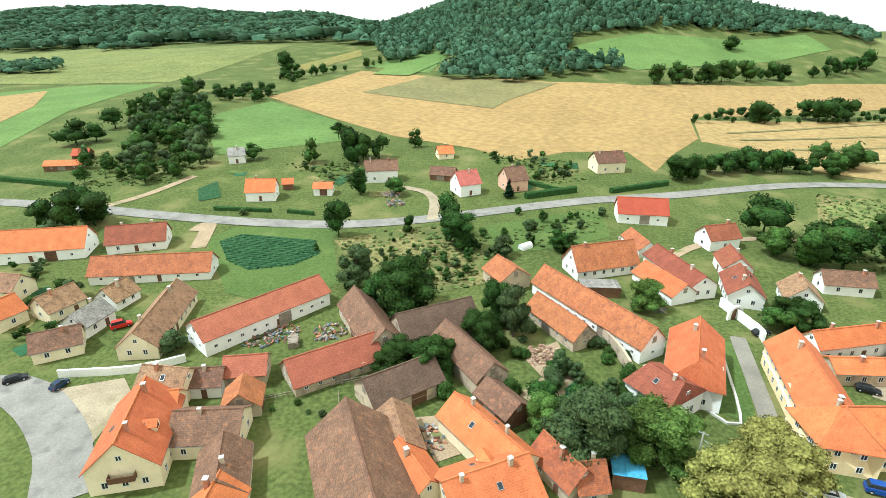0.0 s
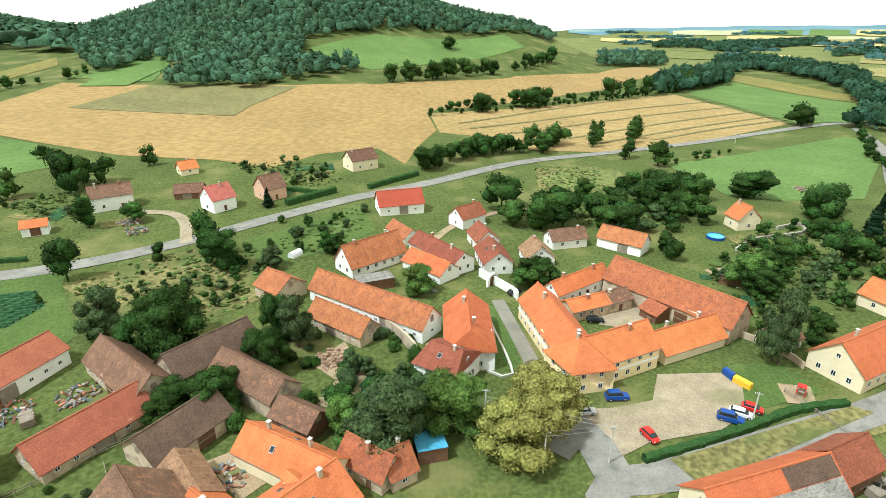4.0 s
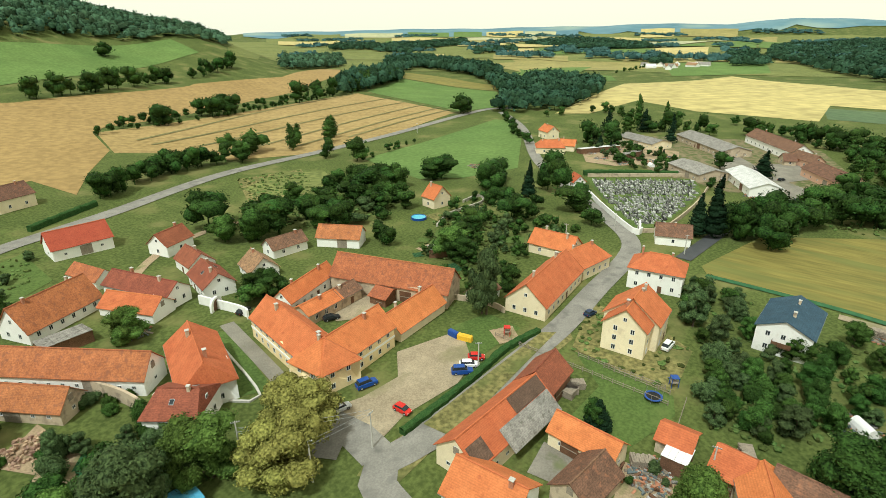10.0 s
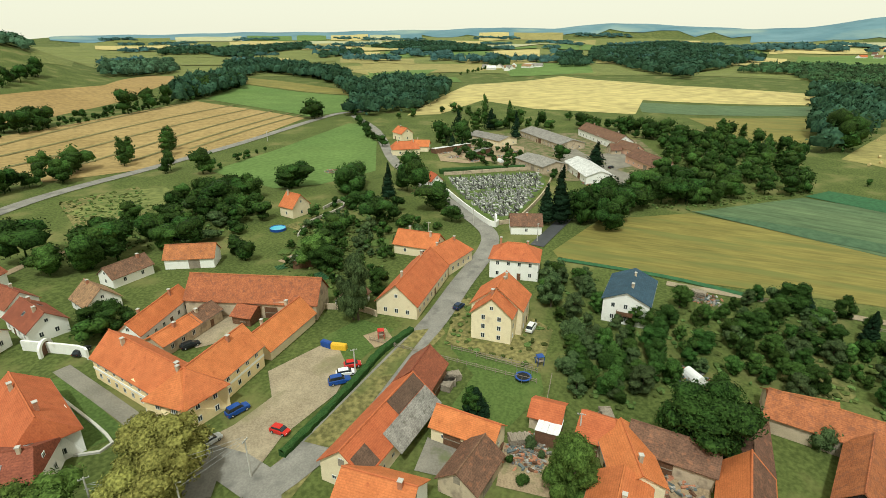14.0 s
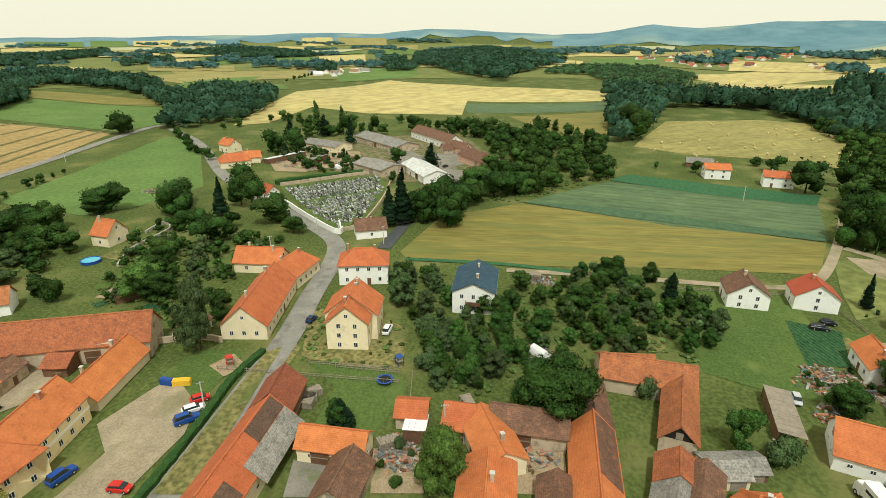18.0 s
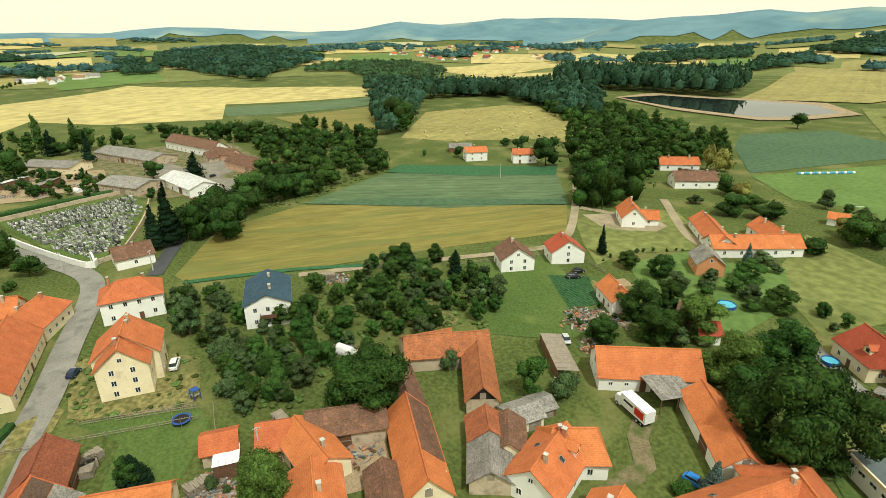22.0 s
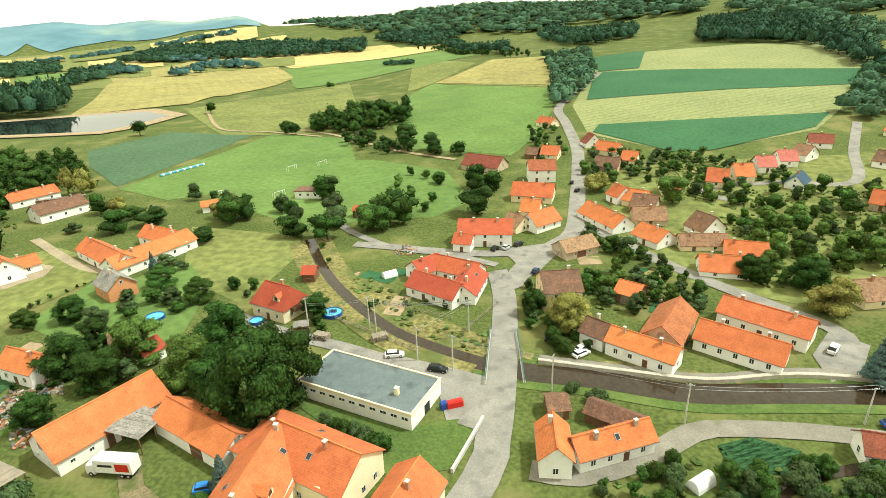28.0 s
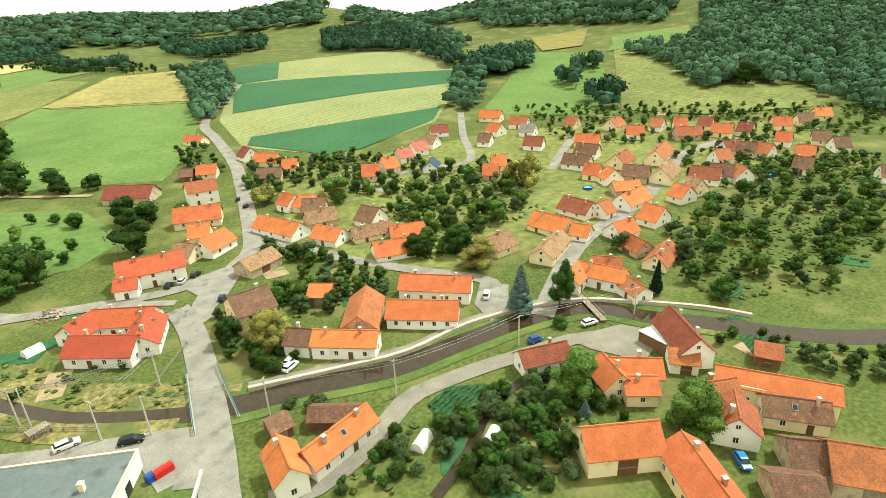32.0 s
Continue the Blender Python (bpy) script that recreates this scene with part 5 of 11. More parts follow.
ribbon("road", [(-135.8, 199.9), (-123.1, 216.4), (-113.2, 240.8)], 4, "dirt", 0.14, "dirt lane between gardens")
ribbon("road", [(-4.0, 189.0), (-3.7, 210.3), (-9.4, 222.0), (-23.1, 227.8)], 4, "gravel", 0.18, "curved gravel drive")
ribbon("road", [(-86.9, 177.4), (-84.6, 185.2), (-80.1, 163.3)], 5, "dirt", 0.14, "dirt farm track")
ribbon("road", [(70.7, 111.9), (65.1, 92.5), (60.9, 79.2), (53.3, 60.5)], 3.6, "gravel_grey", 0.15, "gravel lane beside the manor")
ribbon("road", [(68.2, 154.3), (89.1, 169.2), (118.2, 174.7), (127.9, 164.5)], 3, "dirt", 0.14, "dirt path")
ribbon("road", [(49.9, 59.1), (58.6, 61.9), (56.1, 50.2)], 7, "asphalt", 0.17, "asphalt junction")
ribbon("road", [(65.5, -205.5), (51.8, -187.6), (33.0, -171.9), (13.0, -165.8), (-1.9, -157.6)], 3.2, "asphalt", 0.18, "narrow lane by the sports field")
ribbon("road", [(64.5, -70.9), (59.7, -63.9), (53.8, -60.3), (52.0, -53.1), (49.6, -45.4)], 3.8, "worn_earth", 0.13, "worn dirt drive across the farm yard")
ribbon("road", [(68.2, -123.4), (50.9, -114.6), (36.4, -109.3), (23.0, -103.6), (12.2, -99.1)], 4, "asphalt", 0.16, "lane behind the shop")
ribbon("road", [(277.9, -522.7), (219.2, -429.7), (171.3, -407.6), (119.8, -378.0)], 3, "dirt", 0.50, "farm track across the pasture")
ribbon("road", [(174.7, -180.5), (134.8, -154.3), (114.8, -151.3)], 3.5, "gravel", 0.14, "drive between houses")
ribbon("road", [(180.2, -139.8), (168.1, -146.1), (152.9, -144.3)], 4, "gravel", 0.14, "paved drive to the white house")
ribbon("stream_bank", [(66.2, -180.2), (52.6, -153.0), (39.7, -133.9), (25.6, -118.1), (14.7, -110.5), (2.4, -104.2), (-7.4, -100.5)], 15, "rough_grass", 0.10, "dry grassy bank along the stream", category='bank')
ribbon("stream_bank", [(2.4, -104.2), (-7.4, -100.5), (-23.3, -98.1), (-40.3, -94.3), (-60.3, -95.0), (-80.9, -94.7), (-96.0, -89.9), (-103.9, -78.3), (-112.9, -68.8), (-124.3, -54.7), (-133.2, -46.9), (-146.0, -38.8)], 12, "lawn", 0.10, "green bank below the bridge", category='bank')
ribbon("stream", [(66.2, -180.2), (52.6, -153.0), (39.7, -133.9), (25.6, -118.1), (14.7, -110.5), (2.4, -104.2), (-7.4, -100.5)], 3.4, "water", 0.12, "narrow dark brown stream", category='stream')
ribbon("stream", [(2.4, -104.2), (-7.4, -100.5), (-23.3, -98.1), (-40.3, -94.3), (-60.3, -95.0), (-80.9, -94.7), (-96.0, -89.9), (-103.9, -78.3), (-112.9, -68.8), (-124.3, -54.7), (-133.2, -46.9), (-146.0, -38.8)], 6.6, "water", 0.13, "shallow dark brown stream below the bridge", category='stream')
ribbon("river_wall", [(-10.5, -104.2), (-29.4, -100.5), (-45.1, -98.1), (-64.0, -100.7), (-84.0, -98.4), (-96.0, -94.0), (-107.2, -84.7), (-118.8, -73.0), (-124.3, -64.3)], 1.0, "stone", 0.10, "pale stone river wall", category='wall', height=0.9)
ribbon("road", [(-10.8, -105.9), (-30.0, -102.2), (-45.9, -99.8), (-65.3, -102.6), (-85.5, -100.2), (-97.6, -95.7)], 2.6, "gravel_grey", 0.18, "path on top of the river wall")
ribbon("mill_race", [(-29.9, -58.3), (-40.0, -63.9), (-50.5, -71.8), (-65.2, -75.7), (-74.1, -74.8)], 2.2, "water", 0.14, "narrow mill race between grassy banks", category='stream')
ribbon("hedge", [(62.7, 50.1), (76.1, 48.5), (89.0, 47.5), (99.6, 46.8), (110.0, 43.8)], 1.5, "hedge", 0.00, "clipped green hedge along the car park", category='hedge', height=1.4)
ribbon("hedge", [(-87.9, 198.3), (-65.6, 196.1)], 1.2, "hedge", 0.00, "clipped garden hedge", category='hedge', height=1.5)
ribbon("hedge", [(-59.0, 195.7), (-48.6, 193.6)], 1.2, "hedge", 0.00, "clipped garden hedge", category='hedge', height=1.5)
ribbon("hedge", [(33.6, 212.0), (55.8, 220.3)], 2.0, "hedge", 0.00, "thick clipped hedge by the road", category='hedge', height=2.6)
ribbon("hedge", [(70.3, 219.3), (98.7, 231.6)], 2.0, "hedge", 0.00, "thick clipped hedge by the road", category='hedge', height=2.2)
ribbon("hedge", [(-204.1, 242.4), (-161.4, 228.6)], 2.0, "hedge", 0.00, "dark garden hedge", category='hedge', height=2.2)
ribbon("hedge", [(36.3, 231.3), (51.2, 218.8)], 1.2, "hedge", 0.00, "garden hedge", category='hedge', height=1.8)
ribbon("garden_wall", [(-81.6, 95.8), (-66.2, 97.4), (-57.0, 101.5)], 0.5, "wall_white", 0.00, "white plastered garden wall", category='wall', height=1.8)
ribbon("cemetery_wall", [(248.3, 84.1), (218.1, 63.3), (193.2, 43.4), (195.7, 40.7)], 0.5, "wall_white", 0.00, "white cemetery wall", category='wall', height=2.2)
ribbon("cemetery_wall", [(195.7, 40.7), (205.6, 33.9), (257.0, 29.8), (289.7, 37.5), (262.8, 84.4)], 0.5, "wall_tanwall", 0.00, "old plastered cemetery wall", category='wall', height=1.6)
ribbon("yard_wall", [(73.6, 127.2), (76.2, 113.1), (75.5, 109.4)], 0.5, "wall_white", 0.00, "white plastered yard wall", category='wall', height=2.6)
ribbon("garden_kerb", [(63.5, 104.2), (56.1, 81.4), (51.5, 85.2)], 0.5, "concrete", 0.00, "low concrete garden kerb", category='kerb', height=0.4)
ribbon("ruin_wall", [(37.1, 114.6), (39.7, 102.3), (39.9, 95.4)], 0.6, "wall_tanwall", 0.00, "ruined bare masonry wall", category='wall', height=3.2)
ribbon("low_wall", [(1.5, -84.7), (6.6, -70.7)], 0.5, "concrete", 0.00, "low concrete wall beside the road", category='wall', height=0.9)
ribbon("yard_wall", [(105.8, 85.9), (107.8, 80.9), (113.9, 70.4), (115.9, 61.1), (114.5, 55.3)], 0.4, "wall_tanwall", 0.00, "old yard wall", category='wall', height=1.6)
ribbon("terrace_wall", [(192.0, 114.9), (203.7, 113.5), (196.1, 107.6), (175.1, 110.8), (160.0, 107.2)], 0.6, "stone", 0.00, "curved stone garden terrace wall", category='wall', height=1.2)
tree_row("thicket bush", [(39.1, -83.9), (32.4, -81.7), (25.7, -78.9), (19.3, -75.5)], 2.0, 3.4, 91)
for q in ((35.6, 107.5, 3.2), (37.6, 104.0, 2.6), (39.2, 107.0, 2.2), (36.4, 101.2, 2.8), (41.2, 103.2, 2.4)):
    tree("bush", q[0], q[1], q[2], q[2] * 1.3)
tree("oak", -35.7, 173.1, 15.1, 11.5)
tree("oak", 2.8, 177.4, 15.8, 11.9)
tree("oak", 5.2, 164.1, 13.3, 13.4)
tree("willow", -24.4, 138.4, 12.1, 11.8)
tree("oak", -9.9, 119.9, 16.4, 15.8)
tree("oak", -38.2, 269.4, 19.6, 23.1)
tree("oak", -45.5, 265.3, 18.8, 15.7)
tree("ash", -65.8, 262.8, 13.3, 11.5)
tree("oak", -206.8, 304.6, 16.6, 20.7)
tree("oak", -196.8, 307.7, 12.3, 15.4)
tree("oak", -203.2, 339.1, 14.7, 18.4)
tree("maple", 53.1, 125.0, 8.2, 10.3)
tree("oak", 39.5, 161.3, 6.2, 7.8)
tree("apple", 19.1, 158.8, 6.6, 8.2)
tree("oak", 215.5, 373.3, 14.8, 18.5)
tree("oak", 271.1, 388.8, 17.5, 21.9)
tree("oak", 292.8, 400.0, 16.4, 20.3)
tree("oak", 9.8, 104.9, 10.3, 7.8)
tree("willow", 16.8, 111.8, 13.3, 10.1)
tree("oak", -11.3, 96.6, 6.2, 7.8)
tree("oak", -2.3, 95.9, 9.8, 10.2)
tree("bush", 0.7, 89.2, 4.4, 4.6)
tree("maple", 18.1, 78.5, 8.8, 8.9)
tree("willow", 23.5, 74.3, 13.1, 12.3)
tree("willow", 27.2, 73.0, 12.9, 11.2)
tree("maple", 37.2, 70.7, 11.9, 13.9)
tree("linden", 53.9, 66.0, 12.0, 15.0)
tree("linden", 42.8, 61.9, 10.6, 13.3)
tree("oak", -135.8, 184.2, 19.7, 24.7)
tree("oak", -125.2, 183.6, 14.0, 17.5)
tree("bush", -133.3, 173.9, 6.9, 8.6)
tree("bush", -100.1, 130.2, 6.7, 8.3)
tree("poplar", -41.0, 161.5, 2.9, 3.0)
tree("oak", -11.8, 179.4, 5.9, 6.0)
tree("oak", -33.9, 216.8, 13.1, 9.6)
tree("ash", -19.8, 217.0, 8.5, 10.7)
tree("apple", -94.7, 268.0, 9.0, 11.2)
tree("ash", 186.2, 257.8, 17.0, 21.2)
tree("ash", 208.5, 269.9, 15.5, 19.4)
tree("spruce", 26.9, 213.4, 7.6, 7.0)
tree("ash", -15.0, 291.1, 11.2, 9.2)
tree("oak", -62.1, 324.9, 8.3, 10.3)
tree("bush", -62.2, 105.9, 6.3, 7.8)
tree("bush", 81.4, 115.2, 8.2, 10.2)
tree("bush", 13.9, 89.9, 4.8, 4.6)
tree("bush", 26.1, 96.5, 4.9, 3.7)
tree("bush", -75.5, 193.6, 3.3, 4.1)
tree("oak", -10.0, 125.6, 14.0, 17.4)
tree("oak", -14.9, 126.7, 10.0, 12.5)
tree("oak", 13.0, 117.0, 13.0, 8.4)
tree("oak", 8.2, 110.4, 7.9, 9.3)
tree("willow", 25.0, 96.2, 6.7, 4.9)
tree("maple", 18.9, 78.9, 6.0, 7.5)
tree("willow", 24.3, 71.7, 15.1, 15.0)
tree("maple", 34.8, 72.8, 12.4, 11.6)
tree("oak", -0.6, 99.9, 7.1, 8.4)
tree("oak", -9.6, 99.2, 7.7, 9.6)
tree("bush", -0.2, 92.5, 4.1, 5.1)
tree("maple", 52.5, 125.1, 8.5, 9.5)
tree("oak", 37.3, 161.5, 7.4, 7.5)
tree("oak", 217.9, 146.8, 10.7, 13.3)
tree("oak", 226.5, 118.3, 14.8, 18.5)
tree("maple", 138.5, 87.2, 10.7, 13.3)
# stands for a weeping birch, grown from the willow shape
tree("willow", 111.0, 58.9, 18.9, 8.9)
tree("oak", 127.4, 60.6, 7.9, 8.1)
tree("oak", 87.1, 114.3, 8.1, 10.0)
tree("oak", 135.6, 111.8, 8.1, 7.9)
tree("ash", 199.9, 281.6, 12.4, 14.4)
tree("ash", 202.0, 266.5, 13.1, 16.4)
tree("poplar", 236.4, 263.4, 14.4, 11.1)
tree("poplar", 269.4, 264.7, 15.1, 11.0)
tree("oak", 226.9, 226.6, 13.2, 8.8)
tree("oak", 215.4, 375.6, 16.1, 17.7)
tree("oak", 258.4, 392.8, 16.1, 16.8)
tree("oak", 282.5, 402.1, 16.8, 20.0)
tree("oak", 424.1, 250.3, 14.7, 18.4)
tree("oak", 252.4, 99.4, 15.9, 17.4)
tree("oak", 330.7, 663.3, 21.0, 26.2)
tree("ash", 188.1, 255.1, 14.7, 16.8)
tree("poplar", 225.6, 256.9, 15.8, 12.2)
tree("poplar", 255.9, 255.7, 16.4, 12.9)
tree("oak", 221.4, 224.0, 10.1, 8.6)
tree("ash", 226.6, 205.4, 14.0, 17.5)
tree("oak", 411.3, 247.0, 15.1, 18.8)
tree("oak", 220.2, 144.6, 12.6, 15.7)
tree("poplar", 419.4, 101.3, 24.0, 11.6)
tree("poplar", 439.3, 85.6, 18.4, 8.3)
tree("spruce", 204.7, 18.5, 22.0, 13.6)
tree("spruce", 202.6, 23.6, 15.6, 11.2)
tree("oak", 207.9, 2.2, 20.6, 22.9)
tree("oak", 229.2, -5.3, 14.0, 17.5)
tree("oak", 209.7, 14.9, 14.6, 13.8)
tree("oak", 137.3, 84.0, 9.6, 12.0)
tree("willow", 111.1, 60.3, 17.7, 9.0)
tree("bush", 165.2, 68.1, 6.4, 8.0)
tree("spruce", 306.1, 10.5, 13.6, 16.2)
tree("bush", 108.6, -16.7, 5.3, 5.3)
tree("oak", 86.5, -21.0, 14.1, 17.7)
tree("maple", 72.1, 1.3, 9.0, 10.5)
tree("spruce", 84.7, 20.6, 6.0, 6.7)
tree("linden", 45.4, 60.7, 12.2, 14.6)
tree("linden", 53.9, 69.8, 10.2, 12.1)
tree("oak", 86.8, 119.3, 7.3, 9.1)
tree("oak", 139.0, 118.4, 7.2, 8.2)
tree("spruce", 153.8, -52.6, 6.1, 7.3)
tree("apple", 144.2, -21.0, 6.4, 6.7)
tree("oak", 151.5, -49.7, 8.5, 9.1)
tree("oak", 85.5, -17.5, 13.5, 13.3)
tree("oak", 86.8, -21.7, 13.6, 10.2)
tree("maple", 68.0, 0.9, 12.6, 8.8)
tree("oak", 84.5, 21.5, 5.7, 5.0)
tree("apple", 78.6, -52.9, 9.7, 7.0)
tree("oak", 88.8, -78.4, 7.7, 8.3)
tree("oak", 84.5, -91.5, 9.5, 11.0)
tree("oak", 96.9, -107.0, 8.0, 8.5)
tree("oak", 179.6, -148.1, 24.0, 20.3)
tree("oak", 179.2, -152.3, 18.9, 17.9)
tree("poplar", 285.4, -213.3, 15.6, 11.2)
tree("poplar", 272.1, -212.2, 15.0, 8.7)
tree("poplar", 299.5, -217.8, 16.2, 9.3)
tree("oak", 274.5, -186.6, 12.6, 15.8)
tree("oak", 295.4, -179.3, 10.5, 13.1)
tree("oak", 310.6, -176.2, 7.5, 9.4)
tree("spruce", 138.4, -62.7, 8.8, 5.2)
tree("oak", 391.3, -131.9, 27.7, 34.7)
tree("oak", 217.1, 147.8, 12.4, 15.4)
tree("oak", 218.2, 117.9, 14.9, 16.1)
tree("oak", 416.2, 252.6, 18.1, 22.6)
tree("apple", 121.1, -68.1, 6.4, 6.4)
tree("apple", 129.2, -67.1, 4.2, 5.0)
tree("apple", 133.9, 12.4, 10.2, 7.9)
tree("oak", 56.5, -88.0, 12.5, 11.5)
tree("oak", 43.6, -81.0, 20.5, 18.5)
tree("linden", 201.6, -242.4, 24.0, 20.0)
tree("apple", 103.4, -198.7, 13.1, 14.7)
tree("oak", 74.1, -233.6, 11.5, 14.4)
tree("oak", 64.4, -110.6, 10.8, 13.5)
tree("spruce", 134.1, -114.4, 10.3, 4.7)
tree("oak", 187.3, -147.0, 15.6, 15.5)
tree("poplar", 194.6, -170.0, 24.0, 11.1)
tree("oak", 182.3, -169.9, 24.0, 16.1)
tree("bush", 46.6, -61.2, 3.6, 4.0)
tree("bush", 75.2, -58.6, 7.0, 6.0)
tree("bush", 94.1, -41.6, 5.8, 5.1)
tree("oak", 74.6, -228.9, 12.9, 10.4)
tree("ash", 39.0, -194.8, 15.7, 19.6)
tree("ash", 46.6, -188.8, 11.1, 12.9)
tree("willow", 59.2, -195.2, 13.6, 13.5)
tree("blue_spruce", 43.6, -64.3, 8.2, 5.0)
tree("oak", 5.5, -206.8, 14.0, 17.5)
tree("oak", 53.8, -330.2, 12.6, 15.8)
tree("oak", 32.2, -307.2, 9.4, 11.7)
tree("oak", 41.5, -87.5, 18.0, 15.5)
tree("maple", 64.0, -92.5, 12.5, 13.0)
tree("oak", 46.5, -124.0, 6.7, 8.4)
tree("linden", -19.7, -119.8, 9.4, 10.1)
tree("bush", -21.0, -91.1, 3.4, 4.2)
tree("maple", 81.8, -101.5, 11.2, 14.1)
tree("oak", 95.0, -96.5, 10.0, 12.5)
tree("oak", 59.4, -180.1, 10.6, 13.3)
tree("oak", 73.2, -183.1, 9.4, 11.8)
tree("oak", 100.5, -206.1, 10.7, 12.5)
tree("linden", 110.4, -206.3, 9.6, 11.9)
tree("blue_spruce", -78.3, -98.3, 13.7, 8.2)
tree("spruce", -84.1, -96.2, 17.6, 9.1)
tree("ash", -89.8, -96.0, 13.9, 7.7)
tree("linden", -18.6, -117.6, 10.4, 9.9)
tree("oak", -11.0, -125.6, 7.5, 7.4)
tree("linden", -148.6, -186.3, 19.1, 20.6)
tree("linden", -135.6, -234.1, 12.4, 15.6)
tree("linden", -85.0, -128.1, 10.3, 12.3)
tree("maple", -72.3, -215.2, 12.3, 14.8)
tree("oak", -74.0, -146.7, 8.0, 10.1)
tree("oak", -85.9, -141.1, 9.9, 11.2)
tree("maple", -114.3, -160.1, 9.0, 10.9)
tree("spruce", -115.4, -86.1, 10.0, 4.3)
tree("maple", -66.9, -65.3, 10.0, 10.6)
tree("maple", -77.5, -46.5, 9.6, 12.0)
tree("bush", -16.7, -94.0, 2.7, 3.3)
tree("blue_spruce", -64.0, -60.0, 3.3, 3.1)
tree("linden", -45.8, -234.0, 11.2, 13.9)
tree("oak", 4.4, -238.2, 16.8, 20.9)
tree("oak", 35.5, -205.1, 11.5, 14.4)
tree("oak", 39.3, -212.9, 10.2, 12.8)
tree("oak", -49.7, -358.8, 16.8, 21.0)
tree("oak", 53.0, -340.8, 15.7, 19.7)
tree("oak", 34.9, -320.0, 12.3, 15.4)
tree("oak", 19.1, -312.0, 7.2, 9.0)
tree("bush", -34.5, -180.4, 5.9, 7.4)
tree("bush", -42.9, -165.8, 6.9, 8.7)
tree("bush", -132.1, -113.5, 7.0, 8.8)
tree("bush", -53.6, -129.1, 4.7, 5.8)
tree("oak", -320.4, -206.6, 8.5, 7.8)
tree("oak", -412.6, -251.8, 21.0, 26.3)
grove("oak ash willow", [(-215.9, 384.3), (-201.5, 459.9), (-130.7, 310.4), (-110.7, 251.1), (-146.6, 252.9)], 11.5, 13, 3)
grove("ash apple", [(-184.8, 271.1), (-159.8, 272.9), (-113.4, 251.1), (-120.2, 230.8), (-154.7, 225.7)], 9.5, 8.5, 4)
grove("oak", [(-196.9, 729.3), (-136.8, 538.3), (-135.3, 472.7), (-192.9, 473.8), (-176.9, 420.7), (-127.0, 410.6)], 11, 9, 5)
grove("bush thicket", [(-28.7, 133.3), (12.4, 140.2), (6.5, 159.7), (-0.7, 164.1)], 6, 3, 6)
grove("thicket oak", [(-4.7, 173.4), (17.1, 178.3), (13.2, 151.4), (2.9, 159.7)], 7, 5, 7)
grove("apple", [(14.7, 173.4), (60.7, 200.7), (54.9, 178.4), (30.7, 164.0)], 9, 4, 8)
grove("apple bush", [(19.5, 281.6), (60.7, 265.9), (64.7, 235.5), (43.1, 227.5), (26.5, 261.3)], 8, 4, 9)
grove("apple bush", [(-78.5, 260.5), (-40.0, 261.5), (-16.2, 235.6), (-45.1, 227.4)], 9, 4, 10)
grove("thicket willow", [(16.3, 86.4), (36.8, 91.8), (31.5, 74.4), (17.1, 71.7)], 6, 5, 11)
tree_row("thicket oak thicket", [(178, 372), (235, 392), (300, 405), (360, 425), (420, 445), (487, 437)], 6, 7, 98)
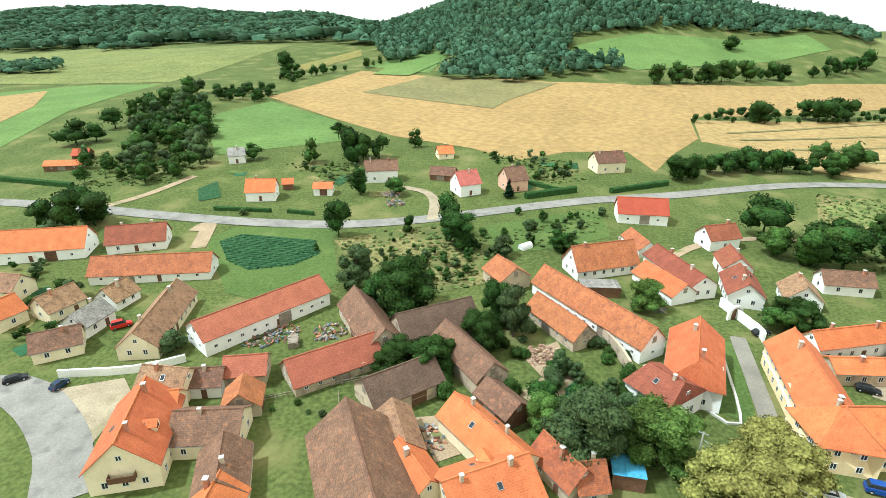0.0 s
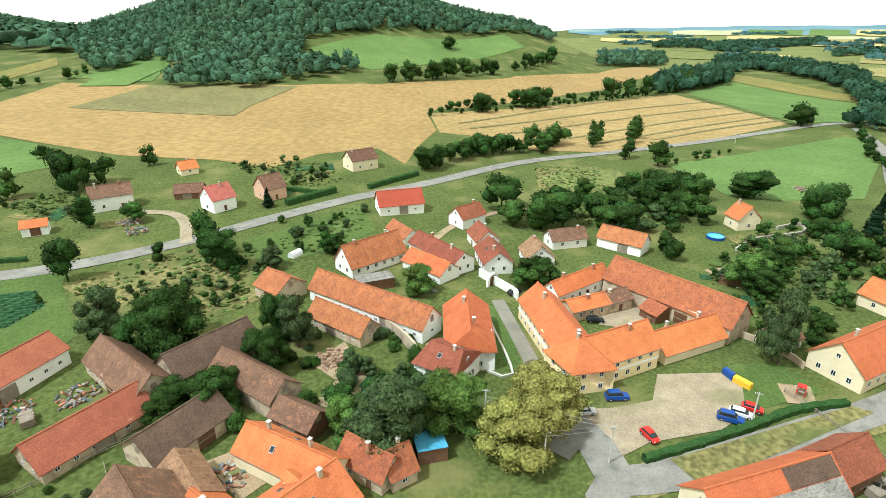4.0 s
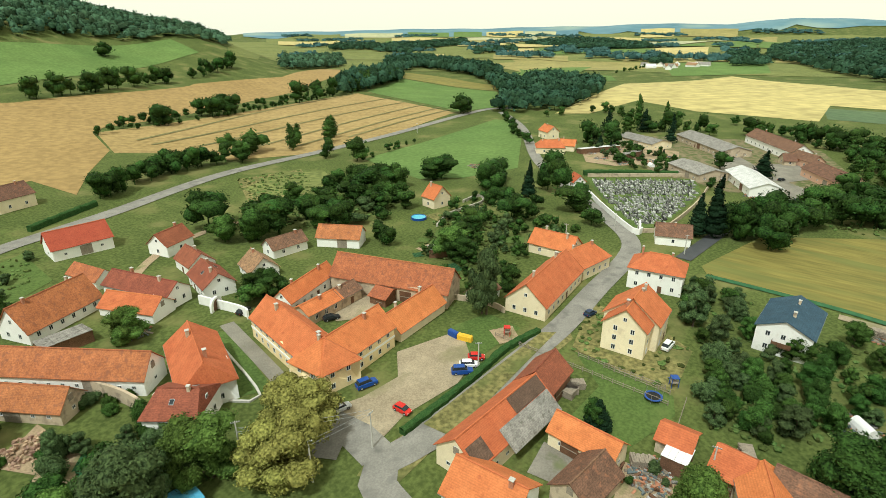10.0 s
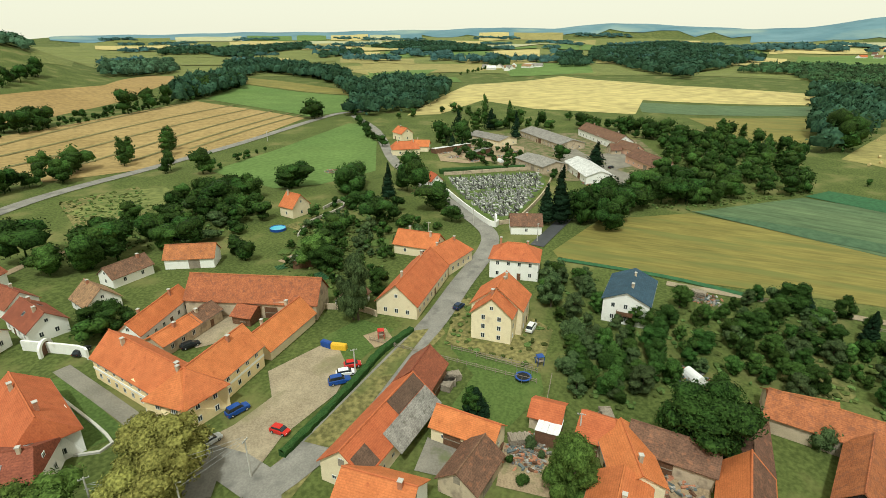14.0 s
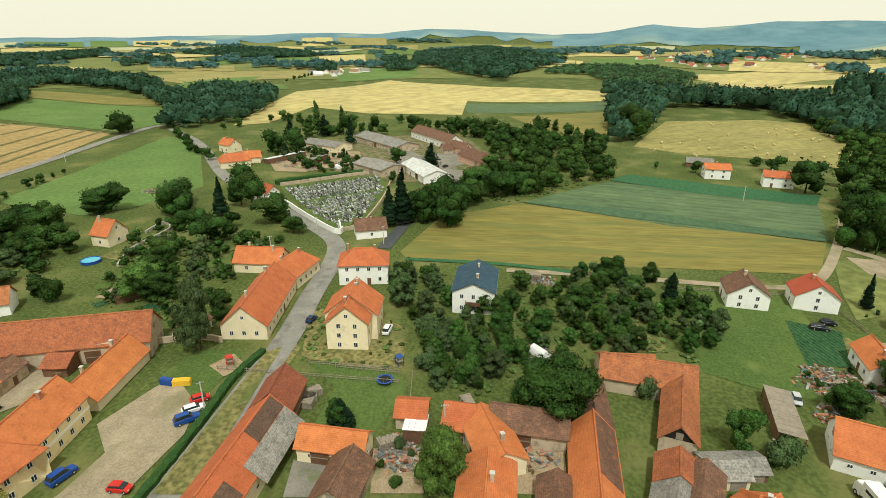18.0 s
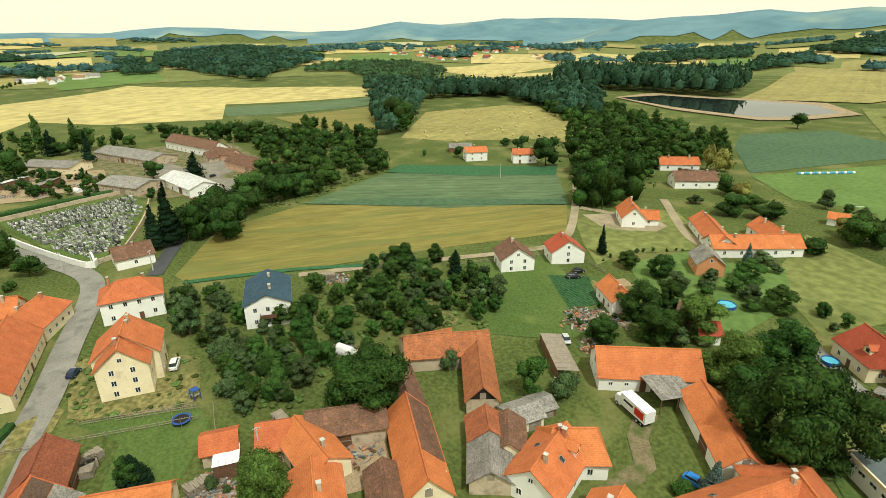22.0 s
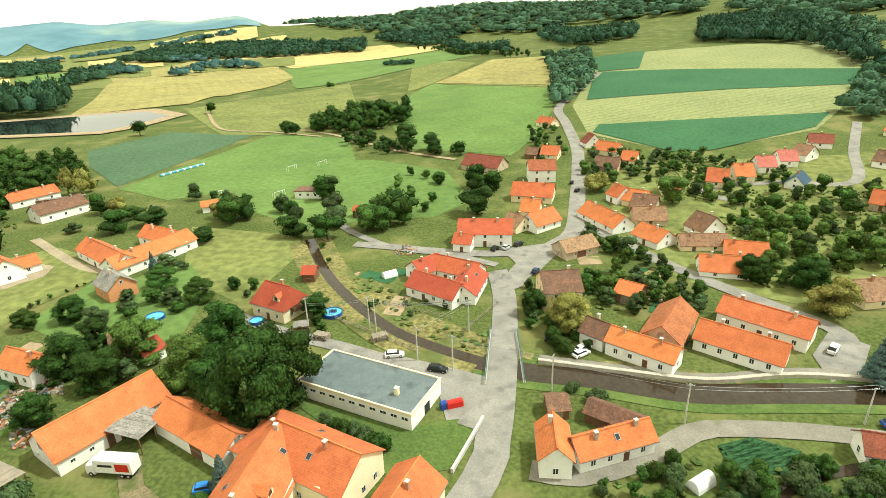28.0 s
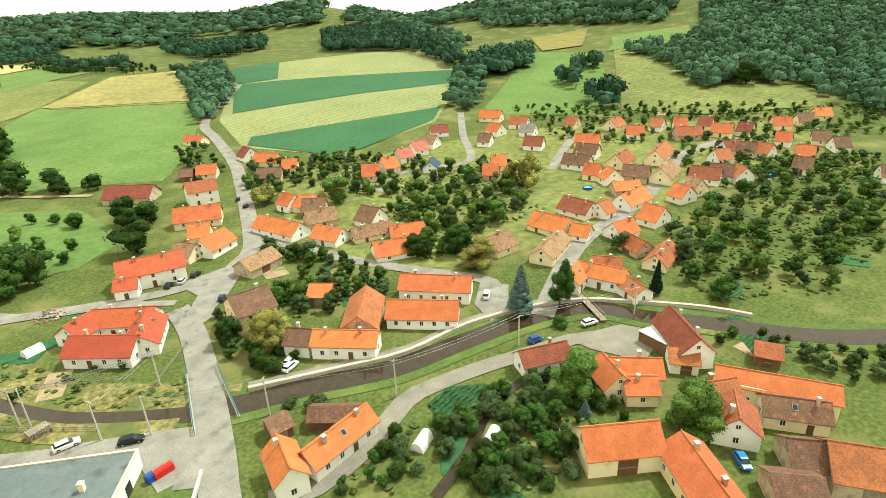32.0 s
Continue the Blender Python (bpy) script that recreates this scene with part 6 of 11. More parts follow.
# trees and thickets behind the manor and along the cemetery lane
for kind, x, y, h, w in (("oak", 110, 174, 15.9, 19.4), ("ash", 114.5, 153, 14.6, 18.5), ("oak", 122.5, 151, 15.2, 19.2), ("oak", 129, 172, 9, 12), ("ash", 150, 165, 8, 11), ("ash", 106, 160, 11, 13), ("oak", 146, 147, 9, 12), ("ash", 172, 131, 8, 10), ("oak", 199, 170, 10, 13), ("ash", 141, 156, 11, 12.8), ("ash", 153, 156, 11, 14.2),
                         ("oak", 165, 152, 12.2, 14.2), ("thicket", 157, 132, 6.1, 9.9), ("ash", 176, 174, 11, 14.2), ("oak", 181, 157, 13.4, 17), ("oak", 193, 158, 13.4, 15.6),
                         ("ash", 136, 144, 8.5, 11.4), ("ash", 177, 141, 9.8, 12.8), ("bush", 147, 135, 5.5, 8.5), ("oak", 187, 168, 12.2, 14.2), ("willow", 170, 162, 9.8, 12.8),
                         ("oak", 131, 160, 9.8, 13.5), ("apple", 160, 142, 7.3, 9.9), ("ash", 166, 139, 8.5, 11.4), ("bush", 140, 137, 4.3, 7.1), ("apple", 188, 146, 7.3, 9.9),
                         ("oak", 182, 87, 11, 13.5), ("ash", 226, 86, 18.3, 14.9), ("oak", 218, 116, 14.6, 16.3), ("ash", 207, 70, 12.2, 18.5), ("spruce", 215, 95, 15.9, 9.2),
                         ("bush", 185, 75, 4.9, 8.5), ("ash", 194, 59, 7.3, 10.6), ("ash", 168, 96, 8.5, 11.4), ("ash", 156, 93, 7.3, 9.9), ("oak", 230, 92, 15.9, 12.8), ("oak", 208, 106, 12.2, 12.8),
                         ("oak", 147, -189, 9.5, 13.4), ("oak", 139, -198, 9, 14.6), ("oak", 169, -211, 11.2, 11), ("linden", 160, -210, 9, 9.8), ("ash", 150, -205, 6.7, 9.8),
                         ("bush", 164, -188, 4.5, 8.5), ("bush", 174, -182, 3.9, 7.3), ("blue_spruce", 108.4, -151.2, 7.2, 4.2), ("oak", 112, -119.5, 7.3, 9.2), ("ash", 98.6, -140.5, 7.3, 10.4),
                         ("bush", 108, -158.5, 4, 7.3), ("bush", 100.5, -153.5, 3.8, 5.6), ("bush", 101, -126, 3.4, 6.1), ("apple", 96, -130, 4.5, 6.1), ("apple", 104, -117, 5.6, 7.3),
                         ("ash", 122, -115, 5.6, 7.3), ("bush", 126, -117.5, 3.4, 4.9), ("apple", 104, -131, 3.9, 4.9), ("oak", 104.5, -178, 6.7, 9.2), ("thicket", 110, -186, 4, 8.5),
                         ("apple", 90, -130, 5, 6.7), ("bush", 86, -126, 3.4, 6.1), ("ash", 82.5, -132, 7.3, 9.8), ("bush", 117, -128, 2.9, 4.9), ("thicket", 97, -121, 3.4, 5.5)):
    tree(kind, x, y, h, w)
grove("oak ash", [(120, 165), (138, 182), (150, 178), (165, 178), (190, 178), (206, 166), (195, 147), (165, 134), (140, 139)], 11, 9.5, 202)
grove("ash oak bush", [(160, 110), (198, 122), (205, 92), (190, 70), (165, 76)], 11, 6.5, 203)
tree_row("thicket bush", [(128.5, -109.0), (131.5, -121.0), (126.0, -140.5), (120.5, -146.5)], 2.4, 1.9, 201)
tree_row("oak", [(103.6, 234.4), (126.1, 247.7), (149.8, 257.3), (176.9, 258.5)], 6, 11, 12)
tree_row("oak ash", [(107.2, 240.3), (143.2, 260.8), (172.9, 263.6)], 7, 10, 13)
tree_row("oak thicket oak", [(100.0, 236.0), (126.0, 250.0), (150.0, 260.0), (178.0, 262.0)], 4.0, 10.5, 95)
tree_row("oak ash poplar oak spruce", [(352.0, 118.0), (398.0, 106.0), (424.0, 62.0), (428.0, 18.0), (414.0, -28.0)], 7.5, 14, 96)
tree_row("thicket oak", [(262.0, 28.0), (292.0, 34.0), (300.0, 56.0)], 6, 6, 97)
tree_row("oak thicket", [(476.3, 243.1), (380.8, 187.5), (308.5, 136.7)], 10, 8, 18)
tree_row("thicket oak", [(221.6, 201.2), (282.1, 208.5), (314.7, 204.2)], 8, 5, 19)
tree_row("spruce ash thicket", [(343.2, 108.9), (330.5, 89.9), (342.6, 74.6), (311.6, 51.0)], 9, 7, 20)
tree_row("oak ash", [(430.3, 187.5), (480.1, 142.6), (421.0, 97.2), (414.5, 45.0)], 10, 9, 201)
grove("bush apple thicket", [(148.6, 108.9), (159.6, 96.9), (158.8, 69.7), (124.7, 61.9), (113.9, 70.4), (126.6, 87.7)], 7, 4, 23)
grove("apple oak ash apple bush", [(135.4, 10.2), (139.8, -0.0), (142.0, -18.2), (149.5, -49.1), (144.7, -57.2), (125.5, -51.4), (111.2, -33.8), (106.3, -17.9), (94.4, -7.7), (97.3, 4.1), (118.5, 8.0)], 6.4, 5.4, 24)
grove("apple thicket", [(118.6, 8.7), (120.2, -5.5), (111.4, -15.9), (96.2, -9.1), (95.2, 2.9)], 4.5, 4.5, 25)
grove("apple bush", [(161.6, 19.6), (155.6, 0.6), (136.5, 3.2), (135.8, 15.7)], 5.5, 5, 26)
grove("oak ash", [(234.1, -6.4), (295.1, -24.1), (318.5, -94.6), (280.4, -88.0), (236.7, -29.7)], 10, 11, 27)
grove("oak ash poplar", [(390.0, -36.0), (437.5, -76.9), (361.3, -104.6), (318.5, -94.6), (300.9, -37.5), (324.8, -23.1)], 11, 11, 28)
grove("oak ash poplar", [(285.7, -208.6), (283.1, -243.5), (247.6, -221.4), (178.9, -156.5), (186.1, -146.0)], 9, 12, 29)
grove("oak ash", [(248.1, -215.8), (236.1, -231.6), (189.2, -189.9), (211.7, -192.2)], 9, 9, 291)
tree_row("oak thicket", [(306.5, -108.1), (292.1, -139.3)], 8, 7, 30)
grove("apple bush", [(131.7, -56.8), (138.0, -67.6), (103.2, -56.9), (108.4, -53.7)], 5, 4, 31)
grove("apple bush thicket", [(174.1, 116.9), (188.5, 103.9), (171.3, 81.4), (135.4, 71.5), (137.0, 91.4)], 7, 4, 33)
tree_row("oak willow thicket", [(142.8, -233.0), (117.4, -222.5), (89.6, -212.5), (75.3, -198.2), (62.3, -184.0)], 8, 7, 36)
tree_row("oak thicket", [(82.7, -340.0), (57.8, -322.7), (22.3, -305.0), (16.6, -320.4)], 12, 6, 37)
grove("oak", [(53.3, -208.7), (40.2, -215.5), (28.8, -201.0), (44.4, -188.7)], 8, 7, 39)
grove("apple bush maple", [(-25.8, -146.1), (-42.4, -155.5), (-60.4, -135.6), (-46.2, -128.0), (-33.1, -127.4), (-24.6, -129.6)], 4.6, 4.8, 40)
grove("maple ash maple apple maple", [(-70.5, -239.4), (-105.9, -228.8), (-150.4, -222.7), (-137.9, -158.3), (-110.0, -152.3), (-80.6, -150.8), (-91.8, -205.6)], 8.5, 6.8, 41)
grove("maple ash maple apple maple", [(-75.0, -196.7), (-92.2, -200.9), (-108.3, -157.2), (-86.4, -135.1), (-72.9, -144.7), (-91.2, -169.7)], 7.6, 5.6, 42)
grove("maple apple maple ash bush", [(-164.7, -121.9), (-225.6, -122.9), (-260.8, -94.8), (-195.9, -66.8), (-153.9, -59.3), (-122.3, -75.4), (-131.1, -92.9)], 9.4, 6.2, 43)
grove("maple bush maple", [(-167.2, -71.9), (-206.8, -70.2), (-262.2, -93.8), (-200.5, -87.5)], 8, 6, 44)
grove("apple bush ash", [(-37.1, -71.0), (-51.6, -75.4), (-66.2, -67.9), (-49.8, -48.6), (-34.6, -55.6)], 3.7, 4.2, 45)
grove("thicket bush apple thicket", [(-53.1, -70.0), (-64.8, -70.7), (-71.7, -65.2), (-78.4, -57.0), (-74.4, -52.6), (-58.9, -58.2), (-46.4, -49.8), (-36.2, -55.4), (-45.2, -64.1)], 4.0, 2.8, 93)
grove("bush apple bush", [(-21.5, -79.3), (-36.7, -76.9), (-37.5, -65.6), (-24.6, -61.9), (-15.2, -67.9)], 3.6, 3.2, 46)
grove("apple bush maple", [(-83.6, -278.1), (-109.4, -278.1), (-136.9, -239.0), (-107.8, -232.7), (-83.6, -244.9)], 6, 4.6, 47)
grove("maple apple maple", [(-252.3, -153.4), (-311.5, -117.0), (-260.8, -94.8), (-228.7, -129.8)], 6.5, 4.8, 48)
grove("maple apple maple", [(-242.6, -322.1), (-411.7, -161.0), (-342.8, -130.7), (-205.8, -221.9)], 9, 4.5, 49)
grove("apple bush maple", [(-46.2, -293.6), (-111.5, -283.1), (-71.8, -243.3), (-41.3, -246.1)], 6, 5, 50)
grove("apple bush", [(-20.1, -353.4), (-40.9, -366.1), (-41.3, -297.4), (-21.0, -270.2)], 8, 5, 51)
grove("bush bush apple", [(-112.4, -49.3), (-139.6, -41.9), (-116.8, -32.4), (-112.7, -37.3)], 4.6, 3.6, 52)
grove("ash maple", [(52.5, -274.3), (26.5, -270.4), (19.7, -204.5), (42.0, -209.6)], 12, 6, 53)
grove("apple bush oak", [(-10.5, -153.4), (-19.1, -125.5), (-24.0, -105.1), (-11.9, -109.3), (-7.4, -125.2)], 5, 4, 54)
grove("maple apple maple", [(-252.9, -193.5), (-308.1, -158.2), (-234.0, -116.0), (-199.1, -135.6)], 7, 4.5, 60)
grove("apple bush", [(-86.9, -90.7), (-77.3, -78.2), (-69.0, -59.7), (-58.0, -67.0), (-55.5, -72.8)], 5, 3.6, 61)
grove("bush apple", [(-114.6, -71.6), (-121.0, -62.3), (-124.4, -52.2), (-113.3, -48.6), (-103.4, -60.6)], 6, 3, 62)
grove("bush apple maple", [(-48.4, -173.7), (-58.9, -149.1), (-52.6, -143.4), (-37.6, -164.1), (-33.9, -177.9)], 4.6, 4.2, 63)
grove("bush apple thicket", [(187.2, 87.8), (184.9, 59.6), (148.7, 64.4), (145.9, 76.0)], 5.5, 4, 64)
grove("bush apple thicket oak", [(407.1, 119.7), (308.3, 49.0), (282.4, 51.2), (297.7, 84.1), (346.3, 113.6)], 7, 5, 65)
grove("oak ash thicket", [(479.3, 53.6), (413.0, -46.7), (315.5, -39.2), (391.8, -19.8)], 9, 9, 66)
grove("bush thicket apple", [(-149.9, 169.9), (-103.1, 140.1), (-86.6, 110.7), (-98.7, 101.7)], 7, 3.6, 67)
grove("bush", [(-34.7, 89.8), (-20.3, 99.5), (-23.5, 80.0), (-30.6, 75.6)], 7, 1.6, 68)
grove("bush thicket", [(101.8, -75.1), (104.7, -99.4), (87.7, -91.3), (88.9, -77.2)], 5, 2.6, 69)
grove("bush thicket", [(79.3, 13.0), (81.5, 2.8), (67.7, 0.9), (68.6, 12.0)], 4.6, 2.4, 70)
grove("oak bush thicket", [(98.6, -91.9), (92.8, -112.5), (74.6, -100.3), (86.7, -85.1)], 6, 5, 71)
grove("willow thicket bush", [(20.2, 99.5), (39.9, 95.4), (45.0, 79.7), (32.6, 70.8), (18.9, 78.9)], 5, 4.6, 72)
grove("bush thicket", [(11.8, 129.2), (22.9, 112.7), (18.7, 98.4), (10.3, 104.4)], 5, 2.6, 73)
grove("apple", [(24.8, 196.3), (61.4, 199.2), (57.0, 175.7), (25.9, 169.1)], 9, 4, 74)
grove("bush thicket apple", [(-21.6, 179.2), (7.8, 152.0), (19.4, 168.8), (6.3, 133.0), (-21.1, 152.0)], 6, 3, 75)
grove("bush apple oak", [(85.1, -152.6), (52.7, -123.8), (31.7, -113.0), (43.0, -112.7), (71.1, -129.8)], 5, 3.6, 76)
grove("bush", [(40.4, -124.1), (25.2, -124.5), (10.2, -124.8), (1.5, -138.0), (13.8, -131.0), (30.6, -137.5)], 6, 2.2, 77)
tree_row("thicket bush", [(64.5, -183.0), (49.9, -153.0), (36.1, -132.2), (24.2, -118.7)], 5, 2.6, 78)
tree_row("bush", [(-11.5, -104.7), (-27.5, -98.5), (-49.4, -95.9), (-70.5, -94.9)], 6, 1.8, 79)
tree_row("thicket bush", [(-109.9, -66.6), (-121.1, -52.9), (-137.9, -49.1)], 5, 3, 80)
wood([(-55.7, 595.8), (-9.4, 660.9), (24.3, 535.9), (106.3, 550.0), (147.4, 644.3), (217.7, 670.8), (297.6, 707.1), (373.9, 735.2), (525.0, 909.3), (606.0, 1093.3), (524.4, 1298.1), (197.6, 1406.2), (-115.9, 1324.9), (-160.0, 1138.8)], 8.5, 14, seed=1)
wood([(-969.5, 1197.2), (-788.7, 1175.5), (-517.7, 990.4), (-363.2, 1021.4), (-195.4, 892.8), (-100.3, 762.0), (-198.6, 1889.6), (-445.4, 3168.9), (-964.7, 3364.4), (-1800.0, 3117.7), (-2361.8, 2445.8)], 34, 24, seed=2, label='wooded ridge beyond the fields')
wood([(-529.5, 643.9), (-433.2, 635.9), (-470.6, 709.5), (-596.0, 765.6)], 14, 12, seed=3, label='small field copse')
wood([(-564.9, 952.7), (-494.9, 964.1), (-867.3, 1664.4), (-764.5, 1317.0)], 16, 12, seed=4, label='small field copse')
wood([(360.1, 719.7), (483.1, 738.7), (537.1, 725.3), (2667.6, 3869.6), (2421.5, 4028.2), (409.2, 778.7)], 12, 13, seed=5, label='wooded hill shoulder')
wood([(431.4, 225.8), (677.3, 344.4), (783.1, 322.2), (739.9, 233.3), (624.5, 189.7), (497.6, 175.8), (440.9, 202.9)], 10, 11, seed=8, label='dark wood beside the crossroads', mat='leaf_valley')
wood([(-52.0, -476.4), (-91.0, -670.8), (-109.9, -649.9), (-93.5, -531.9), (-53.8, -413.9)], 10, 11, seed=18, label='hedge-like copse')
wood([(-66.5, -731.9), (-120.8, -731.6), (-88.0, -511.9), (-58.4, -427.4), (-42.4, -410.0), (-59.8, -549.6)], 9, 11, seed=19, label='copse on the field edge')
wood([(-208.6, -352.7), (-281.5, -463.2), (-342.6, -515.9), (-466.7, -573.4), (-361.0, -447.3), (-316.0, -451.5), (-212.7, -324.8)], 10, 11, seed=20, label='copse along the gully')
wood([(250.4, -1691.2), (69.9, -1590.6), (-93.0, -1475.4), (-246.3, -1530.2), (-447.4, -1347.9), (-786.6, -2161.3), (-347.9, -2475.7), (361.9, -2574.7), (855.1, -2349.2)], 30, 22, seed=23, label='wooded ridge')
wood([(-494.5, -1322.3), (-600.1, -940.4), (-638.6, -702.3), (-695.4, -556.3), (-1576.0, -1231.3), (-1472.1, -1634.9), (-1150.0, -1991.9), (-898.7, -2117.2)], 26, 22, seed=24, label='wooded ridge')
grove("apple oak bush", [(159.2, -35.4), (159.5, -60.7), (143.4, -75.2), (118.0, -69.6), (107.7, -53.1), (117.7, -51.4), (107.5, -41.3), (107.3, -27.0)], 6, 5, 330)
grove("bush thicket", [(34.4, 113.3), (41.6, 111.4), (41.8, 102.2), (36.7, 100.2), (33.7, 107.9)], 3.2, 1.5, 331)
drape("factory_yard", [(356.0, 41.2), (360.7, 29.4), (311.1, 5.0), (287.9, -13.3), (258.3, -8.3), (268.0, 8.1), (310.0, 28.8)], "gravel_grey", 0.12, "grey paved yard between the workshops", "field")
drape("scrap_yard", [(327.6, 111.4), (354.6, 96.7), (349.3, 57.9), (319.0, 52.4), (292.5, 79.2), (293.2, 96.1)], "dirt", 0.12, "bare ground of a cluttered scrap yard", "field")
ribbon("hedge", [(265.4, 87.5), (274.7, 74.2), (288.6, 46.8)], 2.6, "hedge", 0.00, "dark hedge behind the cemetery", category='hedge', height=2.4)
tree("oak", 347.5, 114.3, 17.5, 16.0)
tree("oak", 353.2, 100.2, 17.5, 17.6)
tree("spruce", 374.8, 68.3, 18.2, 10.3)
tree("oak", 312.3, 30.6, 11.1, 11.9)
tree("oak", 209.6, 6.4, 21.9, 20.7)
tree("oak", 220.0, -1.3, 18.1, 19.2)
tree("ash", 257.9, -11.8, 12.7, 15.9)
tree("oak", 243.5, -20.6, 14.3, 17.9)
tree("oak", 256.0, -30.0, 14.7, 18.4)
tree("oak", 403.4, -17.7, 15.1, 18.9)
tree("ash", 408.1, -30.1, 15.3, 19.1)
tree("oak", 395.1, -39.5, 13.7, 17.1)
tree("spruce", 360.7, 29.4, 9.6, 11.3)
drape("meadow", [(133.7, -257.2), (130.2, -308.1), (67.3, -303.8), (23.8, -274.4), (8.1, -225.2), (23.1, -203.6), (46.1, -203.9), (69.3, -190.0), (102.4, -214.0)], "meadow", 0.05, "open green meadow beside the stream", "field")
drape("village_gardens", [(-61.0, -282.8), (-107.3, -273.2), (-204.2, -270.9), (-290.9, -216.2), (-347.3, -164.3), (-269.8, -116.4), (-202.5, -132.8), (-124.2, -131.7), (-86.9, -129.4), (-55.7, -146.2), (-41.8, -178.3)], "pasture", 0.05, "mown gardens and yards between the houses", "field")
drape("valley_pasture", [(587.8, 809.0), (698.2, 715.9), (794.1, 607.8), (873.4, 487.0), (934.5, 356.0), (976.0, 217.7), (997.2, 74.7), (997.6, -69.8), (977.1, -212.8), (936.2, -351.4), (875.8, -482.6), (797.1, -603.8), (701.8, -712.4), (591.8, -806.1), (469.5, -882.9), (1007.0, -1893.9), (1269.4, -1729.0), (1505.3, -1528.0), (1709.9, -1295.2), (1878.6, -1035.2), (2586.4, -970.7), (2699.3, -587.9), (3242.1, -226.7), (3240.9, 242.9), (3172.1, 707.4), (3037.0, 1157.1), (2838.6, 1582.7), (2580.9, 1975.3), (2269.3, 2326.6), (1910.3, 2629.3)], "pasture", 0.22, "pale open valley of pastures and grain", "field", step=22.0)
drape("far_field", [(1565.6, 1084.7), (1649.6, 894.4), (1421.5, 701.5), (1145.0, 682.2), (1262.7, 865.9)], "pasture", 0.36, "far field in the open valley", "field")
drape("far_field", [(958.6, 506.3), (1237.2, 488.1), (1320.8, 388.5), (1304.9, 267.0), (1077.0, 232.0), (939.7, 297.4), (818.1, 383.8)], "hay_olive", 0.37, "far field in the open valley", "field")
drape("far_field", [(804.1, 389.7), (856.4, 254.6), (792.9, 226.8), (695.1, 321.4)], "meadow", 0.39, "far field in the open valley", "field")
drape("far_field", [(1253.4, 269.2), (1324.9, 86.8), (1033.3, 55.7), (934.8, 183.5)], "meadow", 0.41, "far field in the open valley", "field")
drape("far_field", [(1418.1, -228.8), (1541.5, -444.0), (1313.3, -431.6), (1179.7, -238.0)], "pasture", 0.46, "far field in the open valley", "field")
drape("far_field", [(1234.7, 625.5), (1624.0, 454.5), (1369.1, 244.2), (1166.3, 375.3), (1072.6, 517.6)], "hay_olive", 0.51, "far field in the open valley", "field")
drape("far_field", [(1047.1, 505.3), (1073.5, 417.0), (1166.3, 375.3), (866.4, 307.1), (804.8, 379.0)], "meadow", 0.52, "far field in the open valley", "field")
drape("far_field", [(1277.1, 265.2), (1567.8, 133.5), (1337.1, 100.4), (1109.4, 207.7)], "meadow", 0.55, "far field in the open valley", "field")
drape("far_field", [(1041.7, 546.9), (1254.8, 426.2), (1138.7, 320.6), (859.9, 399.6)], "hay_olive", 0.58, "far field in the open valley", "field")
drape("far_field", [(824.4, 402.0), (845.5, 301.4), (805.0, 262.2), (703.4, 325.3)], "meadow", 0.59, "far field in the open valley", "field")
drape("far_field", [(1043.8, -428.6), (1155.2, -749.1), (1071.0, -721.5), (845.6, -428.6)], "golden", 0.61, "far field in the open valley", "field")
drape("far_field", [(998.7, -419.4), (1472.8, -1005.2), (1258.1, -1115.3), (966.9, -854.1), (908.7, -614.0), (819.2, -435.6)], "golden", 0.67, "far field in the open valley", "field")
drape("grain_field", [(421.6, -522.0), (741.8, -1088.6), (651.1, -1496.3), (471.8, -1241.2), (345.0, -888.2), (325.7, -577.2)], "hay_olive", 0.70, "wide ochre grain field on the slope", "field")
drape("far_field", [(595.9, -1442.7), (494.9, -1540.3), (125.1, -1419.7), (116.9, -1248.6), (384.0, -1133.6)], "golden", 0.71, "far field in the open valley", "field")
drape("grain_field", [(776.5, -1093.3), (806.2, -1571.9), (661.7, -1603.7), (330.1, -924.5), (315.2, -649.1), (406.7, -603.9)], "hay_olive", 0.72, "wide ochre grain field on the slope", "field")
drape("grain_field", [(64.4, -645.9), (-1.3, -776.2), (-74.6, -740.8), (-81.0, -621.5), (-51.7, -519.9)], "hay_olive", 0.73, "dry pale grain field", "field")
drape("hill_meadow", [(-68.6, 550.3), (-35.9, 648.9), (-2.5, 633.0), (-3.4, 591.8), (-32.4, 533.8)], "meadow", 0.75, "grassy slope below the wood", "field")
wood([(550.7, 633.5), (798.2, 740.8), (948.7, 897.1), (741.3, 834.6)], 10.3, 16, seed=110, label='wooded knoll behind the fields')
wood([(449.9, 427.5), (619.4, 470.2), (752.5, 571.3), (546.9, 518.8)], 9, 15, seed=774, label='belt of woodland in the valley', mat='leaf_valley')
wood([(902.8, 685.3), (892.5, 584.9), (721.1, 404.1), (550.7, 276.2), (459.9, 221.4), (630.4, 298.2), (816.1, 437.4), (1011.1, 621.4), (1055.1, 784.8)], 10, 13, seed=919, label='belt of woodland in the valley', mat='leaf_valley')
wood([(1304.2, 1282.2), (1421.8, 1205.4), (1258.2, 920.2), (1614.5, 1201.1), (1657.3, 1531.3)], 18.1, 15, seed=927, label='belt of woodland in the valley', mat='leaf_valley')
wood([(2574.8, 1193.9), (1670.1, 593.2), (1841.6, 515.9), (2297.4, 692.7), (3081.4, 1267.6)], 23.3, 14, seed=496, label='belt of woodland in the valley', mat='leaf_valley')
